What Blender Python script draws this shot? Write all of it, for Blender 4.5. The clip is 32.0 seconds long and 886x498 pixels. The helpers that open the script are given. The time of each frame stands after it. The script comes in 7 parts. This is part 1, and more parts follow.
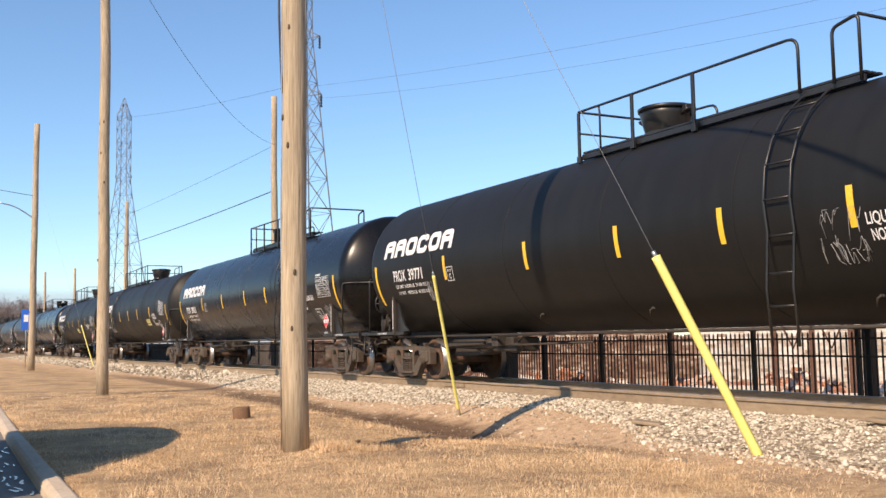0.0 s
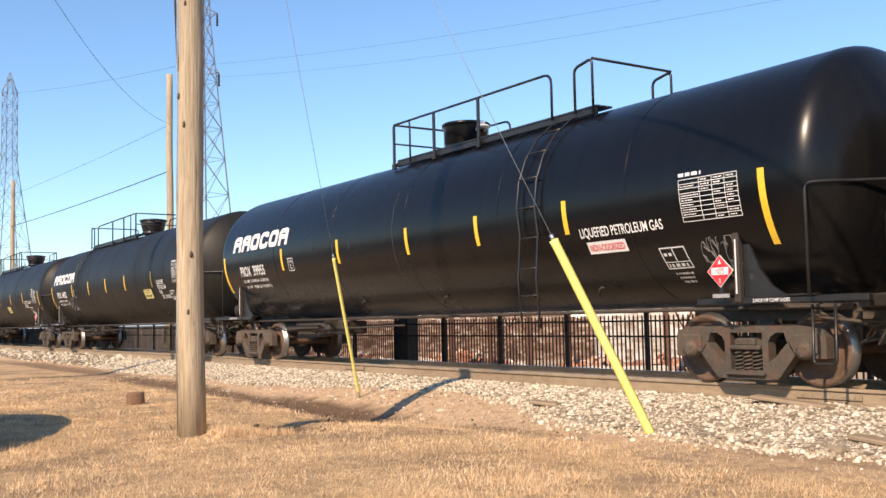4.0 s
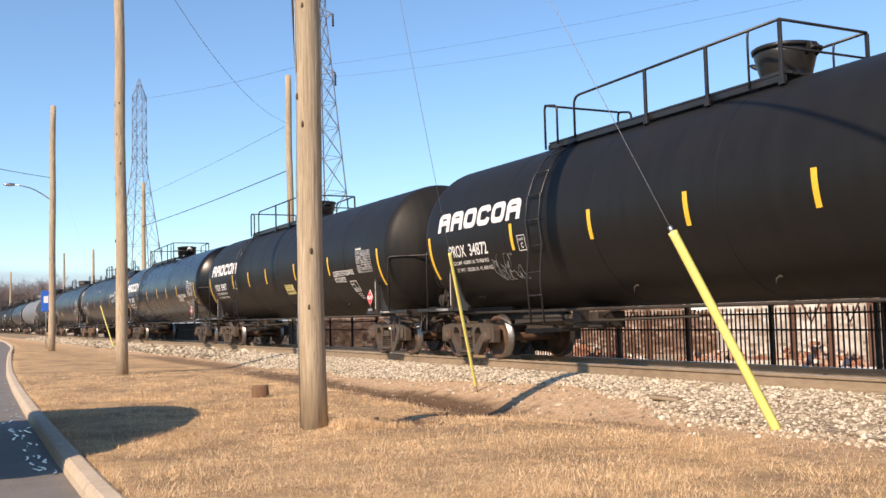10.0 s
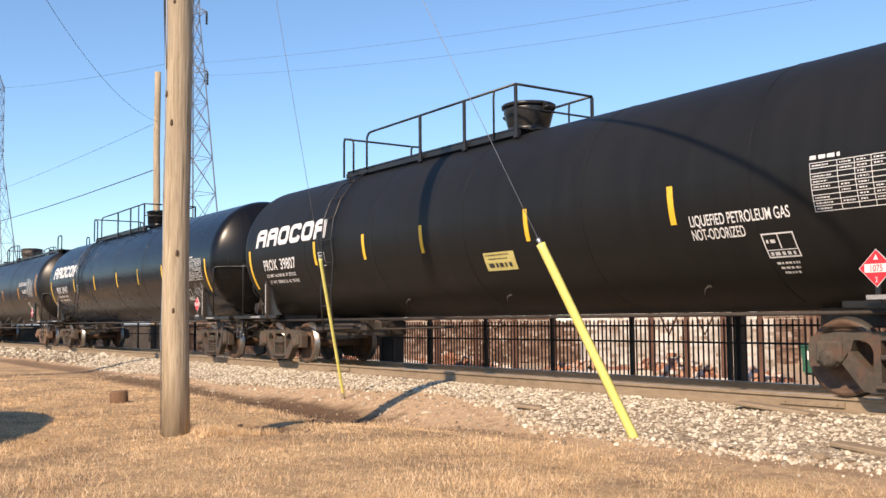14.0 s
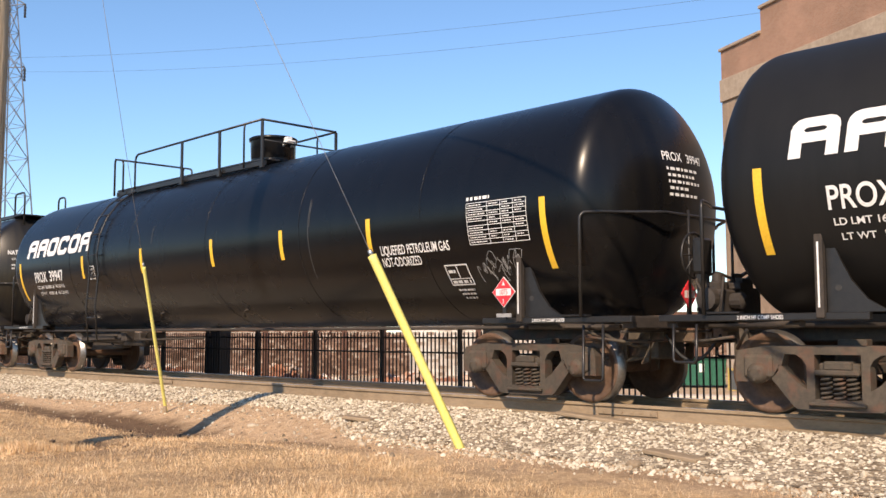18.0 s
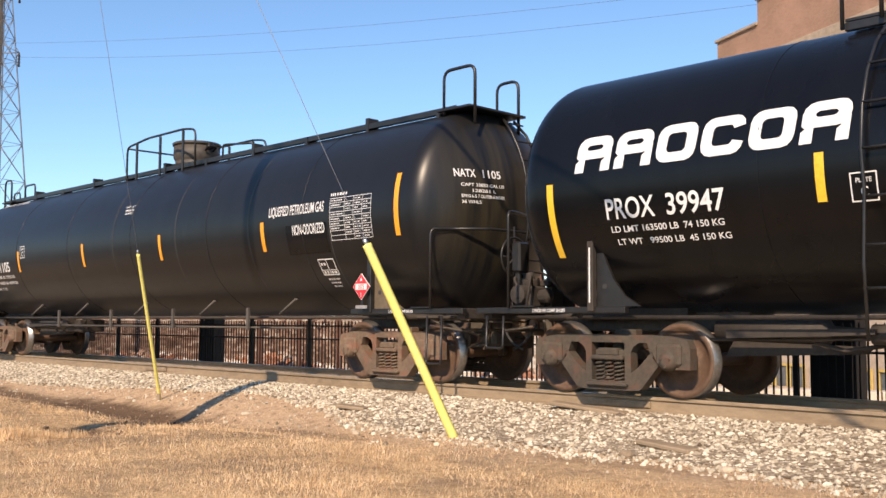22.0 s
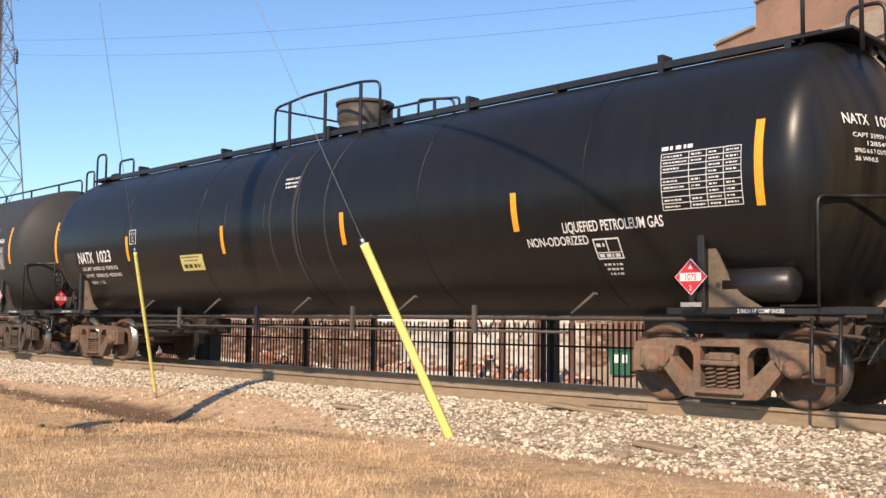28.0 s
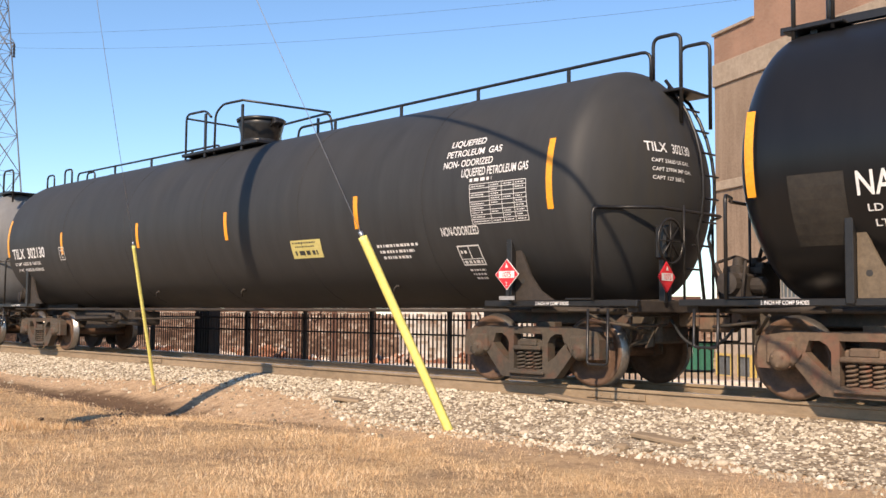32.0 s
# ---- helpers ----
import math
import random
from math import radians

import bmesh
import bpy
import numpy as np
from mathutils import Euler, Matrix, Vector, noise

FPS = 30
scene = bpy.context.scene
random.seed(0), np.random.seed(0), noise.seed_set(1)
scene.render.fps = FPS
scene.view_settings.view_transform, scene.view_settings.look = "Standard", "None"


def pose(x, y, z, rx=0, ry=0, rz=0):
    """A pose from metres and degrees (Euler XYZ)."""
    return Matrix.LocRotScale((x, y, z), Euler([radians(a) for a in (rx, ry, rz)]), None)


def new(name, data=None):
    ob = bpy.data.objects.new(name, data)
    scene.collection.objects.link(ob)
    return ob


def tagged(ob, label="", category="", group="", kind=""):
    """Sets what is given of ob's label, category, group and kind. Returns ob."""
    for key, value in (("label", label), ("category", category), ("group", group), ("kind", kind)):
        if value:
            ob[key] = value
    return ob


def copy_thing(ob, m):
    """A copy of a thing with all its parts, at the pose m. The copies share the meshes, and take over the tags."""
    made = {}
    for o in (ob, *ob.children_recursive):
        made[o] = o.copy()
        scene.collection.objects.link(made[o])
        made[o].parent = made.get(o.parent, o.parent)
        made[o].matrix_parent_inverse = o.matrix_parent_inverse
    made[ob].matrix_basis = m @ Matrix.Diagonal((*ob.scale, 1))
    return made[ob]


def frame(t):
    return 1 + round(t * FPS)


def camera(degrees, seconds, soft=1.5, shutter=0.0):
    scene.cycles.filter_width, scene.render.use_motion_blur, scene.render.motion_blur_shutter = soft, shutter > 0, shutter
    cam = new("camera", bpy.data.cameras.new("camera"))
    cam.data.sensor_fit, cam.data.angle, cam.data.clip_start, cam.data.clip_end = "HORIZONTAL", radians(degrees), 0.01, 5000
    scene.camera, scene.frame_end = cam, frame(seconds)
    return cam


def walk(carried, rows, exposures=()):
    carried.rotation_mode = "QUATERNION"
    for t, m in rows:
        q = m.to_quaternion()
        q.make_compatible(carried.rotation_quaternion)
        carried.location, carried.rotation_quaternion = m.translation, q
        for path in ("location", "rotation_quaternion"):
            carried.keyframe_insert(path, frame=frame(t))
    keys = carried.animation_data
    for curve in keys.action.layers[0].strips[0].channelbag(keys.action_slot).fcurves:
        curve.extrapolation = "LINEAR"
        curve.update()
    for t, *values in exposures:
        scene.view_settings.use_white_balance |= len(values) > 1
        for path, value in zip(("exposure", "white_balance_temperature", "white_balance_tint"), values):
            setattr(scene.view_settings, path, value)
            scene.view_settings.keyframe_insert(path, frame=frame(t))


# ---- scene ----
EYE = (0.0, 0.0, 1.35)
EXPOSURES = [(0.0, 0.35, 6350, 8), (2.5, 0.36, 6350, 8), (4.5, 0.48, 6350, 8), (5.2, 0.48, 6350, 8), (6.0, 0.36, 6350, 8), (32.0, 0.35, 6350, 8)]
cam = camera(48.37, 32.0)
# seconds, tilt, lean, turn
PATH = [
    (0.0, 95.23, 0.93, 62.01),
    (0.5, 95.58, 1.36, 62.04),
    (1.0, 95.44, 1.40, 61.87),
    (1.5, 95.51, 1.23, 61.92),
    (2.0, 95.38, 1.12, 61.86),
    (2.5, 94.66, 1.10, 61.30),
    (4.5, 94.52, 1.58, 54.88),
    (5.0, 95.21, 1.92, 53.67),
    (5.5, 95.77, 0.99, 50.85),
    (6.0, 93.78, -0.40, 49.59),
    (6.5, 94.27, -0.15, 48.96),
    (7.0, 93.80, 0.22, 48.83),
    (7.5, 93.39, 0.31, 49.30),
    (8.0, 93.52, 1.42, 53.85),
    (8.5, 93.48, 2.63, 58.34),
    (9.0, 94.41, 2.37, 63.48),
    (9.5, 94.24, 1.91, 63.61),
    (10.0, 93.94, 1.45, 62.98),
    (10.5, 94.07, 1.05, 61.66),
    (11.0, 93.69, 0.84, 60.41),
    (11.5, 93.54, 0.88, 60.09),
    (12.0, 93.38, 0.94, 59.81),
    (12.5, 92.41, 0.63, 57.71),
    (13.0, 92.57, 0.66, 57.52),
    (13.5, 93.01, 0.52, 57.13),
    (14.0, 94.24, 0.45, 55.42),
    (14.5, 94.48, 0.63, 53.87),
    (16.5, 94.29, 0.57, 53.17),
    (17.0, 94.03, 0.73, 52.86),
    (17.5, 94.45, 0.22, 50.53),
    (18.0, 94.86, 0.14, 45.60),
    (18.5, 95.16, -0.36, 44.67),
    (19.0, 94.65, -0.29, 45.27),
    (19.5, 94.69, -0.35, 45.30),
    (20.0, 94.59, -0.40, 45.26),
    (20.5, 94.11, -0.22, 45.28),
    (21.0, 94.11, -0.20, 45.27),
    (21.5, 94.14, -0.13, 45.25),
    (22.0, 94.25, -0.26, 45.27),
    (22.5, 94.27, -0.36, 45.26),
    (23.0, 94.31, -0.38, 45.20),
    (23.5, 94.33, -0.37, 45.20),
    (24.0, 94.30, -0.46, 45.14),
    (24.5, 94.30, -0.42, 45.12),
    (26.5, 93.98, -0.43, 45.87),
    (27.0, 94.02, -0.44, 45.69),
    (27.5, 94.22, -0.59, 45.39),
    (28.0, 94.26, -0.61, 45.09),
    (28.5, 94.37, -0.69, 44.56),
    (29.0, 94.18, -0.68, 44.33),
    (29.5, 93.87, -0.51, 44.37),
    (30.0, 93.74, -0.58, 44.56),
    (30.5, 93.73, -0.55, 44.75),
    (31.0, 93.74, -0.50, 44.84),
    (31.5, 93.81, -0.46, 44.89),
    (32.0, 93.83, -0.45, 45.01),
]
walk(cam, [(t, pose(*EYE, tilt, lean, turn)) for t, tilt, lean, turn in PATH], EXPOSURES)

# metres that the train has rolled at each second
ROLLED = [(0, 0.65), (1, 4.85), (2, 9.04), (3, 13.24), (4, 17.44), (5, 21.64), (6, 25.85), (7, 30.06), (8, 34.28), (9, 38.52), (10, 42.79), (11, 47.09), (12, 51.39), (13, 55.7), (14, 60.01), (15, 64.31), (16, 68.61), (17, 72.9), (18, 77.19), (19, 81.47), (20, 85.76), (21, 90.05), (22, 94.33), (23, 98.58), (24, 102.85), (25, 107.13), (26, 111.42), (27, 115.73), (28, 120.05), (29, 124.38), (30, 128.72), (31, 133.05), (32, 137.38)]

# ---- light ----
SUN_EL, SUN_TO = 37.0, Vector((-0.454, 0.891, 0))      # height of the sun, and the way its shadows fall on the ground
world = bpy.data.worlds.new("sky")
scene.world = world
world.use_nodes = True
wn = world.node_tree.nodes
sky = wn.new("ShaderNodeTexSky")
sky.sky_type = "NISHITA"
sky.sun_disc = False
sky.sun_elevation = radians(SUN_EL)
sky.sun_rotation = math.atan2(-SUN_TO.x, -SUN_TO.y)
sky.altitude = 200
sky.air_density, sky.dust_density, sky.ozone_density = 1.0, 0.2, 4.2
wn["Background"].inputs["Strength"].default_value = 0.142
world.node_tree.links.new(sky.outputs[0], wn["Background"].inputs["Color"])
sun_data = bpy.data.lights.new("sun", "SUN")
sun_data.energy, sun_data.angle, sun_data.color = 5.0, radians(0.53), (1.0, 0.757, 0.548)
sun = new("sun", sun_data)
ray = Vector((SUN_TO.x * math.cos(radians(SUN_EL)), SUN_TO.y * math.cos(radians(SUN_EL)), -math.sin(radians(SUN_EL))))
sun.matrix_world = Matrix.Translation((20, -40, 40)) @ ray.to_track_quat("-Z", "Y").to_matrix().to_4x4()


# ---- materials ----
def material(name, rough=0.6, metal=0.0, spec=0.5):
    m = bpy.data.materials.new(name)
    m.use_nodes = True
    b = m.node_tree.nodes["Principled BSDF"]
    b.inputs["Roughness"].default_value = rough
    b.inputs["Metallic"].default_value = metal
    b.inputs["Specular IOR Level"].default_value = spec
    return m, m.node_tree.nodes, m.node_tree.links, b


def coords(nodes, links, kind="Object", scale=(1, 1, 1)):
    tc = nodes.new("ShaderNodeTexCoord")
    mp = nodes.new("ShaderNodeMapping")
    mp.inputs["Scale"].default_value = scale
    links.new(tc.outputs[kind], mp.inputs["Vector"])
    return mp.outputs[0]


def noise_tex(nodes, links, vec, scale, detail=4.0, rough=0.6):
    n = nodes.new("ShaderNodeTexNoise")
    n.inputs["Scale"].default_value, n.inputs["Detail"].default_value, n.inputs["Roughness"].default_value = scale, detail, rough
    links.new(vec, n.inputs["Vector"])
    return n.outputs["Fac"]


def ramp(nodes, links, fac, stops):
    r = nodes.new("ShaderNodeValToRGB")
    e = r.color_ramp.elements
    e[0].position, e[0].color = stops[0][0], (*stops[0][1], 1)
    e[1].position, e[1].color = stops[-1][0], (*stops[-1][1], 1)
    for p, c in stops[1:-1]:
        k = e.new(p)
        k.color = (*c, 1)
    links.new(fac, r.inputs[0])
    return r.outputs[0]


def mix(nodes, links, fac, a, b, mode="MIX"):
    n = nodes.new("ShaderNodeMix")
    n.data_type, n.blend_type = "RGBA", mode
    for key, v in (("Factor", fac),):
        if isinstance(v, (int, float)):
            n.inputs[0].default_value = v
        else:
            links.new(v, n.inputs[0])
    for i, v in ((6, a), (7, b)):
        if isinstance(v, tuple):
            n.inputs[i].default_value = (*v, 1)
        else:
            links.new(v, n.inputs[i])
    return n.outputs[2]


def bump(nodes, links, bsdf, height, strength=0.3, dist=0.02):
    b = nodes.new("ShaderNodeBump")
    b.inputs["Strength"].default_value, b.inputs["Distance"].default_value = strength, dist
    links.new(height, b.inputs["Height"])
    links.new(b.outputs[0], bsdf.inputs["Normal"])


def simple(name, a, b, scale=8.0, rough=0.6, metal=0.0, bumps=0.15, spec=0.5, kind="Object", stretch=(1, 1, 1), dist=0.01, var=0.0, scale_spots=None):
    """A surface that wanders between two colours at two scales, with fine relief."""
    m, n, l, s = material(name, rough, metal, spec)
    v = coords(n, l, kind, stretch)
    big = noise_tex(n, l, v, scale * 0.22, 3)
    fine = noise_tex(n, l, v, scale * 2.5, 6, 0.7)
    c1 = ramp(n, l, big, [(0.3, a), (0.7, b)])
    c2 = ramp(n, l, fine, [(0.3, tuple(x * 0.72 for x in a)), (0.7, tuple(min(1, x * 1.15) for x in b))])
    c = mix(n, l, 0.5, c1, c2)
    if scale_spots:
        c = mix(n, l, ramp(n, l, noise_tex(n, l, v, 4.5, 3), [(0.52, (0, 0, 0)), (0.64, (0.8, 0.8, 0.8))]), c, scale_spots)
    if var:
        info = n.new("ShaderNodeObjectInfo")
        hs = n.new("ShaderNodeHueSaturation")
        mr = n.new("ShaderNodeMapRange")
        mr.inputs[3].default_value, mr.inputs[4].default_value = 1 - var, 1 + var
        l.new(info.outputs["Random"], mr.inputs[0])
        l.new(mr.outputs[0], hs.inputs["Value"])
        l.new(c, hs.inputs["Color"])
        c = hs.outputs[0]
    l.new(c, s.inputs["Base Color"])
    bump(n, l, s, fine, bumps, dist)
    return m


def island(name, stops, rough=0.8, scale=30.0, bumps=0.3, patchy=0.45):
    """A joined heap of pieces, each with its own tone."""
    m, n, l, s = material(name, rough, 0, 0.3)
    g = n.new("ShaderNodeNewGeometry")
    c = ramp(n, l, g.outputs["Random Per Island"], stops)
    v = coords(n, l)
    f = noise_tex(n, l, v, scale, 4)
    c = mix(n, l, patchy, c, ramp(n, l, f, [(0.32, (0.45, 0.41, 0.36)), (0.62, (1, 1, 1))]), "MULTIPLY")
    l.new(c, s.inputs["Base Color"])
    bump(n, l, s, f, bumps, 0.01)
    return m


def tank_paint(name, base, dust, rough, spec=0.5, heads=0.3, sky_sheen=0.0):
    """Black tank paint with dust on the upper side, streaks that run down and dirt near the belly."""
    m, n, l, s = material(name, rough, 0, spec)
    v = coords(n, l, "Object", (1, 1, 1))
    streak = noise_tex(n, l, coords(n, l, "Object", (2.2, 0.6, 0.25)), 2.0, 6, 0.65)
    patch = noise_tex(n, l, v, 0.5, 4)
    fine = noise_tex(n, l, v, 40, 4)
    c = ramp(n, l, streak, [(0.35, base), (0.75, tuple(x * 1.3 + 0.001 for x in base))])
    c = mix(n, l, ramp(n, l, patch, [(0.45, (0, 0, 0)), (0.75, (0.4, 0.4, 0.4))]), c, dust)
    sep = n.new("ShaderNodeSeparateXYZ")
    l.new(v, sep.inputs[0])
    low = n.new("ShaderNodeMapRange")
    low.inputs[1].default_value, low.inputs[2].default_value = 1.75, 1.1
    l.new(sep.outputs[2], low.inputs[0])
    dirt = n.new("ShaderNodeMath")
    dirt.operation = "MULTIPLY"
    l.new(low.outputs[0], dirt.inputs[0])
    l.new(streak, dirt.inputs[1])
    c = mix(n, l, dirt.outputs[0], c, (0.016, 0.0125, 0.010))
    # tan dust thrown up on the heads, in runs
    ax = n.new("ShaderNodeMath")
    ax.operation = "ABSOLUTE"
    l.new(sep.outputs[0], ax.inputs[0])
    out = n.new("ShaderNodeMapRange")
    out.inputs[1].default_value, out.inputs[2].default_value = 8.95, 9.5
    l.new(ax.outputs[0], out.inputs[0])
    runs = noise_tex(n, l, coords(n, l, "Object", (0.3, 2.4, 0.2)), 1.6, 5, 0.6)
    hd = n.new("ShaderNodeMath")
    hd.operation = "MULTIPLY"
    l.new(out.outputs[0], hd.inputs[0])
    l.new(ramp(n, l, runs, [(0.42, (0, 0, 0)), (0.66, (heads, heads, heads))]), hd.inputs[1])
    c = mix(n, l, hd.outputs[0], c, (0.062, 0.050, 0.026))
    l.new(c, s.inputs["Base Color"])
    r = n.new("ShaderNodeMapRange")
    r.inputs[3].default_value, r.inputs[4].default_value = rough * 0.8, rough * 1.5
    l.new(patch, r.inputs[0])
    l.new(r.outputs[0], s.inputs["Roughness"])
    bump(n, l, s, fine, 0.04, 0.003)
    # bluish sheen at a slant, put in for sky reflected on the upper side
    s.inputs["Sheen Weight"].default_value, s.inputs["Sheen Roughness"].default_value = sky_sheen, 0.35
    s.inputs["Sheen Tint"].default_value = (0.62, 0.78, 1.0, 1.0)
    return m


def grounded():
    """Dead grass, bare earth by the ballast, gravel under the track and brown dirt behind it."""
    m, n, l, s = material("ground_cover", 0.95, 0, 0.15)
    v = coords(n, l)
    sep = n.new("ShaderNodeSeparateXYZ")
    l.new(v, sep.inputs[0])
    big = noise_tex(n, l, v, 0.35, 5)
    mid = noise_tex(n, l, v, 2.2, 5)
    fine = noise_tex(n, l, v, 24, 6, 0.75)
    grass = ramp(n, l, fine, [(0.25, (0.36, 0.225, 0.115)), (0.5, (0.60, 0.415, 0.225)), (0.75, (0.76, 0.57, 0.34))])
    grass = mix(n, l, ramp(n, l, mid, [(0.4, (0, 0, 0)), (0.7, (0.55, 0.55, 0.55))]), grass, (0.36, 0.24, 0.135))
    earth = ramp(n, l, fine, [(0.3, (0.42, 0.28, 0.165)), (0.7, (0.72, 0.53, 0.345))])
    yard = ramp(n, l, mid, [(0.3, (0.36, 0.24, 0.15)), (0.5, (0.52, 0.39, 0.26)), (0.7, (0.64, 0.53, 0.40))])

    def band(lo, hi, wob):
        a = n.new("ShaderNodeMath")
        a.operation = "MULTIPLY_ADD"
        a.inputs[1].default_value, a.inputs[2].default_value = wob, -wob / 2
        l.new(big, a.inputs[0])
        b = n.new("ShaderNodeMath")
        l.new(sep.outputs[1], b.inputs[0])
        l.new(a.outputs[0], b.inputs[1])
        r = n.new("ShaderNodeMapRange")
        r.inputs[1].default_value, r.inputs[2].default_value = lo, hi
        l.new(b.outputs[0], r.inputs[0])
        return r.outputs[0]
    grass = mix(n, l, ramp(n, l, noise_tex(n, l, v, 0.8, 3), [(0.45, (0, 0, 0)), (0.62, (0.7, 0.7, 0.7))]), grass, (0.27, 0.19, 0.12))
    c = mix(n, l, band(6.9, 8.2, 2.2), grass, earth)
    # unseen ground past the road, kept dark to dim what the tanks reflect
    c = mix(n, l, band(-8.2, -9.0, 0.2), c, ramp(n, l, mid, [(0.3, (0.045, 0.046, 0.048)), (0.7, (0.085, 0.085, 0.085))]))
    c = mix(n, l, band(13.5, 15.5, 1.0), c, yard)
    # dark soil in the swale and along the ballast's foot
    # the last three patches paint in the near pole's shade in the dips
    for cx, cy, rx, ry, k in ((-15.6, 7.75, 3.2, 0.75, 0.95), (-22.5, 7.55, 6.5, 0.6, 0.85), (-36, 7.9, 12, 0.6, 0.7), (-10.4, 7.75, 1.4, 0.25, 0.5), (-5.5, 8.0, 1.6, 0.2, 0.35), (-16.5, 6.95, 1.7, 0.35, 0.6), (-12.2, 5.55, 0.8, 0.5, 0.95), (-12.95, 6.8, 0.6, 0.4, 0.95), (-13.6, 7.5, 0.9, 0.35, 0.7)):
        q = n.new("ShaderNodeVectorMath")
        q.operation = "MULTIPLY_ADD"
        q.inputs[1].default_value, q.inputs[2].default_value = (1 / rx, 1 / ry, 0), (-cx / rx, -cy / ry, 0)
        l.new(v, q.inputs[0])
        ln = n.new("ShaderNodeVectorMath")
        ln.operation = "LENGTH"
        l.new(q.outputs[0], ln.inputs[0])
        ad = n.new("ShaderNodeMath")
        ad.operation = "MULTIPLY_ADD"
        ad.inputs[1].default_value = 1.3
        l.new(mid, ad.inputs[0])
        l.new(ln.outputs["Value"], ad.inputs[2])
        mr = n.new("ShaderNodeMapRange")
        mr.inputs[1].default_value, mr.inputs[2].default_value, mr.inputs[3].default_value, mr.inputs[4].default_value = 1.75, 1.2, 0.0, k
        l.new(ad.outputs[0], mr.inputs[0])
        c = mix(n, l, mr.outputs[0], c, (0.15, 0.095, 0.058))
    blotch = noise_tex(n, l, v, 6.5, 4, 0.65)
    c = mix(n, l, 0.55, c, ramp(n, l, blotch, [(0.34, (0.50, 0.46, 0.42)), (0.52, (1, 1, 1)), (0.70, (1.0, 0.98, 0.92))]), "MULTIPLY")
    l.new(c, s.inputs["Base Color"])
    bump(n, l, s, mix(n, l, 0.5, fine, blotch), 0.8, 0.09)
    return m


def pole_wood():
    """Grey-brown sapwood with long drying cracks, stains and pale worn streaks."""
    m, n, l, s = material("weathered_pole_wood", 0.9, 0, 0.2)
    grain = noise_tex(n, l, coords(n, l, "Object", (14, 14, 0.55)), 3.0, 6, 0.7)
    crack = noise_tex(n, l, coords(n, l, "Object", (30, 30, 0.7)), 1.6, 4, 0.6)
    stain = noise_tex(n, l, coords(n, l, "Object", (2.2, 2.2, 0.5)), 1.3, 4, 0.6)
    c = ramp(n, l, grain, [(0.30, (0.25, 0.185, 0.115)), (0.5, (0.46, 0.365, 0.245)), (0.72, (0.62, 0.52, 0.375))])
    c = mix(n, l, ramp(n, l, stain, [(0.42, (0, 0, 0)), (0.68, (0.65, 0.65, 0.65))]), c, (0.30, 0.245, 0.175))
    c = mix(n, l, ramp(n, l, crack, [(0.30, (0.9, 0.9, 0.9)), (0.37, (0, 0, 0))]), c, (0.10, 0.07, 0.045))
    l.new(c, s.inputs["Base Color"])
    bump(n, l, s, mix(n, l, 0.6, grain, crack), 0.9, 0.02)
    return m


M = {}
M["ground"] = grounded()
M["tank_a"] = tank_paint("dusty_black_tank_paint", (0.0115, 0.0115, 0.0115), (0.0175, 0.0165, 0.015), 0.42, 0.21, 0.22)
M["tank_b"] = tank_paint("glossy_black_tank_paint", (0.0036, 0.0036, 0.0043), (0.0052, 0.0050, 0.0053), 0.24, 0.30, 0.08, 0.045)
M["tank_n"] = tank_paint("satin_black_tank_paint", (0.0092, 0.0092, 0.0098), (0.0140, 0.0133, 0.0128), 0.30, 0.34, 0.55, 0.025)
M["tank_h"] = tank_paint("greyed_black_tank_paint", (0.034, 0.035, 0.036), (0.056, 0.053, 0.049), 0.50, 0.25, 0.25)
M["tank_g"] = tank_paint("grey_tank_paint", (0.16, 0.165, 0.17), (0.22, 0.21, 0.20), 0.45)
M["black"] = simple("black_fitting_paint", (0.010, 0.010, 0.011), (0.026, 0.024, 0.022), 6, 0.38)
M["frame"] = simple("grimy_underframe", (0.020, 0.017, 0.015), (0.060, 0.047, 0.036), 5, 0.75)
M["truck"] = simple("dusty_cast_steel", (0.036, 0.031, 0.026), (0.098, 0.078, 0.055), 6, 0.78, bumps=0.35, var=0.2, scale_spots=(0.105, 0.058, 0.038))
M["rust"] = simple("rusty_cast_steel", (0.080, 0.055, 0.037), (0.215, 0.150, 0.098), 6, 0.8, bumps=0.35, var=0.2, scale_spots=(0.20, 0.095, 0.060))
M["wheel"] = simple("brown_wheel_steel", (0.070, 0.042, 0.026), (0.150, 0.088, 0.054), 7, 0.65, bumps=0.25)
M["tread"] = simple("worn_tread_steel", (0.22, 0.20, 0.18), (0.36, 0.34, 0.31), 9, 0.35, 0.85)
M["scuff"] = simple("pale_scuff_on_paint", (0.045, 0.045, 0.045), (0.10, 0.10, 0.10), 16, 0.6)
M["faint"] = simple("faint_worn_ring", (0.014, 0.014, 0.014), (0.048, 0.045, 0.040), 9, 0.5)
M["frame_yellow"] = simple("yellow_window_paint", (0.50, 0.36, 0.09), (0.66, 0.50, 0.16), 6, 0.6)
M["plinth"] = simple("tan_rendered_plinth", (0.36, 0.29, 0.22), (0.52, 0.44, 0.35), 2, 0.9)
M["stub"] = simple("dusty_grey_stub", (0.05, 0.045, 0.04), (0.12, 0.105, 0.09), 8, 0.7)
M["white"] = simple("white_stencil_paint", (0.72, 0.71, 0.69), (0.82, 0.82, 0.80), 12, 0.55)
M["scrawl"] = simple("faded_chalk_scrawl", (0.22, 0.22, 0.22), (0.36, 0.36, 0.36), 12, 0.8)
M["yellow"] = simple("yellow_reflector", (0.80, 0.48, 0.03), (0.88, 0.56, 0.05), 12, 0.35)
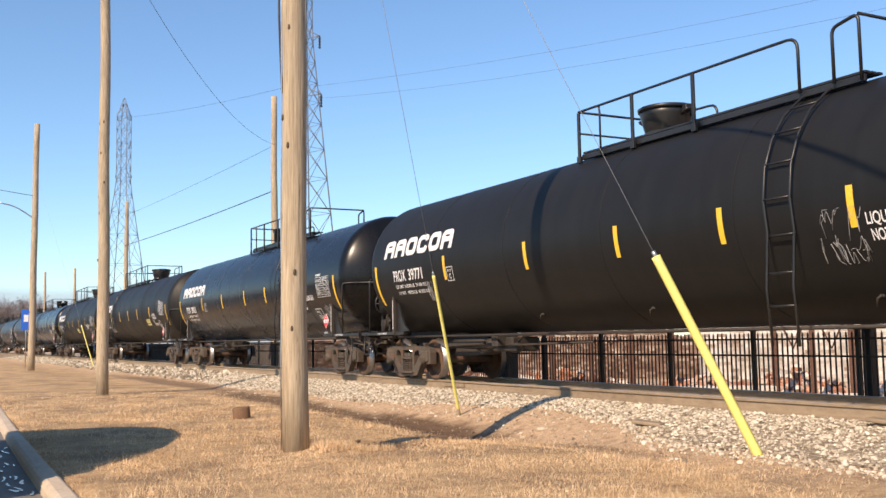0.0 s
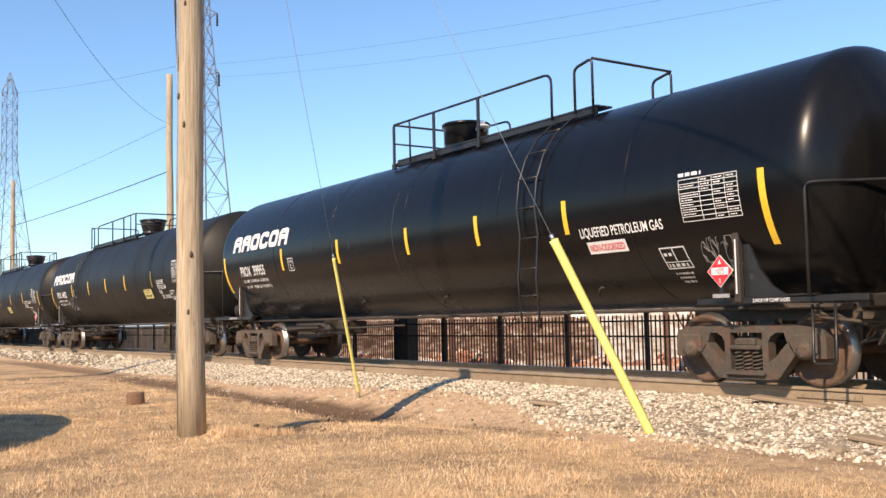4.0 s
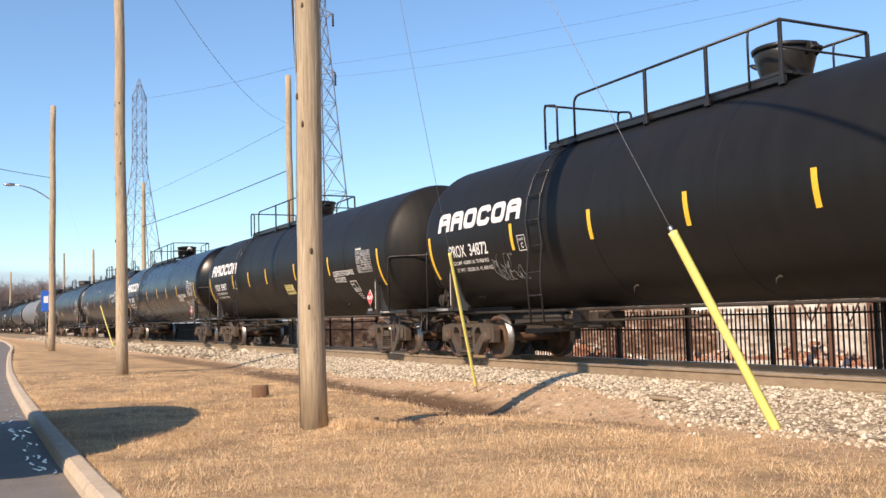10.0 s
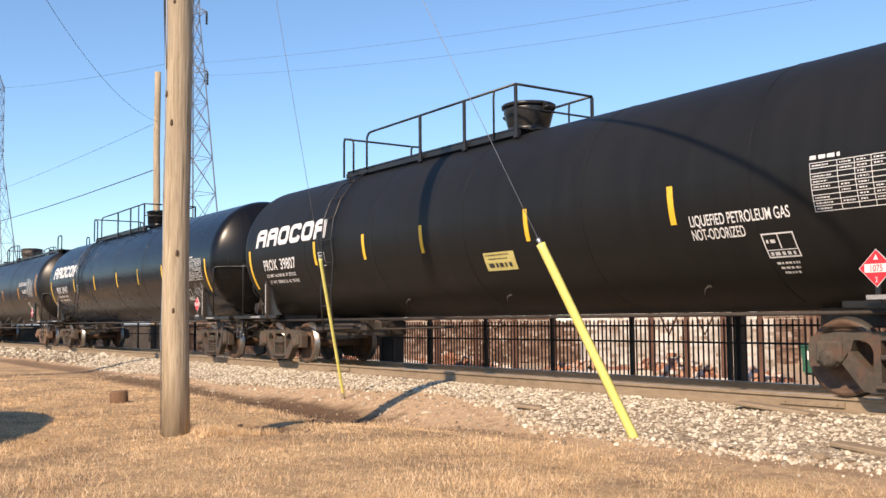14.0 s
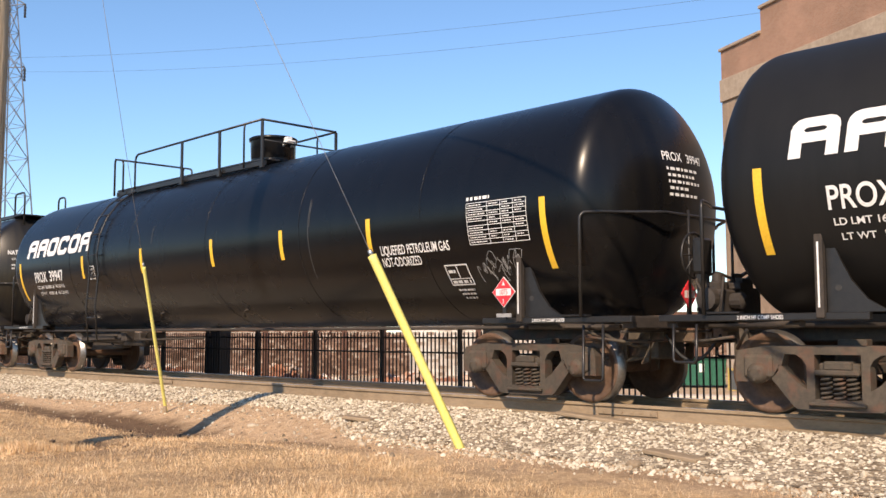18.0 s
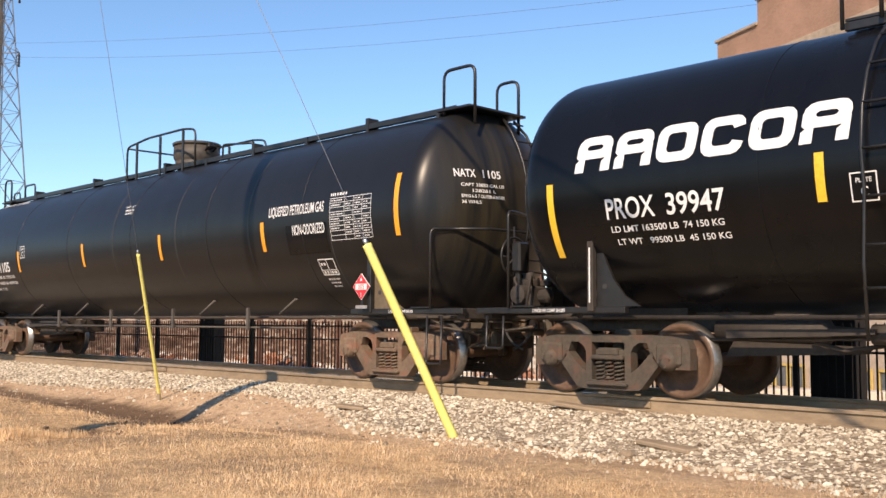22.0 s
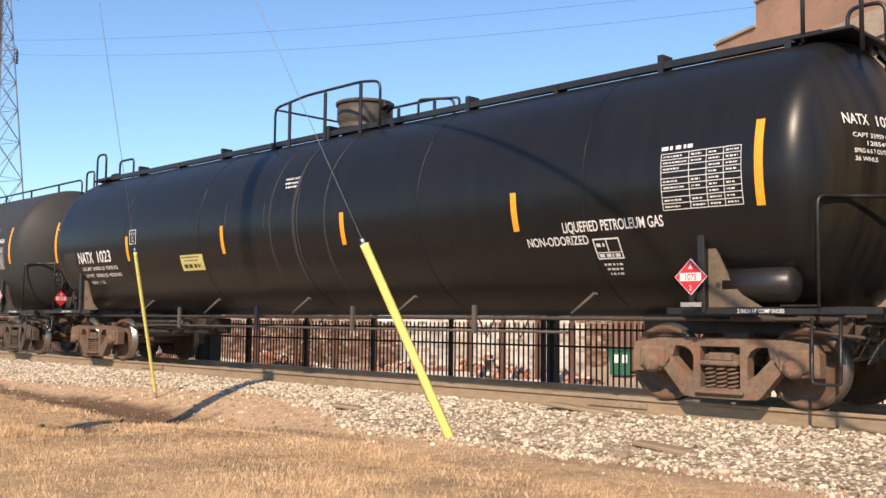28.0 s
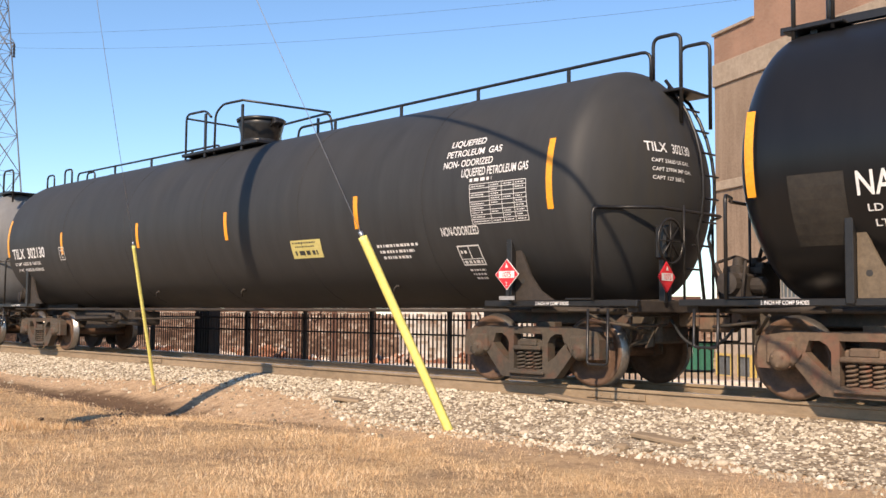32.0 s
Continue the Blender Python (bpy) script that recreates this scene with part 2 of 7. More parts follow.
M["orange"] = simple("amber_reflector", (0.85, 0.33, 0.02), (0.90, 0.40, 0.03), 12, 0.35)
M["sticker"] = simple("pale_yellow_sticker", (0.62, 0.53, 0.16), (0.72, 0.64, 0.26), 12, 0.5)
M["red"] = simple("red_placard", (0.62, 0.022, 0.035), (0.74, 0.035, 0.05), 12, 0.45)
M["dark"] = simple("dark_stencil", (0.03, 0.03, 0.03), (0.06, 0.06, 0.05), 12, 0.6)
M["chain"] = simple("galvanised_steel", (0.42, 0.43, 0.44), (0.60, 0.61, 0.62), 14, 0.35, 0.9)
M["strand"] = simple("grey_guy_strand", (0.30, 0.335, 0.39), (0.40, 0.44, 0.50), 10, 0.5)
M["guard"] = simple("sunlit_yellow_plastic", (0.80, 0.72, 0.16), (0.88, 0.81, 0.26), 10, 0.45)
M["gusset"] = simple("dusty_tan_plate", (0.075, 0.058, 0.038), (0.19, 0.145, 0.095), 5, 0.8, bumps=0.3)
M["pole"] = pole_wood()
M["knot"] = simple("dark_wood_knot", (0.05, 0.03, 0.018), (0.12, 0.08, 0.05), 20, 0.9)
M["wire"] = simple("dark_cable", (0.02, 0.02, 0.022), (0.05, 0.05, 0.055), 8, 0.6)
M["lattice"] = simple("grey_lattice_steel", (0.16, 0.17, 0.19), (0.26, 0.27, 0.29), 3, 0.55, 0.5)
M["fence"] = simple("black_fence_paint", (0.010, 0.009, 0.009), (0.030, 0.026, 0.024), 8, 0.5)
M["rail"] = simple("brown_rail_steel", (0.21, 0.155, 0.095), (0.34, 0.26, 0.17), 5, 0.75, bumps=0.25, stretch=(0.4, 1, 1))
M["railtop"] = simple("polished_rail_head", (0.42, 0.40, 0.38), (0.58, 0.56, 0.53), 9, 0.3, 1.0, stretch=(0.2, 1, 1))
M["tie"] = simple("grey_tie_wood", (0.06, 0.045, 0.035), (0.15, 0.115, 0.085), 6, 0.9, bumps=0.4, stretch=(3, 0.6, 3), var=0.25)
M["asphalt"] = simple("worn_asphalt", (0.13, 0.118, 0.102), (0.225, 0.20, 0.172), 10, 0.75, bumps=0.35)
M["ice"] = simple("thin_gutter_ice", (0.16, 0.16, 0.16), (0.30, 0.30, 0.30), 14, 0.2)
M["kerb"] = simple("pale_kerb_concrete", (0.42, 0.335, 0.235), (0.56, 0.465, 0.345), 7, 0.85, bumps=0.3)
M["stone"] = island("pale_ballast_stone", [(0.0, (0.14, 0.108, 0.074)), (0.25, (0.36, 0.30, 0.215)), (0.6, (0.56, 0.49, 0.37)), (1.0, (0.80, 0.73, 0.59))])
M["straw"] = island("dead_grass_blade", [(0.0, (0.46, 0.285, 0.145)), (0.3, (0.76, 0.52, 0.285)), (0.75, (0.88, 0.665, 0.41)), (1.0, (0.95, 0.79, 0.56))], 0.9, 0.9, 0.0, 0.72)
M["pad"] = simple("scuffed_steel_pad", (0.011, 0.0105, 0.0095), (0.046, 0.039, 0.030), 5, 0.6, bumps=0.2)
M["clod"] = simple("dark_turned_soil", (0.085, 0.056, 0.036), (0.20, 0.14, 0.09), 10, 0.95, bumps=0.6)
M["brick"] = simple("red_brown_brick", (0.27, 0.125, 0.075), (0.42, 0.215, 0.135), 3, 0.9, bumps=0.3)
M["band"] = simple("tan_stone_band", (0.33, 0.25, 0.175), (0.47, 0.375, 0.275), 2, 0.9)
M["glass"] = simple("dusty_factory_glass", (0.06, 0.075, 0.085), (0.17, 0.19, 0.20), 2.6, 0.3)
M["bar"] = simple("pale_window_steel", (0.26, 0.25, 0.23), (0.42, 0.40, 0.36), 5, 0.6, 0.2)
M["whitewash"] = simple("chipped_whitewash", (0.55, 0.48, 0.42), (0.80, 0.77, 0.72), 4, 0.9)
M["rubble"] = island("broken_brick", [(0.0, (0.25, 0.11, 0.07)), (0.4, (0.45, 0.22, 0.13)), (0.7, (0.55, 0.42, 0.33)), (1.0, (0.75, 0.70, 0.64))])
M["green"] = simple("dark_green_enamel", (0.010, 0.085, 0.050), (0.020, 0.130, 0.080), 3, 0.5)
M["bark"] = simple("bare_winter_bark", (0.15, 0.12, 0.11), (0.26, 0.215, 0.20), 5, 0.95)
M["concrete"] = simple("bleached_concrete", (0.50, 0.43, 0.35), (0.66, 0.60, 0.51), 2, 0.9)
M["bluesign"] = simple("blue_sign_sheet", (0.02, 0.10, 0.50), (0.03, 0.14, 0.58), 6, 0.4)
M["car_red"] = simple("dark_car_paint", (0.03, 0.035, 0.045), (0.05, 0.055, 0.07), 4, 0.25)
M["rubber"] = simple("black_rubber", (0.02, 0.02, 0.02), (0.04, 0.04, 0.04), 8, 0.8)
M["block"] = simple("sawn_brown_timber", (0.12, 0.065, 0.035), (0.22, 0.13, 0.075), 9, 0.9, bumps=0.4, stretch=(3, 3, 0.7))


# ---- mesh helpers ----
def link(name, bm, mat, parent=None, label="", smooth=False):
    me = bpy.data.meshes.new(name)
    if smooth:
        for f in bm.faces:
            f.smooth = True
    bm.to_mesh(me)
    bm.free()
    for k in mat if isinstance(mat, (list, tuple)) else (mat,):
        me.materials.append(k)
    ob = new(name, me)
    ob.parent = parent
    if label:
        ob["label"] = label
    return ob


def part(name, bm, mat, parent, label="", smooth=False):
    return link(name, bm, mat, parent, label, smooth)


def again(name, ob, parent, m, label=""):
    """The same mesh once more, under parent at the pose m."""
    o = new(name, ob.data)
    o.parent = parent
    o.matrix_basis = m
    if label:
        o["label"] = label
    return o


def box(bm, x0, x1, y0, y1, z0, z1, bev=0.0, mat=0):
    vs = [bm.verts.new((x, y, z)) for x in (x0, x1) for y in (y0, y1) for z in (z0, z1)]
    fs = [bm.faces.new([vs[i] for i in q]) for q in ((0, 1, 3, 2), (4, 6, 7, 5), (0, 4, 5, 1), (2, 3, 7, 6), (0, 2, 6, 4), (1, 5, 7, 3))]
    for f in fs:
        f.material_index = mat
    if bev:
        es = list({e for f in fs for e in f.edges})
        r = bmesh.ops.bevel(bm, geom=es, offset=bev, segments=1, affect="EDGES")
        for f in r["faces"]:
            f.material_index = mat
    return fs


def frames_along(pts):
    out = []
    n = len(pts)
    up = None
    for i, p in enumerate(pts):
        a = pts[max(0, i - 1)]
        b = pts[min(n - 1, i + 1)]
        d = (Vector(b) - Vector(a)).normalized()
        if up is None:
            up = d.orthogonal().normalized()
        side = d.cross(up).normalized()
        up = side.cross(d).normalized()
        out.append((Vector(p), side, up))
    return out


def tube(bm, pts, r, seg=6, mat=0, cap=True, r1=None):
    rings = []
    fr = frames_along(pts)
    for i, (p, s, u) in enumerate(fr):
        q = r if r1 is None else r + (r1 - r) * i / (len(fr) - 1)
        rings.append([bm.verts.new(p + (s * math.cos(a) + u * math.sin(a)) * q) for a in (2 * math.pi * k / seg for k in range(seg))])
    for a, b in zip(rings, rings[1:]):
        for k in range(seg):
            f = bm.faces.new((a[k], a[(k + 1) % seg], b[(k + 1) % seg], b[k]))
            f.material_index, f.smooth = mat, True
    if cap:
        bm.faces.new(rings[0][::-1]).material_index = mat
        bm.faces.new(rings[-1]).material_index = mat
    return rings


def rounded(pts, r, n=4):
    """The polyline with its inner corners rounded."""
    pts = [Vector(p) for p in pts]
    out = [pts[0]]
    for a, b, c in zip(pts, pts[1:], pts[2:]):
        u, v = (a - b), (c - b)
        k = min(r, u.length * 0.45, v.length * 0.45)
        p, q = b + u.normalized() * k, b + v.normalized() * k
        for i in range(n + 1):
            t = i / n
            out.append(p.lerp(b, t).lerp(b.lerp(q, t), t))
    out.append(pts[-1])
    return out


def lathe(bm, profile, axis, origin, seg=24, mat=0, smooth=True):
    """Turns (distance along axis, radius) pairs round an axis: 'x', 'y' or 'z'."""
    rings = []
    for d, r in profile:
        ring = []
        for k in range(seg):
            a = 2 * math.pi * k / seg
            c, s = r * math.cos(a), r * math.sin(a)
            v = {"x": (d, c, s), "y": (c, d, s), "z": (c, s, d)}[axis]
            ring.append(bm.verts.new(Vector(origin) + Vector(v)))
        rings.append(ring)
    for a, b in zip(rings, rings[1:]):
        for k in range(seg):
            f = bm.faces.new((a[k], a[(k + 1) % seg], b[(k + 1) % seg], b[k]))
            f.material_index, f.smooth = mat, smooth
    for ring in (rings[0], rings[-1]):
        f = bm.faces.new(ring)
        f.material_index = mat
    bmesh.ops.recalc_face_normals(bm, faces=bm.faces[:])
    return rings


def slab(bm, poly, y0, y1, mat=0):
    """A polygon in x and z, thick from y0 to y1."""
    a = [bm.verts.new((x, y0, z)) for x, z in poly]
    b = [bm.verts.new((x, y1, z)) for x, z in poly]
    fs = [bm.faces.new(a), bm.faces.new(b[::-1])]
    for i in range(len(poly)):
        j = (i + 1) % len(poly)
        fs.append(bm.faces.new((a[j], a[i], b[i], b[j])))
    for f in fs:
        f.material_index = mat
    return fs


def raw(name, verts, faces, mat, parent=None, kind="", label=""):
    me = bpy.data.meshes.new(name)
    me.from_pydata(verts, [], faces)
    me.materials.append(mat)
    ob = new(name, me)
    ob.parent = parent
    if kind:
        ob["kind"] = kind
    if label:
        ob["label"] = label
    return ob


def thing(name, label, category, group="", at=(0, 0, 0), turn=0.0):
    ob = new(name)
    ob.empty_display_size = 0.3
    ob.matrix_basis = pose(*at, 0, 0, turn)
    return tagged(ob, label, category, group)


# ---- ground, road, track ----
RAIL_Z, TRACK_Y = 0.44, 11.3
KERB = [(-600, 8.4), (-300, 7.9), (-157, 7.1), (-110, 6.2), (-79, 4.98), (-60, 3.65), (-44, 2.66), (-33, 2.05), (-25, 1.72), (-16.7, 1.46), (-13.4, 1.39), (-10, 1.31), (-7, 1.3), (60, 1.3), (1600, 1.3)]


def kerb_y(x):
    return np.interp(x, [p[0] for p in KERB], [p[1] for p in KERB])


def wave(x, y):
    return 0.5 * np.sin(x * 0.9 + 1.3 * np.sin(y * 0.7)) + 0.3 * np.sin(y * 2.1 + x * 0.37) + 0.2 * np.sin(x * 2.7 - y * 1.9)


def height(x, y):
    """The lie of the land: grass verge, swale, ballast shoulder, track bed and the lower yard behind."""
    x, y = np.asarray(x, float), np.asarray(y, float)
    z = np.interp(y, [1.9, 5.5, 7.0, 8.0, 8.7, 9.6, 10.15, 12.5, 13.2, 14.0, 17, 40, 60, 140], [0.0, 0.0, -0.03, -0.02, 0.06, 0.2, 0.25, 0.25, 0.1, -0.35, -0.4, -1.2, -1.2, 0.0])
    swale = np.exp(-((y - 7.75) / 0.75) ** 2) * np.exp(-((x + 14.6) / 4.5) ** 2)
    z = z - 0.17 * swale + 0.022 * wave(x, y) * np.clip((y - 2.4) / 2, 0, 1) * np.clip((10 - y) / 1.5, 0, 1)
    z = z + 0.075 * np.exp(-((x + 11.6) / 0.45) ** 2 - ((y - 4.5) / 0.3) ** 2) - 0.17 * np.exp(-((x + 12.25) / 0.75) ** 2 - ((y - 5.4) / 0.55) ** 2) - 0.05 * np.exp(-((x + 13.0) / 0.8) ** 2 - ((y - 6.6) / 0.6) ** 2)
    k = kerb_y(x)
    z = np.where(y < k - 0.1, -0.32, z)
    return np.where(y < -8.5, -0.12, z)


def sheet(name, xs, ys, mat, lift=0.0, edge=None):
    X, Y = np.meshgrid(xs, ys, indexing="ij")
    if edge is not None:
        Y = edge(X, Y)
    Z = height(X, Y) + lift
    v = np.stack([X, Y, Z], -1).reshape(-1, 3)
    nx, ny = len(xs), len(ys)
    i = np.arange((nx - 1) * (ny - 1))
    a = (i // (ny - 1)) * ny + i % (ny - 1)
    f = np.stack([a, a + ny, a + ny + 1, a + 1], -1)
    ob = raw(name, v.tolist(), f.tolist(), mat)
    for p in ob.data.polygons:
        p.use_smooth = True
    return ob


xs = np.concatenate([np.linspace(-2500, -300, 12), np.linspace(-250, -50, 30), np.arange(-45, -16, 0.35), np.arange(-16, -10, 0.2), np.arange(-10, 6, 0.35), np.linspace(10, 200, 14), np.linspace(300, 2500, 8)])
ys = np.concatenate([np.linspace(-2500, -40, 12), [-20, -8.6, -8.4, -4, 0], np.arange(1.0, 15, 0.2), np.linspace(16, 60, 23), np.linspace(80, 2500, 16)])
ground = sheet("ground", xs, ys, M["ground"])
tagged(ground, "sunlit dead grass and bare brown earth", "ground", kind="structure")

# asphalt road along the kerb
bm = bmesh.new()
rx = [-600, -300, -157, -130, -110, -95, -79, -68, -60, -52, -44, -38, -30, -24, -19, -15, -10, -5, 5, 20, 60]
prev = None
for x in rx:
    k = float(kerb_y(x))
    ring = [bm.verts.new(p) for p in ((x, k - 0.19, -0.125), (x, k - 0.75, -0.12), (x, k - 4.5, -0.08), (x, -8.6, -0.12))]
    if prev:
        for a in range(3):
            bm.faces.new((prev[a], ring[a], ring[a + 1], prev[a + 1]))
    prev = ring
bmesh.ops.recalc_face_normals(bm, faces=bm.faces[:])
road = tagged(link("road", bm, M["asphalt"]), "worn grey asphalt road with wet gutter", "road", kind="structure")
for f in road.data.polygons:
    if f.normal.z < 0:
        road.data.flip_normals()
        break

# kerb stones, 3 m each
kerb = thing("kerb", "pale concrete kerb along the grass verge", "kerb")
kerb["kind"] = "structure"


def kerb_stone(x0, x1):
    bm = bmesh.new()
    rows = []
    for x in (x0 + 0.006, x1 - 0.006):
        k = float(kerb_y(x))
        rows.append([bm.verts.new(p) for p in ((x, k - 0.205, -0.3), (x, k - 0.195, -0.05), (x, k - 0.175, -0.008), (x, k - 0.14, 0.014), (x, k - 0.03, 0.022), (x, k, 0.008), (x, k + 0.01, -0.3))])
    a, b = rows
    for i in range(7):
        j = (i + 1) % 7
        bm.faces.new((a[i], a[j], b[j], b[i]))
    bm.faces.new(a), bm.faces.new(b[::-1])
    bmesh.ops.recalc_face_normals(bm, faces=bm.faces[:])
    part("kerb_stone", bm, M["kerb"], kerb)


x = 3.0
while x > -300:
    step = 3.0 if x > -60 else 12.0
    kerb_stone(x - step, x)
    x -= step

# thin ice in the gutter
bm = bmesh.new()
rnd = random.Random(4)
for i in range(60):
    cx = -10.8 - 26 * rnd.random() ** 1.6
    cy = float(kerb_y(cx)) - 0.26 - abs(rnd.gauss(0, 0.20))
    l, w, n = rnd.uniform(0.06, 0.34), rnd.uniform(0.008, 0.035), 11
    ring = []
    for k in range(n):
        a, q = 2 * math.pi * k / n, rnd.uniform(0.45, 1.0)
        ring.append(bm.verts.new((cx + math.cos(a) * l * q, cy + math.sin(a) * w * q + 0.03 * math.sin(cx * 5 + math.cos(a) * l * 6), -0.115 + 0.0004 * i / 7)))
    bm.faces.new(ring)
bmesh.ops.recalc_face_normals(bm, faces=bm.faces[:])
tagged(link("gutter_ice", bm, M["ice"]), "thin patches of pale ice in the gutter", "ice", kind="stuff")

# ballast bed and stones
bx = np.concatenate([np.linspace(-600, -60, 40), np.arange(-58, 12, 0.4), np.linspace(15, 80, 12)])
by = np.linspace(0, 1, 16)


def gravel_foot(X):
    """Where the ballast ends on the grass side."""
    return np.interp(X, [-60, -30, -20, -16.5, -13.5, -11.6, -10.2, -8, -4, 10], [8.5, 8.6, 8.75, 9.2, 9.45, 9.2, 8.5, 8.25, 8.2, 8.3]) + 0.16 * wave(X * 0.8, 0 * X)


def ballast_edge(X, T):
    near = gravel_foot(X) + 0.1
    return near + (13.6 - near) * T


ballast = sheet("ballast", bx, by, M["stone"], 0.012, ballast_edge)
mb, nb, lb, sb = material("ballast_bed", 0.95, 0, 0.2)
vb = coords(nb, lb)
vor = nb.new("ShaderNodeTexVoronoi")
vor.inputs["Scale"].default_value = 14
lb.new(vb, vor.inputs["Vector"])
lb.new(mix(nb, lb, 0.5, ramp(nb, lb, vor.outputs["Distance"], [(0.0, (0.46, 0.39, 0.28)), (0.6, (0.12, 0.09, 0.06))]), ramp(nb, lb, noise_tex(nb, lb, vb, 1.2), [(0.35, (0.30, 0.23, 0.15)), (0.65, (0.46, 0.38, 0.28))])), sb.inputs["Base Color"])
bump(nb, lb, sb, vor.outputs["Distance"], 0.8, 0.05)
ballast.data.materials[0] = mb
tagged(ballast, "pale crushed limestone track ballast", "ballast", kind="structure")

ICO = [(0, 0, 1), (0.894, 0, 0.447), (0.276, 0.851, 0.447), (-0.724, 0.526, 0.447), (-0.724, -0.526, 0.447), (0.276, -0.851, 0.447), (0.724, 0.526, -0.447), (-0.276, 0.851, -0.447), (-0.894, 0, -0.447), (-0.276, -0.851, -0.447), (0.724, -0.526, -0.447), (0, 0, -1)]
TRI = [(0, 1, 2), (0, 2, 3), (0, 3, 4), (0, 4, 5), (0, 5, 1), (1, 6, 2), (2, 7, 3), (3, 8, 4), (4, 9, 5), (5, 10, 1), (6, 7, 2), (7, 8, 3), (8, 9, 4), (9, 10, 5), (10, 6, 1), (11, 7, 6), (11, 8, 7), (11, 9, 8), (11, 10, 9), (11, 6, 10)]


def stones(name, x, y, size, label):
    n = len(x)
    rg = np.random.default_rng(len(x))
    ico = np.array(ICO)[None] * rg.uniform(0.65, 1.25, (n, 12, 1)) * rg.uniform(0.6, 1.3, (n, 1, 3)) * size[:, None, None]
    a = rg.uniform(0, 6.28, n)
    c, s = np.cos(a)[:, None], np.sin(a)[:, None]
    px = ico[..., 0] * c - ico[..., 1] * s
    py = ico[..., 0] * s + ico[..., 1] * c
    z = height(x, y) + size * 0.25
    v = np.stack([px + x[:, None], py + y[:, None], ico[..., 2] * 0.8 + z[:, None]], -1).reshape(-1, 3)
    f = (np.array(TRI)[None] + (np.arange(n) * 12)[:, None, None]).reshape(-1, 3)
    ob = raw(name, v.tolist(), f.tolist(), M["stone"])
    return tagged(ob, label, "ballast", kind="stuff")


rg = np.random.default_rng(7)
n = 76000
sx = rg.uniform(-34, 2, n)
foot = gravel_foot(sx) - 0.25
sy = foot + (10.36 - foot) * rg.beta(1.5, 1.15, n)
stones("ballast_stones", sx, sy, np.minimum(0.038, rg.lognormal(math.log(0.0185), 0.36, n)), "loose pale limestone lumps beside the rail")
n = 6000
sx = rg.uniform(-120, -34, n)
sy = np.minimum(8.4 + 1.9 * rg.beta(1.6, 1.1, n), 10.34)
stones("far_ballast_stones", sx, sy, rg.lognormal(math.log(0.05), 0.3, n), "loose pale limestone lumps beside the rail")
n = 2200
sx = rg.uniform(-28, 0, n)
sy = 7.3 + 2.2 * rg.beta(2.6, 1.2, n)
keep = rg.random(n) > 0.9 * np.exp(-((sx + 16.5) / 5.0) ** 2 - ((sy - 7.7) / 0.8) ** 2)
sx, sy = sx[keep], sy[keep]
n = len(sx)
stones("strewn_stones", sx, sy, np.minimum(0.04, rg.lognormal(math.log(0.018), 0.4, n)), "small stones strewn over bare earth")

# dark clods of turned soil in the dips that run to the swale
# set along the near pole's shadow line, to deepen the shade there
cx = np.concatenate([rg.normal(-12.15, 0.40, 70), rg.normal(-12.9, 0.25, 45), rg.normal(-13.5, 0.6, 40)])
cy = np.concatenate([rg.normal(5.55, 0.22, 70), rg.normal(6.75, 0.20, 45), rg.normal(7.35, 0.25, 40)])
clods = stones("soil_clods", cx, cy, rg.lognormal(math.log(0.019), 0.45, len(cx)), "dark crumbling clods of turned soil")
clods.data.materials[0] = M["clod"]
clods["category"] = "soil"

# single larger stones lie at the ballast's foot
for i, (x, y, r) in enumerate(((-5.75, 8.28, 0.08), (-4.6, 8.2, 0.055), (-9.6, 8.0, 0.05), (-12.6, 8.35, 0.06), (-7.2, 8.5, 0.05), (-10.9, 8.6, 0.055))):
    bm = bmesh.new()
    rr = random.Random(i)
    bmesh.ops.create_icosphere(bm, subdivisions=2, radius=r)
    for v in bm.verts:
        v.co = Vector((v.co.x * 1.3, v.co.y, v.co.z * 0.7)) * (1 + 0.35 * noise.noise(v.co * 9 + Vector((i, 0, 0))))
    st = link("stone", bm, M["rail"] if i == 0 else M["kerb"])
    st.matrix_basis = pose(x, y, float(height(x, y)) + r * 0.35, 0, 0, rr.uniform(0, 180))
    tagged(st, "dark lump of stone at the ballast's foot" if i == 0 else "pale lump of stone at the ballast's foot", "stone", "larger stones")

# grass blades: half of them matted and short, half in tufts
n = 420000
gd = 5.5 + 28 * rg.beta(1.0, 1.9, n)
ga = np.radians(rg.uniform(14, 89, n))
gx, gy = -gd * np.sin(ga), gd * np.cos(ga)
ntuft = 17000
td = 5.5 + 26 * rg.beta(1.0, 1.7, ntuft)
ta = np.radians(rg.uniform(14, 89, ntuft))
pick = rg.integers(0, ntuft, n)
tall = rg.random(n) < 0.56
spread = rg.uniform(0.035, 0.11, ntuft)[pick]
ox, oy = rg.normal(0, 1, n) * spread, rg.normal(0, 1, n) * spread
gx = np.where(tall, (-td * np.sin(ta))[pick] + ox, gx)
gy = np.where(tall, (td * np.cos(ta))[pick] + oy, gy)
gd = np.hypot(gx, gy)
edge = 7.3 + 0.7 * wave(gx * 0.5, gy * 0)
bare = np.maximum(np.exp(-((gx + 15.6) / 3.4) ** 2 - ((gy - 7.7) / 0.9) ** 2), np.exp(-((gx + 22.5) / 6.5) ** 2 - ((gy - 7.5) / 0.7) ** 2))
bare = np.maximum(bare, np.exp(-((gx + 12.5) / 0.9) ** 2 - ((gy - 5.8) / 0.8) ** 2))
patchy = wave(gx * 1.7, gy * 1.7) + 0.6 * wave(gx * 5.3 + 2, gy * 4.7)
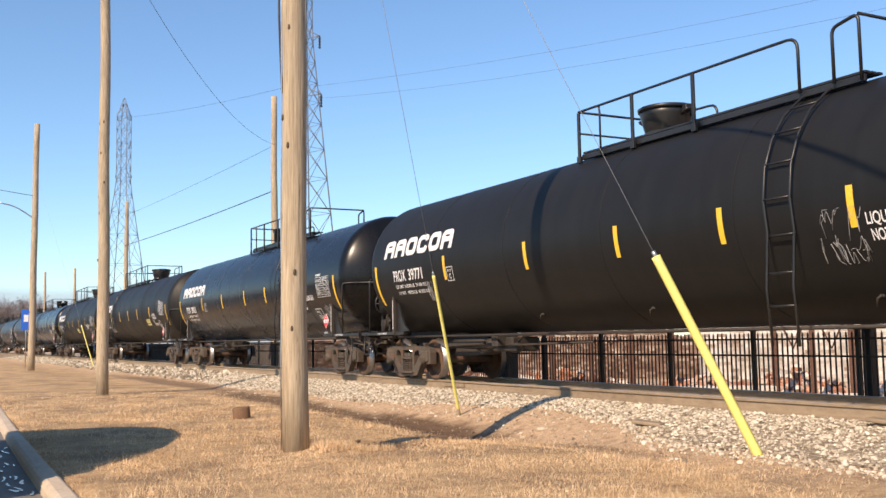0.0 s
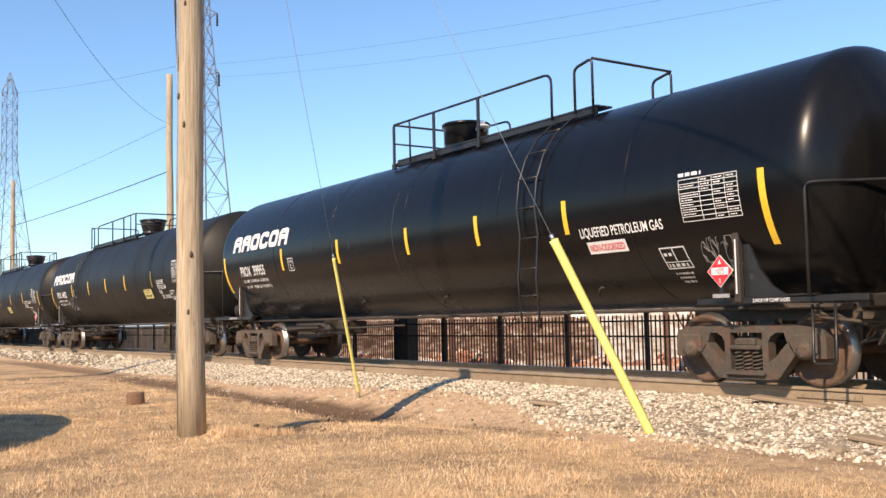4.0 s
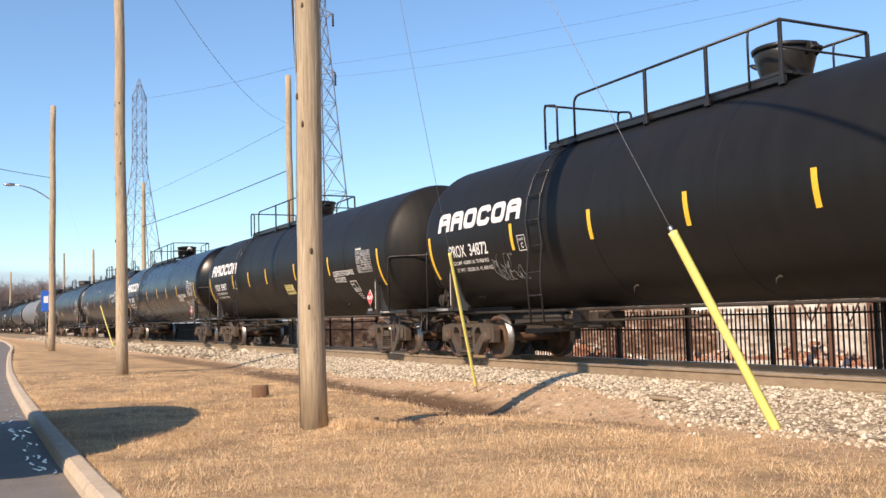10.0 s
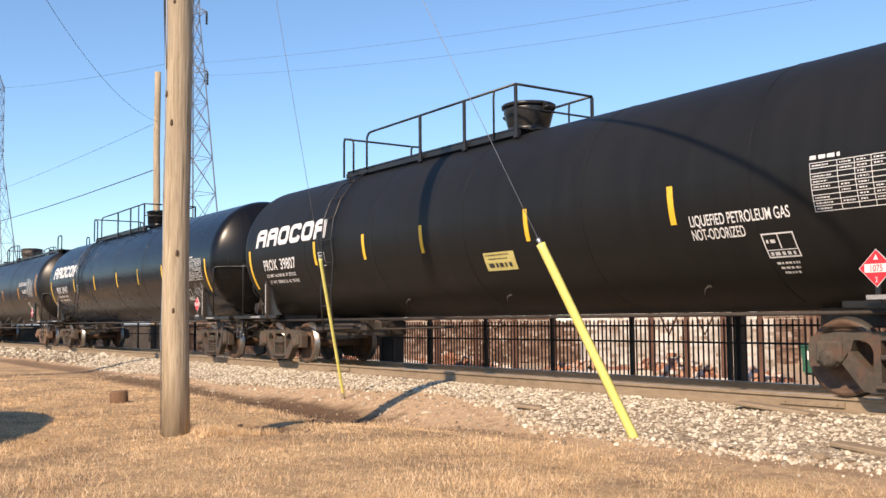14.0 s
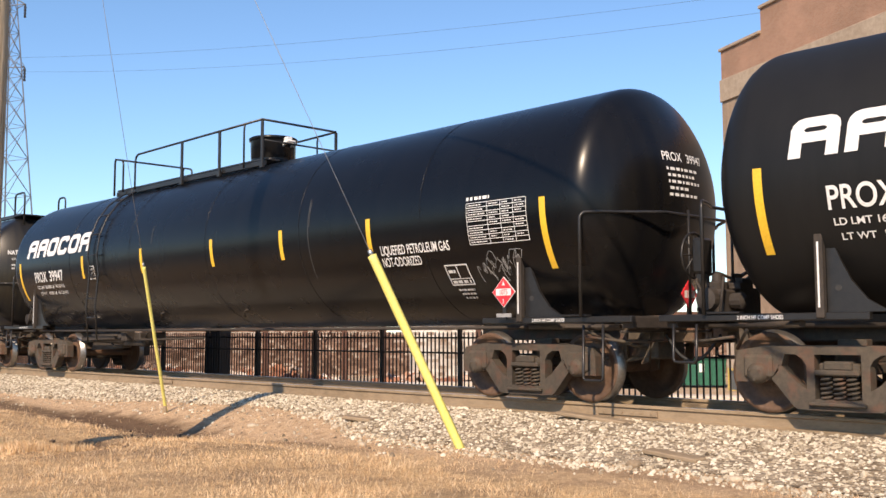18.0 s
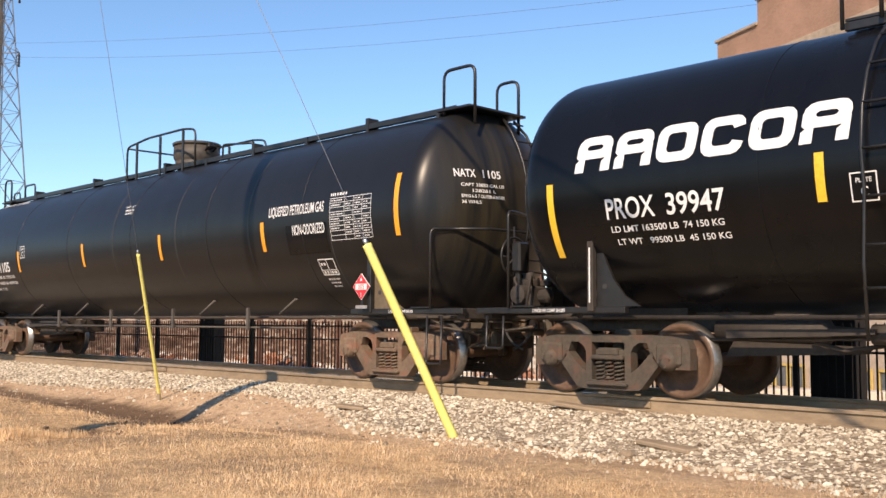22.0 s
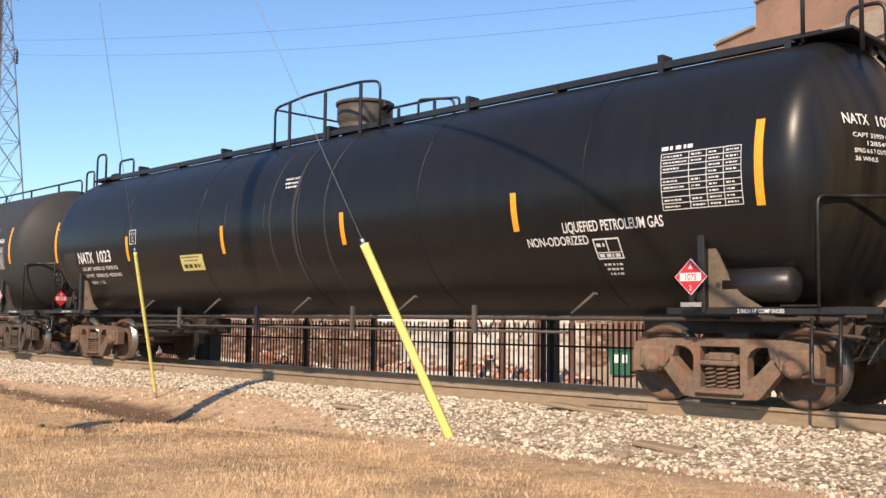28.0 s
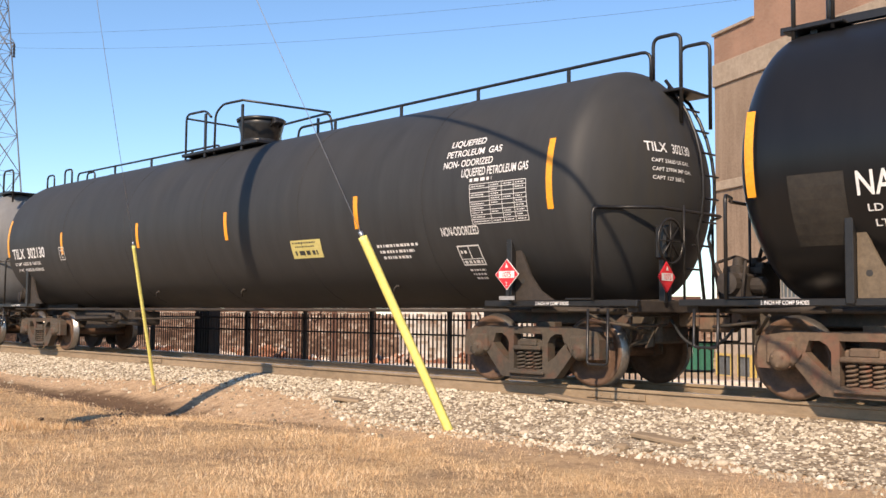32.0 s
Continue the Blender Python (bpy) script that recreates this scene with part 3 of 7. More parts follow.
ok = (gy > kerb_y(gx) - 0.02) & (gy < edge + rg.exponential(0.6, n)) & (rg.random(n) > bare * 0.85) & (patchy + rg.normal(0, 0.5, n) > -0.55)
gx, gy, gd, tall, ox, oy, pick = gx[ok], gy[ok], gd[ok], tall[ok], ox[ok], oy[ok], pick[ok]
n = len(gx)
h = np.where(tall, rg.lognormal(math.log(0.030), 0.4, n) * rg.uniform(0.6, 1.5, ntuft)[pick], rg.lognormal(math.log(0.013), 0.5, n)) * (1 + 0.35 * wave(gx * 2.1, gy * 2.3))
w = 0.0009 + 0.00021 * gd
la = np.where(tall, np.arctan2(oy, ox) + rg.normal(0, 0.7, n), rg.uniform(0, 6.28, n))
lean = np.where(tall, rg.uniform(0.15, 1.1, n), rg.uniform(0.8, 3.2, n))
z = height(gx, gy)
wa = rg.uniform(0, 6.28, n)
v = np.empty((n, 3, 3))
v[:, 0] = np.stack([gx - np.cos(wa) * w, gy - np.sin(wa) * w, z - 0.01], -1)
v[:, 1] = np.stack([gx + np.cos(wa) * w, gy + np.sin(wa) * w, z - 0.01], -1)
v[:, 2] = np.stack([gx + np.cos(la) * h * lean, gy + np.sin(la) * h * lean, z + h], -1)
# longer tufts round the foot of the pole
m = 2600
tx, ty = rg.uniform(-12.4, -11.2, m), rg.uniform(4.3, 5.3, m)
th, ta, tl, tb = rg.uniform(0.05, 0.12, m), rg.uniform(0, 6.28, m), rg.uniform(0.1, 0.6, m), rg.uniform(0, 6.28, m)
tz = height(tx, ty)
u = np.empty((m, 3, 3))
u[:, 0] = np.stack([tx - np.cos(tb) * 0.005, ty - np.sin(tb) * 0.005, tz - 0.01], -1)
u[:, 1] = np.stack([tx + np.cos(tb) * 0.005, ty + np.sin(tb) * 0.005, tz - 0.01], -1)
u[:, 2] = np.stack([tx + np.cos(ta) * th * tl, ty + np.sin(ta) * th * tl, tz + th], -1)
v = np.concatenate([v, u])
n += m
tagged(raw("grass", v.reshape(-1, 3).tolist(), np.arange(3 * n).reshape(-1, 3).tolist(), M["straw"]), "short dead straw-coloured grass on the verge", "grass", kind="stuff")

# rails
track = thing("railway_track", "brown steel rails on ties in pale ballast", "track")
track["kind"] = "structure"
PROFILE = [(-0.075, 0), (-0.075, 0.014), (-0.012, 0.032), (-0.010, 0.135), (-0.037, 0.148), (-0.037, 0.176), (-0.030, 0.186), (0.030, 0.186), (0.037, 0.176), (0.037, 0.148), (0.010, 0.135), (0.012, 0.032), (0.075, 0.014), (0.075, 0)]
for side in (-1, 1):
    bm = bmesh.new()
    ends = [[bm.verts.new((x, TRACK_Y + side * 0.755 + a, RAIL_Z - 0.186 + b)) for a, b in PROFILE] for x in (-600, -100, 80)]
    for a, b in zip(ends, ends[1:]):
        for i in range(14):
            j = (i + 1) % 14
            f = bm.faces.new((a[i], a[j], b[j], b[i]))
            f.material_index = 1 if i == 6 else 0
    bm.faces.new(ends[0]), bm.faces.new(ends[-1][::-1])
    bmesh.ops.recalc_face_normals(bm, faces=bm.faces[:])
    part("rail", bm, (M["rail"], M["railtop"]), track, "brown steel rail with a bright worn head")
bm = bmesh.new()
box(bm, -0.11, 0.11, -1.3, 1.3, -0.17, 0, 0.01)
tie0 = part("tie", bm, M["tie"], track)
tie0.location = (3.0, TRACK_Y, RAIL_Z - 0.187)
for i in range(1, 120):
    again("tie", tie0, track, pose(3.0 - i * 0.53, TRACK_Y + 0.03 * math.sin(i * 3.7), RAIL_Z - 0.187, 0, 0, 1.2 * math.sin(i * 2.3)))
# rail joint bars
bm = bmesh.new()
box(bm, -0.45, 0.45, -0.012, 0.012, -0.04, 0.04, 0.006)
for k in range(6):
    lathe(bm, [(-0.024, 0.013), (-0.008, 0.013)], "y", (-0.36 + k * 0.144, 0, 0), 6)
jb = part("joint_bar", bm, M["rail"], track)
jb.location = (-7.4, TRACK_Y - 0.755 - 0.028, RAIL_Z - 0.10)
again("joint_bar", jb, track, pose(-19.3, TRACK_Y - 0.755 - 0.028, RAIL_Z - 0.10))
for i, (x, y, l, a) in enumerate(((-7.55, 10.05, 1.1, 4), (-5.6, 8.75, 0.7, -9), (-10.9, 9.0, 0.45, 20))):
    bm = bmesh.new()
    box(bm, -l / 2, l / 2, -0.09, 0.09, 0, 0.05, 0.012)
    for v in bm.verts:
        v.co.z += 0.012 * math.sin(v.co.x * 9 + i)
    pk = link("plank", bm, M["rail"])
    pk.matrix_basis = pose(x, y, float(height(x, y)) + 0.02, 2, 3, a)
    tagged(pk, "weathered splintered plank lying on the ballast", "plank", "planks")

# ---- fence behind the track ----
FENCE_Y = 14.35
fence = thing("picket_fence", "black steel picket fence behind the track", "fence")
FX0, FX1, PITCH = -100.0, 10.0, 2.42
bm = bmesh.new()
box(bm, -0.012, 0.012, -0.012, 0.012, -0.30, 1.34)
tipv = [bm.verts.new(p) for p in ((-0.012, -0.012, 1.34), (0.012, -0.012, 1.34), (0.012, 0.012, 1.34), (-0.012, 0.012, 1.34), (0, 0, 1.385))]
for i in range(4):
    bm.faces.new((tipv[i], tipv[(i + 1) % 4], tipv[4]))
picket = part("picket", bm, M["fence"], fence)
picket.location = (-6.9 + 0.121, FENCE_Y, 0)
bm = bmesh.new()
box(bm, -0.038, 0.038, -0.038, 0.038, -0.45, 1.40)
box(bm, -0.046, 0.046, -0.046, 0.046, 1.40, 1.425)
post = part("post", bm, M["fence"], fence)
post.location = (-6.9, FENCE_Y, 0)
posts = [-6.9 + PITCH * k for k in range(-38, 8)]
for px in posts:
    if px != -6.9:
        again("post", post, fence, pose(px, FENCE_Y, 0))
far = bmesh.new()
count = 0
for px in posts:
    for k in range(1, 20):
        x = px + k * 0.121
        if x == picket.location.x:
            continue
        if -33 < x < 2 and count < 299:
            again("picket", picket, fence, pose(x, FENCE_Y, 0))
            count += 1
        else:
            box(far, x - 0.012, x + 0.012, FENCE_Y - 0.012, FENCE_Y + 0.012, -0.3, 1.36)
part("picket_run", far, M["fence"], fence)["kind"] = "stuff"
for z in (1.25, 0.94, -0.16):
    for a, b in zip(posts, posts[1:]):
        bm = bmesh.new()
        box(bm, a + 0.04, b - 0.04, FENCE_Y - 0.018, FENCE_Y + 0.018, z - 0.018, z + 0.018)
        part("fence_rail", bm, M["fence"], fence)
for i, (x, w, d, hgt) in enumerate(((-23.75, 0.50, 0.36, 1.55), (-6.40, 0.70, 0.40, 1.55))):
    pil = thing("gate_pillar", "square black-painted pillar in the picket fence", "pillar", "gate pillars", (x, FENCE_Y + 0.34, -0.45))
    bm = bmesh.new()
    box(bm, -w / 2, w / 2, -d / 2, d / 2, 0, hgt + 0.45, 0.012)
    part("shaft", bm, M["fence"], pil)
    bm = bmesh.new()
    box(bm, -w / 2 - 0.05, w / 2 + 0.05, -d / 2 - 0.05, d / 2 + 0.05, hgt + 0.45, hgt + 0.53, 0.015)
    part("cap", bm, M["fence"], pil)
pil = thing("steel_column", "dark steel column with a leaning brace behind the fence", "column", "", (-11.75, FENCE_Y + 0.3, -0.45))
bm = bmesh.new()
box(bm, -0.10, 0.10, -0.08, 0.08, 0, 3.2, 0.008)
part("shaft", bm, M["fence"], pil)
bm = bmesh.new()
tube(bm, [(-0.45, 0, 0), (-0.1, 0, 0.6)], 0.025)
part("brace", bm, M["fence"], pil)

# ---- the yard behind ----
def rubble_heap(name, cx, cy, rx, ry, hgt, n, label, seed):
    rg = np.random.default_rng(seed)
    a, r = rg.uniform(0, 6.28, n), np.sqrt(rg.random(n))
    x, y = cx + np.cos(a) * r * rx, cy + np.sin(a) * r * ry
    z = height(x, y) + hgt * (1 - r) ** 1.1 * rg.uniform(0.5, 1, n)
    verts, faces = [], []
    for i in range(n):
        l, w, t = rg.uniform(0.1, 0.24), rg.uniform(0.07, 0.13), rg.uniform(0.05, 0.09)
        m = pose(x[i], y[i], z[i], *rg.uniform(-40, 40, 2), rg.uniform(0, 180))
        b = len(verts)
        verts += [tuple(m @ Vector((sx * l, sy * w, sz * t))) for sx in (-1, 1) for sy in (-1, 1) for sz in (-1, 1)]
        faces += [tuple(b + k for k in q) for q in ((0, 1, 3, 2), (4, 6, 7, 5), (0, 4, 5, 1), (2, 3, 7, 6), (0, 2, 6, 4), (1, 5, 7, 3))]
    return tagged(raw(name, verts, faces, M["rubble"]), label, "rubble", kind="stuff")


def brick_wall(name, x0, y0, x1, y1, z0, z1, mat, label, ragged, seed):
    """A broken masonry wall of coursed blocks, its top uneven."""
    rg = random.Random(seed)
    L = math.hypot(x1 - x0, y1 - y0)
    wall = thing(name, label, "wall", "", (x0, y0, z0), math.degrees(math.atan2(y1 - y0, x1 - x0)))
    verts, faces = [], []
    course, z = 0.15, 0.0
    while z < z1 - z0:
        x = 0 if int(z / course) % 2 else -0.2
        while x < L:
            top = (z1 - z0) * (1 - ragged * (0.5 + 0.5 * math.sin(x * 0.9 + seed) * math.sin(x * 0.37 + 2)))
            if z < top - rg.uniform(0, 0.3) * ragged:
                d = rg.uniform(-0.02, 0.02)
                a, b = max(0, x) + 0.006, min(L, x + 0.31) - 0.006
                if b > a:
                    k = len(verts)
                    verts += [(p, q + d, r) for p in (a, b) for q in (-0.18, 0.18) for r in (z + 0.004, z + course - 0.004)]
                    faces += [tuple(k + t for t in q) for q in ((0, 1, 3, 2), (4, 6, 7, 5), (0, 4, 5, 1), (2, 3, 7, 6), (0, 2, 6, 4), (1, 5, 7, 3))]
            x += 0.31
        z += course
    raw("blocks", verts, faces, mat, wall, "stuff")
    return wall


def polar(az, dist, z=0.0):
    return (-math.sin(radians(az)) * dist, math.cos(radians(az)) * dist, z)


M["block_white"] = island("whitewashed_block", [(0.0, (0.34, 0.25, 0.19)), (0.15, (0.52, 0.46, 0.40)), (0.5, (0.64, 0.61, 0.56)), (1.0, (0.74, 0.72, 0.68))], 0.9, 0.9, 0.3, 0.7)
M["block_red"] = island("old_brick_block", [(0.0, (0.12, 0.075, 0.055)), (0.4, (0.21, 0.135, 0.10)), (0.8, (0.29, 0.20, 0.15)), (1.0, (0.46, 0.39, 0.33))], 0.9, 0.8, 0.3, 0.75)
a, b = polar(47.5, 44), polar(37.0, 46)
brick_wall("ruined_white_wall", a[0], a[1], b[0], b[1], -1.3, 2.6, M["block_white"], "broken whitewashed masonry wall in the yard", 0.35, 3)
a, b = polar(70, 66), polar(47.5, 58)
brick_wall("ruined_brick_wall", a[0], a[1], b[0], b[1], -1.3, 3.4, M["block_red"], "long broken red-brown brick wall in the yard", 0.45, 8)
a, b = polar(37.5, 60), polar(22, 60)
brick_wall("far_brick_wall", a[0], a[1], b[0], b[1], -1.3, 3.0, M["block_red"], "old red-brown brick wall beyond the containers", 0.2, 5)
for i, (az, d, rx, ry, hh, nn) in enumerate(((42.6, 36, 2.6, 1.6, 1.0, 260), (47, 34, 3.2, 1.5, 0.7, 260), (55, 37, 5, 2, 0.8, 380), (38.6, 38, 2.0, 1.2, 0.5, 140), (62, 40, 6, 2, 0.7, 300))):
    p = polar(az, d)
    rubble_heap("brick_heap", p[0], p[1], rx, ry, hh, nn, "heap of broken red brick and mortar", 20 + i)
for i, (az0, az1, d, w) in enumerate(((66, 40.5, 31, 0.7), (58, 36, 27, 0.5), (33, 15, 30, 0.8))):
    a, b = Vector(polar(az0, d)), Vector(polar(az1, d))
    mid = (a + b) / 2
    bm = bmesh.new()
    L = (b - a).length
    for k in range(int(L / 3)):
        box(bm, -L / 2 + k * 3 + 0.02, -L / 2 + k * 3 + 2.98, -w / 2, w / 2, -0.3, 0.28, 0.02)
    led = link("concrete_ledge", bm, M["concrete"])
    led.matrix_basis = pose(mid.x, mid.y, float(height(mid.x, mid.y)), 0, 0, math.degrees(math.atan2(b.y - a.y, b.x - a.x)))
    tagged(led, "low bleached concrete ledge across the yard", "ledge", "concrete ledges")


def steel_frame(az, dist, w, hgt, seed):
    p = polar(az, dist)
    g = thing("shed_skeleton", "rusty standing steel skeleton of a torn-down shed", "ruin", "shed skeletons", (p[0], p[1], float(height(p[0], p[1]))), az)
    rr = random.Random(seed)
    xs2 = [-w / 2 + w * k / 3 for k in range(4)]
    for x in xs2:
        bm = bmesh.new()
        box(bm, x - 0.09, x + 0.09, -0.09, 0.09, 0, hgt * rr.uniform(0.9, 1.0), 0.01)
        part("post", bm, M["wreck"], g)
    for z in (hgt * 0.62, hgt * 0.84):
        bm = bmesh.new()
        box(bm, -w / 2 - 0.2, w / 2 + 0.3, -0.08, 0.08, z - 0.07, z + 0.07, 0.01)
        part("beam", bm, M["wreck"], g)
    for a, b in zip(xs2[:2], xs2[1:]):
        bm = bmesh.new()
        tube(bm, [(a, 0.1, hgt * 0.62), ((a + b) / 2, 0.1, hgt * 0.34), (b, 0.1, hgt * 0.62)], 0.055, 5)
        part("brace", bm, M["wreck"], g)
    return g


M["wreck"] = simple("dark_rusted_steel", (0.055, 0.030, 0.022), (0.15, 0.075, 0.05), 4, 0.85, bumps=0.3)
steel_frame(40.6, 33, 3.4, 4.6, 1)
steel_frame(52.4, 34, 4.0, 4.6, 2)
p = polar(32.9, 53.5)
bx2 = thing("steel_box", "weathered red-brown ribbed steel shipping box", "box", "", (p[0], p[1], float(height(p[0], p[1]))), 32.9)
bm = bmesh.new()
box(bm, -2.3, 2.3, -1.2, 1.2, 0.1, 3.6, 0.03)
part("body", bm, M["wreck"], bx2)
for k in range(14):
    bm = bmesh.new()
    box(bm, -2.15 + k * 0.33, -2.0 + k * 0.33, -1.25, -1.202, 0.25, 3.45, 0.01)
    part("rib", bm, M["block_red"], bx2)


def dumpster(az, dist, w, turn, name_label):
    p = polar(az, dist)
    d = thing("waste_container", name_label, "container", "waste containers", (p[0], p[1], float(height(p[0], p[1]))), turn)
    hgt, dep = 1.3, 1.5
    bm = bmesh.new()
    slab(bm, [(-w / 2 + 0.12, 0.12), (w / 2 - 0.12, 0.12), (w / 2, hgt), (-w / 2, hgt)], -dep / 2, dep / 2)
    bmesh.ops.recalc_face_normals(bm, faces=bm.faces[:])
    part("hopper", bm, M["green"], d)
    n = max(2, int(w / 0.6))
    for k in range(n + 1):
        x = -w / 2 + 0.1 + (w - 0.2) * k / n
        bm = bmesh.new()
        box(bm, x - 0.03, x + 0.03, -dep / 2 - 0.05, -dep / 2, 0.16, hgt - 0.04, 0.006)
        part("rib", bm, M["green"], d)
    bm = bmesh.new()
    box(bm, -w / 2 - 0.06, w / 2 + 0.06, -dep / 2 - 0.07, dep / 2 + 0.07, hgt, hgt + 0.07, 0.01)
    part("rim", bm, M["green"], d)
    for x in (-w / 2 + 0.3, w / 2 - 0.3):
        bm = bmesh.new()
        lathe(bm, [(-0.08, 0.1), (0.08, 0.1)], "y", (x, -dep / 2 + 0.2, 0.1), 12)
        part("roller", bm, M["rubber"], d)
    for x in (-w * 0.18, w * 0.2):
        bm = bmesh.new()
        box(bm, x - 0.12, x + 0.12, -dep / 2 - 0.012, -dep / 2 - 0.002, hgt * 0.55, hgt * 0.85)
        part("notice", bm, M["white"], d, "small white notice")
    return d


dumpster(31.9, 48, 3.7, 32, "long dark green waste container in the yard")
dumpster(34.95, 49, 1.1, 35, "small dark green waste bin in the yard")

# ---- factory ----
CORNER = Vector((-22.2, 39.2, -1.2))
factory = thing("factory", "old red-brick factory with tall steel windows", "building", "", tuple(CORNER), math.degrees(math.atan2(-0.44, 0.897)))
FL, FZ = 32.0, 15.05
wins = [(4.05 + 3.05 * k, 6.2 + 3.05 * k, z0, z1) for k in range(8) for z0, z1 in ((3.3, 7.4), (9.0, 12.5))]


def wall_with_holes(bm, x0, x1, z0, z1, holes, thick):
    """One solid sheet of wall, x0 to x1, with openings cut through it."""
    xs = sorted({x0, x1, *[h[0] for h in holes], *[h[1] for h in holes]})
    zs = sorted({z0, z1, *[h[2] for h in holes], *[h[3] for h in holes]})
    at = {(i, k, j): bm.verts.new((x, y, z)) for i, x in enumerate(xs) for k, z in enumerate(zs) for j, y in enumerate((0, thick))}

    def solid(i, k):
        if not (0 <= i < len(xs) - 1 and 0 <= k < len(zs) - 1):
            return False
        return not any(h[0] <= xs[i] and xs[i + 1] <= h[1] and h[2] <= zs[k] and zs[k + 1] <= h[3] for h in holes)
    for i in range(len(xs) - 1):
        for k in range(len(zs) - 1):
            if not solid(i, k):
                continue
            bm.faces.new([at[i, k, 0], at[i + 1, k, 0], at[i + 1, k + 1, 0], at[i, k + 1, 0]])
            bm.faces.new([at[i, k + 1, 1], at[i + 1, k + 1, 1], at[i + 1, k, 1], at[i, k, 1]])
            for di, dk, p, q in ((-1, 0, (i, k), (i, k + 1)), (1, 0, (i + 1, k + 1), (i + 1, k)), (0, -1, (i + 1, k), (i, k)), (0, 1, (i, k + 1), (i + 1, k + 1))):
                if not solid(i + di, k + dk):
                    bm.faces.new([at[(*p, 0)], at[(*q, 0)], at[(*q, 1)], at[(*p, 1)]])
    for v in list(bm.verts):
        if not v.link_faces:
            bm.verts.remove(v)
    bmesh.ops.recalc_face_normals(bm, faces=bm.faces[:])


mbk, nbk, lbk, sbk = material("factory_brick", 0.9, 0, 0.2)
vk = coords(nbk, lbk)
bt = nbk.new("ShaderNodeTexBrick")
sw = nbk.new("ShaderNodeSeparateXYZ")
cw = nbk.new("ShaderNodeCombineXYZ")
lbk.new(vk, sw.inputs[0])
lbk.new(sw.outputs[0], cw.inputs[0])
lbk.new(sw.outputs[2], cw.inputs[1])
lbk.new(cw.outputs[0], bt.inputs["Vector"])
bt.inputs["Scale"].default_value = 4.4
bt.inputs["Color1"].default_value, bt.inputs["Color2"].default_value, bt.inputs["Mortar"].default_value = (0.30, 0.155, 0.098, 1), (0.40, 0.225, 0.145, 1), (0.40, 0.32, 0.25, 1)
lbk.new(mix(nbk, lbk, 0.45, bt.outputs[0], ramp(nbk, lbk, noise_tex(nbk, lbk, vk, 0.45, 5), [(0.38, (0.26, 0.17, 0.115)), (0.60, (0.46, 0.28, 0.19))])), sbk.inputs["Base Color"])
bump(nbk, lbk, sbk, bt.outputs["Fac"], -0.3, 0.02)
# below the band the brick is browned by soot
msb, nsb, lsb, ssb = material("sooty_tan_brick", 0.92, 0, 0.2)
vs2 = coords(nsb, lsb)
bt2 = nsb.new("ShaderNodeTexBrick")
sw2 = nsb.new("ShaderNodeSeparateXYZ")
cw2 = nsb.new("ShaderNodeCombineXYZ")
lsb.new(vs2, sw2.inputs[0])
lsb.new(sw2.outputs[0], cw2.inputs[0])
lsb.new(sw2.outputs[2], cw2.inputs[1])
lsb.new(cw2.outputs[0], bt2.inputs["Vector"])
bt2.inputs["Scale"].default_value = 4.4
bt2.inputs["Color1"].default_value, bt2.inputs["Color2"].default_value, bt2.inputs["Mortar"].default_value = (0.24, 0.165, 0.112, 1), (0.33, 0.235, 0.16, 1), (0.34, 0.265, 0.195, 1)
runs2 = noise_tex(nsb, lsb, coords(nsb, lsb, "Object", (1.6, 1.6, 0.22)), 0.9, 5, 0.65)
lsb.new(mix(nsb, lsb, 0.5, bt2.outputs[0], ramp(nsb, lsb, runs2, [(0.32, (0.16, 0.115, 0.08)), (0.5, (0.32, 0.235, 0.165)), (0.70, (0.46, 0.355, 0.26))])), ssb.inputs["Base Color"])
bump(nsb, lsb, ssb, bt2.outputs["Fac"], -0.3, 0.02)
bm = bmesh.new()
wall_with_holes(bm, 0, FL, 0, 13.2, wins, 0.5)
part("wall", bm, msb, factory)
bm = bmesh.new()
box(bm, 0, FL, 0, 0.5, 13.2, FZ)
part("upper_wall", bm, mbk, factory)
bm = bmesh.new()
box(bm, 2.9, FL, -0.003, 0.5, FZ, FZ + 1.05)
part("parapet", bm, mbk, factory)
bm = bmesh.new()
box(bm, 0, 0.5, 0.5, 16, 0, FZ)
part("wall", bm, mbk, factory)
bm = bmesh.new()
box(bm, FL - 0.5, FL, 0.5, 16, 0, FZ)
part("wall", bm, mbk, factory)
bm = bmesh.new()
box(bm, 0.5, FL - 0.5, 15.5, 16, 0, FZ)
part("wall", bm, mbk, factory)
bm = bmesh.new()
box(bm, 0.5, FL - 0.5, 0.5, 15.5, FZ - 0.9, FZ - 0.6)
part("roof", bm, M["concrete"], factory)
for x0, x1, z in ((-0.08, 2.9, FZ), (2.85, FL, FZ + 1.05)):
    bm = bmesh.new()
    box(bm, x0, x1, -0.1, 0.6, z, z + 0.14, 0.02)
    part("coping", bm, M["band"], factory)
bm = bmesh.new()
box(bm, -0.05, FL, -0.09, -0.004, 12.75, 13.75, 0.02)
part("stone_band", bm, M["band"], factory)
bm = bmesh.new()
box(bm, -0.05, FL, -0.10, -0.004, 8.1, 8.5, 0.02)
part("stone_band", bm, M["band"], factory)
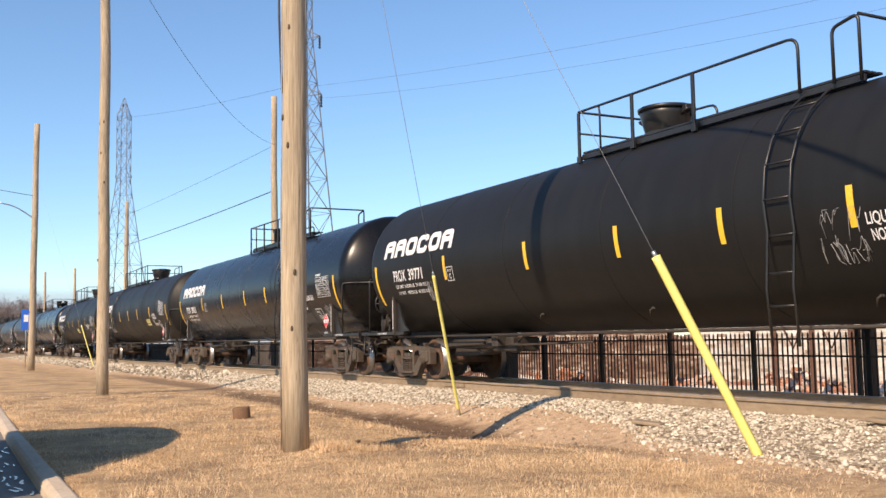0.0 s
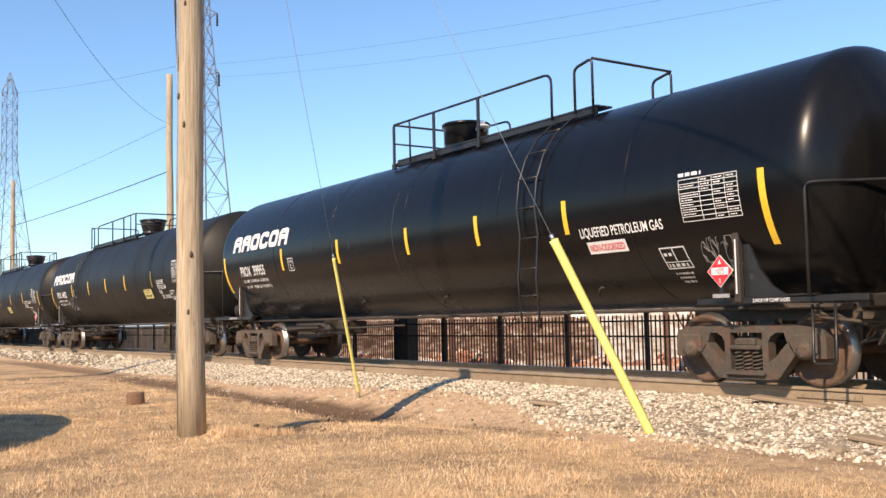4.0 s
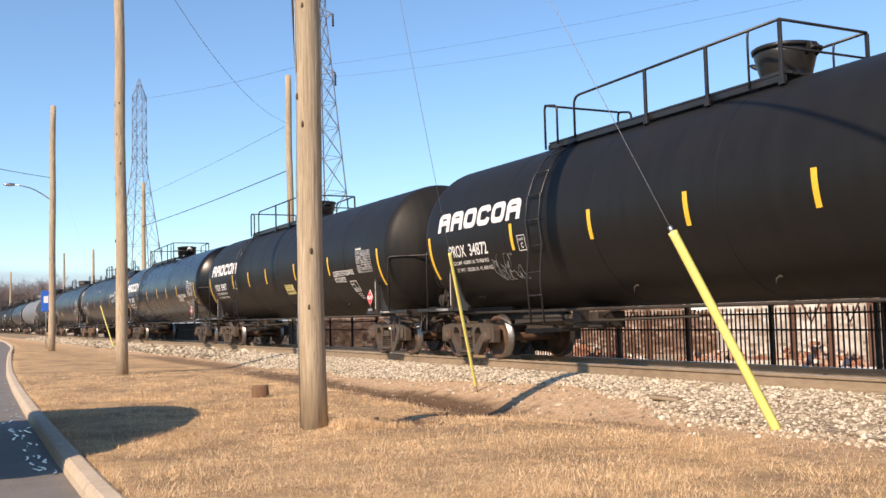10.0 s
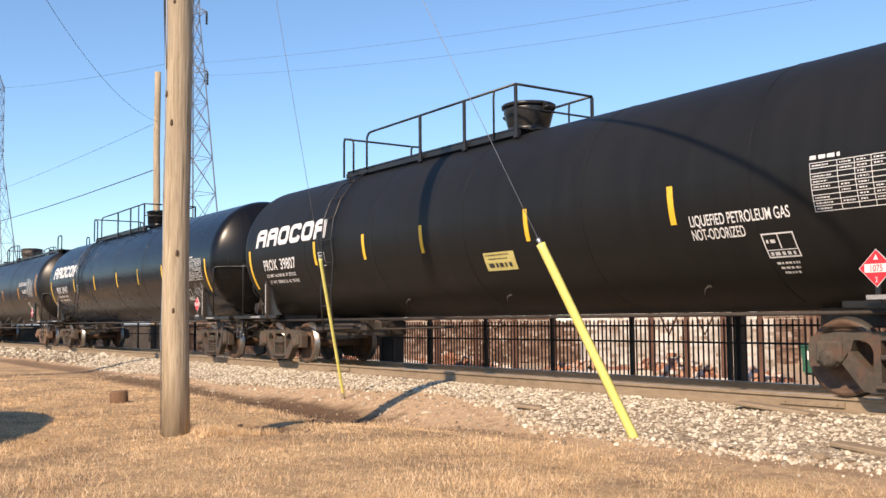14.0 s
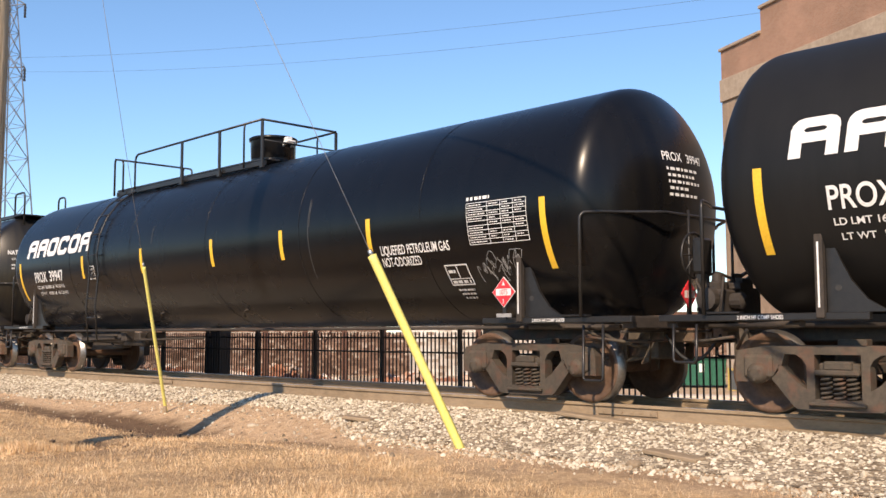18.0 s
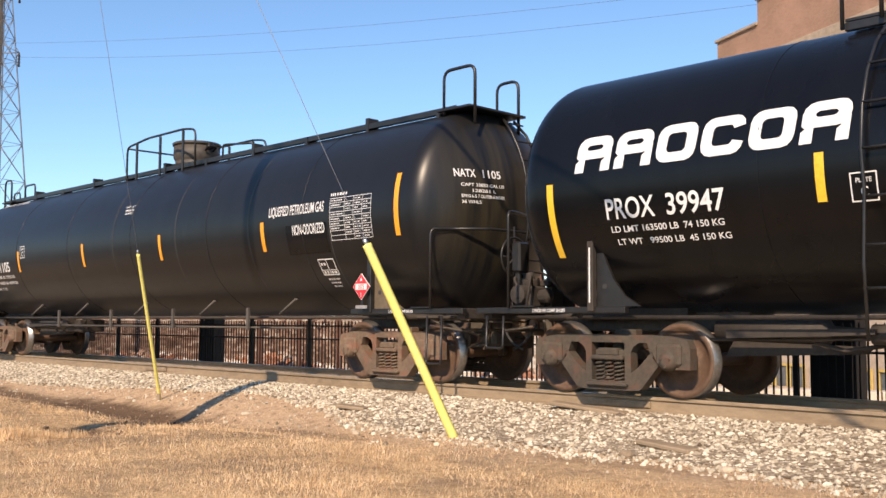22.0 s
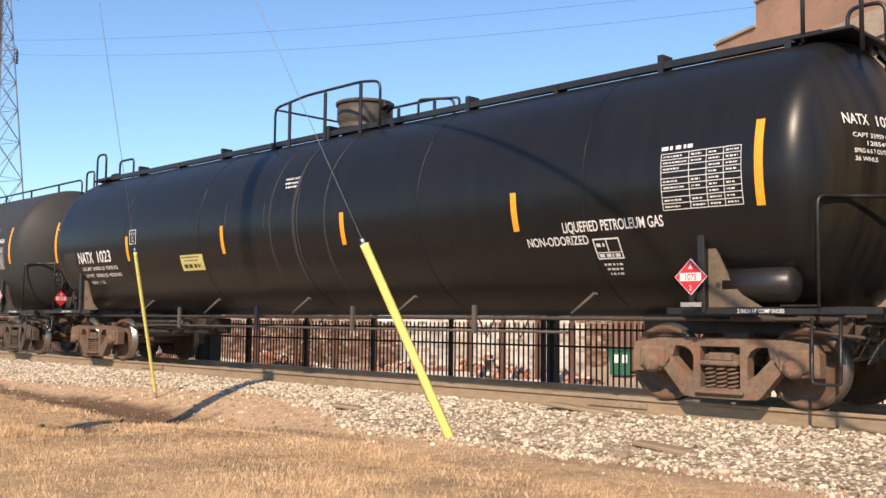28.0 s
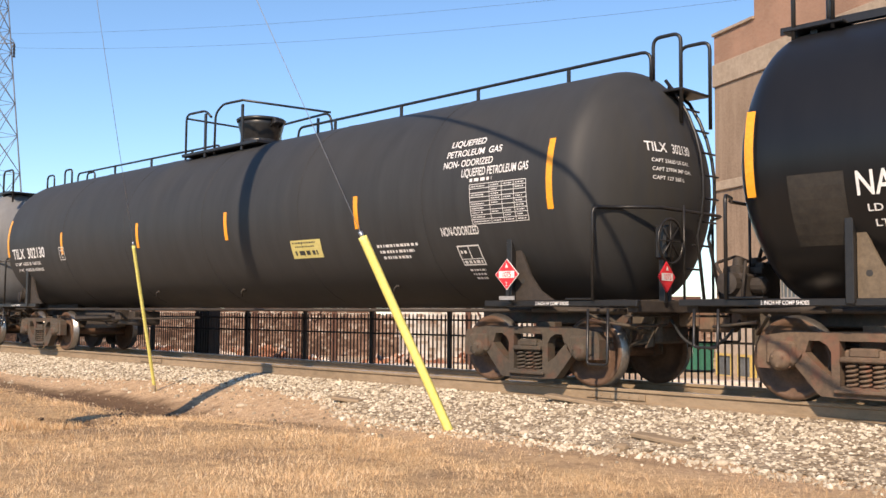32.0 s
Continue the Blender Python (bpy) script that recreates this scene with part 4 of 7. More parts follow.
for x0, x1, z0, z1 in wins:
    bm = bmesh.new()
    box(bm, x0, x1, 0.22, 0.25, z0, z1)
    wd = part("window", bm, M["glass"], factory)
    bm = bmesh.new()
    for a, b, c, d in ((x0, x0 + 0.07, z0, z1), (x1 - 0.07, x1, z0, z1), (x0, x1, z0, z0 + 0.07), (x0, x1, z1 - 0.07, z1)):
        box(bm, a, b, 0.14, 0.216, c, d)
    part("window_frame", bm, M["bar"], wd)
    for k in range(1, 9):
        bm = bmesh.new()
        x = x0 + (x1 - x0) * k / 9
        box(bm, x - 0.016, x + 0.016, 0.17, 0.214, z0 + 0.07, z1 - 0.07)
        part("glazing_bar", bm, M["bar"], wd)
    for k in range(1, 3):
        bm = bmesh.new()
        z = z0 + (z1 - z0) * k / 3
        box(bm, x0 + 0.07, x1 - 0.07, 0.172, 0.212, z - 0.018, z + 0.018)
        part("glazing_bar", bm, M["bar"], wd)
    bm = bmesh.new()
    box(bm, x0 - 0.1, x1 + 0.1, -0.08, 0.22, z0 - 0.14, z0 - 0.005, 0.01)
    part("sill", bm, M["band"], wd)
for z in (8.85,):
    bm = bmesh.new()
    tube(bm, [(2.5, -0.35, z), (FL, -0.35, z)], 0.09, 8)
    part("wall_pipe", bm, M["lattice"], factory)

# tan plinth with low yellow-framed windows
bm = bmesh.new()
box(bm, -0.06, FL, -0.07, -0.004, -0.3, 3.0, 0.01)
part("plinth", bm, M["plinth"], factory)
for x0, x1 in ((0.15, 1.2), (1.7, 2.55), (2.85, 3.65), (3.75, 4.55), (4.65, 5.5), (6.3, 7.2), (8.35, 9.05), (9.4, 10.3), (10.9, 11.8), (12.4, 13.3)):
    bm = bmesh.new()
    box(bm, x0, x1, -0.10, -0.075, 0.05, 0.95)
    wd = part("low_window", bm, M["glass"], factory)
    bm = bmesh.new()
    for a, b, c, d in ((x0 - 0.05, x0 + 0.05, 0, 1.0), (x1 - 0.05, x1 + 0.05, 0, 1.0), (x0 + 0.05, x1 - 0.05, 0.9, 1.0), (x0 + 0.05, x1 - 0.05, 0, 0.08)):
        box(bm, a, b, -0.16, -0.102, c, d)
    part("window_frame", bm, M["frame_yellow"], wd)
    bm = bmesh.new()
    box(bm, (x0 + x1) / 2 - 0.02, (x0 + x1) / 2 + 0.02, -0.14, -0.102, 0.08, 0.9)
    part("glazing_bar", bm, M["lattice"], wd)


# ---- poles, guys, wires ----
def utility_pole(x, y, hgt, r0, r1, label, lean=(0, 0), name="utility_pole", seed=0):
    p = thing(name, label, "pole", "utility poles", (x, y, float(height(x, y)) - 0.1))
    bm = bmesh.new()
    n = 14
    pts = [(lean[0] * i / n + 0.012 * math.sin(i * 1.3 + seed), lean[1] * i / n + 0.012 * math.cos(i * 1.1 + seed), (hgt + 0.1) * i / n) for i in range(n + 1)]
    tube(bm, pts, r0, 16, r1=r1)
    part("shaft", bm, M["pole"], p)
    rr = random.Random(seed)
    for k in range(9):
        z = rr.uniform(0.6, 8)
        a = rr.uniform(-2.6, -0.2)
        rad = r0 + (r1 - r0) * z / hgt
        bm = bmesh.new()
        bmesh.ops.create_icosphere(bm, subdivisions=1, radius=0.022)
        for v in bm.verts:
            v.co.z *= 2.2
        kn = part("knot", bm, M["knot"], p)
        kn.location = (math.cos(a) * rad * 0.97 + lean[0] * z / hgt, math.sin(a) * rad * 0.97 + lean[1] * z / hgt, z)
    return p


P1, P2, P3, P4 = (-11.77, 4.17), (-28.2, 4.5), (-60.3, 5.75), (-48.2, 16.0)
pole1 = utility_pole(*P1, 13.2, 0.165, 0.13, "weathered wooden utility pole with a cable down its side", (-0.11, 0.0), seed=1)
pole2 = utility_pole(*P2, 13.5, 0.165, 0.13, "tall weathered wooden utility pole on the verge", (-0.58, 0.0), seed=2)
pole3 = utility_pole(*P3, 14.1, 0.20, 0.15, "wooden utility pole that carries a street lamp", (-0.1, 0.05), seed=3)
pole4 = utility_pole(*P4, 14.4, 0.20, 0.15, "wooden utility pole behind the railway", (-0.15, 0.0), seed=4)
for i, (az, d, top) in enumerate(((79.8, 90, 14.2), (82.45, 150, 12.8), (83.95, 165, 13.2), (86.6, 210, 12.0))):
    q = polar(az, d)
    utility_pole(q[0], q[1], top, 0.22, 0.16, "far wooden utility pole beside the railway", seed=5 + i)
# cable and conduit on the near pole
bm = bmesh.new()
tube(bm, [(-0.11, -0.13, 4.6), (-0.12, -0.165, 5.6), (-0.12, -0.175, 7), (-0.16, -0.175, 10), (-0.19, -0.17, 13)], 0.014)
part("cable", bm, M["wire"], pole1, "black cable down the pole")
bm = bmesh.new()
tube(bm, [(-0.085, -0.150, 0.1), (-0.09, -0.160, 1.2), (-0.085, -0.150, 2.2), (-0.09, -0.158, 3.1), (-0.09, -0.145, 4), (-0.12, -0.135, 8.5), (-0.15, -0.12, 12.6)], 0.007)
part("ground_wire", bm, M["chain"], pole1, "bare ground wire")
# street lamp on the third pole
lamp = thing("street_lamp", "grey street lamp on a curved arm", "street lamp", "", (P3[0], P3[1], 8.68))
bm = bmesh.new()
tube(bm, rounded([(0, -0.15, 0), (0.1, -1.0, 0.55), (0.15, -2.0, 0.75)], 0.5), 0.035, 8)
part("arm", bm, M["chain"], lamp)
bm = bmesh.new()
lathe(bm, [(-0.33, 0.05), (-0.22, 0.13), (0, 0.17), (0.2, 0.13), (0.3, 0.05)], "y", (0.16, -2.25, 0.72), 12)
for v in bm.verts:
    v.co.z = 0.72 + (v.co.z - 0.72) * 0.6
part("head", bm, M["chain"], lamp)


def sag(a, b, drop, n=18):
    a, b = Vector(a), Vector(b)
    return [a.lerp(b, i / n) - Vector((0, 0, drop * 4 * (i / n) * (1 - i / n))) for i in range(n + 1)]


def wire(a, b, drop, r, label="dark overhead wire against the sky"):
    bm = bmesh.new()
    tube(bm, sag(a, b, drop), r, 4, cap=False)
    return tagged(link("overhead_wire", bm, M["wire"]), label, "wire", "overhead wires")


def sky_at(az, el, dist):
    return (-math.sin(radians(az)) * dist, math.cos(radians(az)) * dist, 1.35 + dist * math.tan(radians(el)))


# guys: a yellow guard at the foot, a thin steel strand above
def guy(foot, pole, hgt, share, label, r=0.042):
    g = thing("guy_wire", label, "guy wire", "guy wires", (foot[0], foot[1], float(height(*foot)) - 0.02))
    d = Vector((pole[0] - foot[0], pole[1] - foot[1], hgt))
    bm = bmesh.new()
    a, b = Vector((0, 0, 0)), d * share
    w = d.normalized()
    tube(bm, [a, a + w * 0.04, b - w * 0.05, b], r, 8)
    part("guard", bm, M["guard"], g, "yellow plastic guard")
    bm = bmesh.new()
    tube(bm, [d * share * 0.98, d * 0.5, d], 0.0042, 5)
    part("strand", bm, M["strand"], g)
    bm = bmesh.new()
    tube(bm, [b - w * 0.02, b + w * 0.07], r * 0.55, 6)
    part("clamp", bm, M["chain"], g)
    bm = bmesh.new()
    tube(bm, [(0, 0, -0.1), d * 0.012], 0.03, 6)
    part("anchor_rod", bm, M["rail"], g)
    return g


guy((-8.24, 8.36), P1, 11.9, 0.192, "guy wire with a thick yellow guard, anchored in the ballast", 0.055)
guy((-15.65, 8.63), P1, 12.4, 0.198, "guy wire with a slim yellow guard, anchored by the swale", 0.030)
guy((-59.2, 8.95), (-63.5, 6.0), 12.0, 0.20, "far guy wire with a slim yellow guard", 0.03)

# overhead wires
wire((P1[0], P1[1], 12.23), (8.17, 4.17, -0.05), 0.05, 0.03, "thick black span guy from the pole top")
wire(sky_at(20.0, 18.6, 60), sky_at(69.4, 14.6, 97), 1.0, 0.009)
wire(sky_at(14.0, 17.6, 55), sky_at(69.2, 13.9, 97), 1.4, 0.009)
wire(sky_at(69.6, 14.9, 97), sky_at(79.9, 12.5, 157), 0.5, 0.016)
wire((P4[0], P4[1], 11.45), (P2[0] - 0.3, P2[1], 13.3), 1.2, 0.008)
wire((P4[0], P4[1], 11.45), sky_at(79.9, 7.1, 90), 0.12, 0.010)
wire((P4[0], P4[1], 9.1), sky_at(79.9, 5.45, 90), 0.12, 0.026)
wire((P3[0], P3[1], 9.9), sky_at(95, 10.3, 60), 0.3, 0.02)
wire((P1[0], P1[1], 12.6), (12, 4.0, 12.6), 0.3, 0.016)


# ---- lattice towers ----
def lattice_tower(az, dist, hgt, half, arms, turn, label, waist=0.0, knee=1.0, strings=True):
    q = polar(az, dist)
    tw = thing("transmission_tower", label, "tower", "transmission towers", (q[0], q[1], -0.3), turn)

    def taper(z):
        if z > hgt * 0.93:
            return max(0.08, waist * (hgt - z) / (hgt * 0.07))
        return waist + (half - waist) * max(0.0, 1 - z / (hgt * knee))
    corners = [(-1, -1), (1, -1), (1, 1), (-1, 1)]
    levels = [0.0]
    while levels[-1] < hgt * 0.95:
        levels.append(levels[-1] + max(2.0, taper(levels[-1]) * 2.1))
    for cx, cy in corners:
        bm = bmesh.new()
        tube(bm, [(cx * taper(z), cy * taper(z), z) for z in levels] + [(0.05 * cx, 0.05 * cy, hgt)], 0.075, 4, r1=0.04)
        part("leg", bm, M["lattice"], tw)
    for i, (a, b) in enumerate(zip(levels, levels[1:])):
        bm = bmesh.new()
        for k in range(4):
            c0, c1 = corners[k], corners[(k + 1) % 4]
            ra, rb = taper(a), taper(b)
            tube(bm, [(c0[0] * ra, c0[1] * ra, a), (c1[0] * rb, c1[1] * rb, b)], 0.035, 3)
            tube(bm, [(c1[0] * ra, c1[1] * ra, a), (c0[0] * rb, c0[1] * rb, b)], 0.035, 3)
            tube(bm, [(c0[0] * rb, c0[1] * rb, b), (c1[0] * rb, c1[1] * rb, b)], 0.03, 3)
        part("bracing", bm, M["lattice"], tw)["kind"] = "stuff"
    for z, l in arms:
        for s in (-1, 1):
            bm = bmesh.new()
            r = taper(z)
            tip = (s * l, 0, z + 0.1)
            for cy in (-1, 1):
                tube(bm, [(s * r, cy * r, z), tip], 0.05, 3)
                tube(bm, [(s * r, cy * r, z + 0.9), tip], 0.04, 3)
            part("arm", bm, M["lattice"], tw)
            if not strings:
                continue
            bm = bmesh.new()
            lathe(bm, [(-1.3, 0.06), (-1.25, 0.13), (-1.0, 0.07), (-0.95, 0.13), (-0.7, 0.07), (-0.65, 0.13), (-0.4, 0.07), (-0.35, 0.13), (0, 0.05)], "z", tip, 6)
            part("insulator", bm, M["wire"], tw)
    return tw


lattice_tower(80.0, 157, 39.5, 3.7, ((36.0, 1.1), (31.5, 1.2), (27.0, 1.3)), 55, "tall grey steel lattice transmission tower", 0.8, 0.66, False)
lattice_tower(69.8, 97, 40.0, 2.6, ((25.6, 2.2), (31.5, 2.0)), 20, "tall slim grey steel lattice transmission tower", 0.42, 0.8)


# ---- far trees ----
def bare_tree(x, y, hgt, seed, name="bare_tree"):
    rr = random.Random(seed)
    t = thing(name, "bare grey-brown winter tree far along the road", "tree", "bare trees", (x, y, float(height(x, y))))
    bm = bmesh.new()
    tube(bm, [(0, 0, -0.2), (0.1, 0, hgt * 0.25), (0.15, 0.1, hgt * 0.5)], hgt * 0.022, 6, r1=hgt * 0.012)
    part("trunk", bm, M["bark"], t)
    verts, faces = [], []

    def twig(p, d, l, r, depth):
        q = p + d * l
        s = d.orthogonal().normalized() * r
        u = d.cross(s).normalized() * r
        k = len(verts)
        verts.extend([tuple(p + s), tuple(p - s * 0.5 + u), tuple(p - s * 0.5 - u), tuple(q)])
        faces.extend([(k, k + 1, k + 3), (k + 1, k + 2, k + 3), (k + 2, k, k + 3)])
        if depth:
            for i in range(rr.randint(3, 5)):
                e = (d + Vector((rr.gauss(0, 0.55), rr.gauss(0, 0.55), rr.gauss(0.15, 0.35)))).normalized()
                twig(p + d * l * rr.uniform(0.35, 1.0), e, l * rr.uniform(0.5, 0.75), r * 0.6, depth - 1)
    for i in range(9):
        z = hgt * rr.uniform(0.2, 0.5)
        a = rr.uniform(0, 6.28)
        twig(Vector((0.1, 0.05, z)), Vector((math.cos(a) * 0.7, math.sin(a) * 0.7, 0.9)).normalized(), hgt * rr.uniform(0.25, 0.38), hgt * 0.009, 4)
    raw("crown", verts, faces, M["bark"], t)
    return t


trees = [bare_tree(0, 0, 13, s) for s in (1, 2, 3)]
spots = []
rr = random.Random(9)
for i in range(26):
    az = 83.6 + i * 0.22 + rr.uniform(-0.1, 0.1)
    spots.append((az, rr.uniform(230, 330)))
for i, (az, d) in enumerate(spots):
    q = polar(az, d)
    m = pose(q[0], q[1], 0, 0, 0, rr.uniform(0, 360))
    if i < 3:
        trees[i].matrix_basis = m
    else:
        copy_thing(trees[i % 3], m)

# blue sign by the road
q = polar(84.85, 70)
sign = thing("road_sign", "blue square road sign on a thin post", "sign", "", (q[0], q[1], float(height(q[0], q[1]))), 80)
bm = bmesh.new()
tube(bm, [(0, 0, 0), (0, 0, 3.7)], 0.03, 6)
part("post", bm, M["chain"], sign)
bm = bmesh.new()
box(bm, -0.30, 0.30, -0.05, -0.03, 2.4, 3.75, 0.01)
plate = part("plate", bm, M["bluesign"], sign)
bm = bmesh.new()
box(bm, -0.14, 0.14, -0.058, -0.051, 2.95, 3.4)
part("panel", bm, M["white"], plate)

# sawn stump
bm = bmesh.new()
lathe(bm, [(0, 0.15), (0.03, 0.155), (0.2, 0.15), (0.225, 0.14)], "z", (0, 0, 0), 14)
for v in bm.verts:
    v.co.x *= 1 + 0.12 * math.sin(v.co.y * 21)
st = link("stump", bm, M["block"])
st.matrix_basis = pose(-17.4, 5.16, float(height(-17.4, 5.16)) - 0.02, 3, -4, 20)
tagged(st, "short brown sawn timber stump in the grass", "stump")

# parked van by the kerb, outside the view: its shade falls over the kerb and the verge
car = thing("parked_van", "dark parked high-roofed van beside the kerb", "van", "", (-14.5, -0.60, -0.10), 0)
prof = [(-2.0, 0.30), (4.1, 0.30), (4.2, 0.90), (3.88, 1.15), (3.66, 1.45), (3.26, 1.80), (2.46, 2.30), (1.3, 2.86), (0.4, 2.95), (-0.5, 2.84), (-1.33, 2.30), (-1.75, 1.45), (-2.0, 0.98)]
bm = bmesh.new()
slab(bm, prof, -0.95, 0.95)
bmesh.ops.bevel(bm, geom=bm.edges[:], offset=0.09, segments=2, affect="EDGES")
bmesh.ops.recalc_face_normals(bm, faces=bm.faces[:])
part("body", bm, M["car_red"], car)
for x in (-1.1, 2.9):
    for s in (-1, 1):
        bm = bmesh.new()
        lathe(bm, [(-0.1, 0.26), (-0.08, 0.35), (0.08, 0.35), (0.1, 0.26)], "y", (x, s * 0.86, 0.35), 20)
        wh = part("wheel", bm, M["rubber"], car)
        bm = bmesh.new()
        lathe(bm, [(-0.01, 0.2), (0.01, 0.2)], "y", (x, s * 0.965, 0.35), 16)
        part("rim", bm, M["chain"], wh)
for s in (-1, 1):
    bm = bmesh.new()
    slab(bm, [(2.95, 1.6), (2.0, 2.2), (0.9, 2.4), (0.9, 1.6)], s * 0.952, s * 0.962)
    bmesh.ops.recalc_face_normals(bm, faces=bm.faces[:])
    part("window", bm, M["glass"], car)

# low bank of winter cloud on the horizon, down the line
mc, nc, lc, sc = material("distant_cloud", 1.0, 0, 0)
vc = coords(nc, lc, "Object", (0.0012, 0.0012, 0.006))
sepc = nc.new("ShaderNodeSeparateXYZ")
lc.new(coords(nc, lc), sepc.inputs[0])
topc = nc.new("ShaderNodeMapRange")
topc.inputs[1].default_value, topc.inputs[2].default_value, topc.inputs[3].default_value, topc.inputs[4].default_value = 70.0, 190.0, 0.75, -0.35
lc.new(sepc.outputs[2], topc.inputs[0])
addc = nc.new("ShaderNodeMath")
lc.new(topc.outputs[0], addc.inputs[0])
lc.new(noise_tex(nc, lc, vc, 1.6, 5), addc.inputs[1])
facc = ramp(nc, lc, addc.outputs[0], [(0.55, (0, 0, 0)), (1.0, (0.85, 0.85, 0.85))])
# the cloud's daylight is put in as a glow of its own
glow = nc.new("ShaderNodeEmission")
glow.inputs["Color"].default_value, glow.inputs["Strength"].default_value = (0.40, 0.445, 0.53, 1), 1.0
clear = nc.new("ShaderNodeBsdfTransparent")
blend = nc.new("ShaderNodeMixShader")
lc.new(facc, blend.inputs[0])
lc.new(clear.outputs[0], blend.inputs[1])
lc.new(glow.outputs[0], blend.inputs[2])
lc.new(blend.outputs[0], nc["Material Output"].inputs["Surface"])
verts = []
for i in range(25):
    q = polar(64 + i * 2.0, 2300)
    verts += [(q[0], q[1], -30), (q[0], q[1], 210)]
cloud = raw("cloud_bank", verts, [(2 * i, 2 * i + 2, 2 * i + 3, 2 * i + 1) for i in range(24)], mc)
tagged(cloud, "low grey-blue winter cloud along the horizon", "cloud", kind="structure")
cloud.visible_shadow = False



# ---- tank cars ----
R, CZ, HALF, HEAD, SHIFT = 1.61, 2.63, 8.7, 0.8163, 0.0        # tank radius, height of its axis over the rail, half of its straight part, depth of a head, its offset along the car


def on_tank(u, v, off=0.006):
    """A point on the tank's near side: u along it, v up its skin from the axis."""
    a = v / R
    return (u, -(R + off) * math.cos(a), CZ + (R + off) * math.sin(a))


CROWN, KNUCKLE = 2.3, 0.36


def dome(r):
    """How far a dished tank head stands out at the distance r from the axis: a shallow crown with a tight knuckle."""
    edge = CROWN * (R - KNUCKLE) / (CROWN - KNUCKLE)
    if r <= edge:
        return HEAD - CROWN + math.sqrt(CROWN ** 2 - r * r)
    return math.sqrt(max(0.0, KNUCKLE ** 2 - (r - (R - KNUCKLE)) ** 2))


def skin_v(z):
    return R * math.asin(max(-1, min(1, (z - CZ) / R)))


FLAT = {}


def letters(text):
    """Vertices and faces of flat text whose capitals are 1 high."""
    if text not in FLAT:
        c = bpy.data.curves.new("letters", "FONT")
        c.body = text
        c.offset = 0.014
        o = bpy.data.objects.new("letters", c)
        me = bpy.data.meshes.new_from_object(o)
        vs = [(v.co.x / 0.69, v.co.y / 0.69) for v in me.vertices]
        fs = [tuple(p.vertices) for p in me.polygons]
        bpy.data.objects.remove(o)
        bpy.data.curves.remove(c)
        bpy.data.meshes.remove(me)
        FLAT[text] = (vs, fs, max([v[0] for v in vs] or [1]))
    return FLAT[text]


def stencil(name, lines, car, mat=None, off=0.006, label=""):
    """Lines of (text, x, height of the foot over the rail, size, width or 0) on the tank, a mesh each."""
    for text, x, z, size, width in lines:
        vs, fs, w = letters(text)
        wide = width / w if width else size * 0.85
        v0 = skin_v(z)
        raw(name, [on_tank(x + a * wide, v0 + b * size, off) for a, b in vs], fs, mat or M["white"], car, "stuff", label)


def patch(bm, x0, x1, z0, z1, off=0.006, skew=0.0, n=None, thick=0.0):
    """A strip that hugs the tank."""
    v0, v1 = skin_v(z0), skin_v(z1)
    n = n or max(1, int(abs(v1 - v0) / 0.12))
    rows = []
    for i in range(n + 1):
        v = v0 + (v1 - v0) * i / n
        s = skew * (v - v0)
        rows.append((bm.verts.new(on_tank(x0 + s, v, off)), bm.verts.new(on_tank(x1 + s, v, off))))
    for a, b in zip(rows, rows[1:]):
        bm.faces.new((a[0], a[1], b[1], b[0]))


def bars_of_text(bm, x, z, width, size, rnd, off=0.006):
    """Unreadable writing: a row of short bars."""
    u = x
    while u < x + width:
        l = rnd.uniform(0.6, 2.2) * size
        patch(bm, u, min(x + width, u + l), z, z + size, off, n=1)
        u += l + size * rnd.uniform(0.35, 0.9)


def tank_mesh(car, mat, label):
    bm = bmesh.new()
    seg = 72
    prof = []
    k = 16
    for i in range(k + 1):
        r = R * (0.012 + 0.988 * math.sin(math.pi / 2 * i / k))
        prof.append((-HALF - dome(r), r))
    prof += [(-HALF + d, R) for d in (0.02, 3.0, 5.9, 8.9, 11.9, 14.8, 2 * HALF - 0.02)]
    prof += [(-d, r) for d, r in prof[:k + 1][::-1]]
    lathe(bm, prof, "x", (SHIFT, 0, CZ), seg)
    return part("tank", bm, mat, car, label)


def weld(car, x, mat):
    bm = bmesh.new()
    a0, a1, n = -1.2, 1.45, 26
    pts = [on_tank(x, R * (a0 + (a1 - a0) * i / n), 0.001) for i in range(n + 1)]
    tube(bm, pts, 0.006, 4)
    part("weld_seam", bm, mat, car)


HALF_SIDE = [
    [(0, 0.67), (0, 0.77), (-0.80, 0.76), (-1.13, 0.71), (-1.17, 0.61), (-0.66, 0.61), (-0.58, 0.67)],
    [(-1.17, 0.36), (-1.17, 0.61), (-0.66, 0.61), (-0.66, 0.49), (-0.72, 0.42), (-0.82, 0.36)],
    [(-0.34, 0.67), (-0.25, 0.67), (-0.25, 0.20), (-0.34, 0.20)],
    [(-0.34, 0.67), (-0.34, 0.55), (-0.38, 0.62), (-0.46, 0.67)],
    [(-0.66, 0.61), (-0.66, 0.55), (-0.62, 0.55), (-0.58, 0.67)],
    [(-0.64, 0.56), (-0.44, 0.36), (-0.34, 0.30), (-0.34, 0.20), (-0.50, 0.12), (-0.74, 0.40)],
    [(-0.34, 0.20), (-0.30, 0.08), (-0.46, 0.09), (-0.50, 0.12)],
    [(-0.34, 0.20), (-0.30, 0.20), (-0.30, 0.08)],
    [(-0.30, 0.08), (-0.30, 0.20), (0, 0.20), (0, 0.08)],
]
SIDE = HALF_SIDE + [[(-x, z) for x, z in poly[::-1]] for poly in HALF_SIDE]


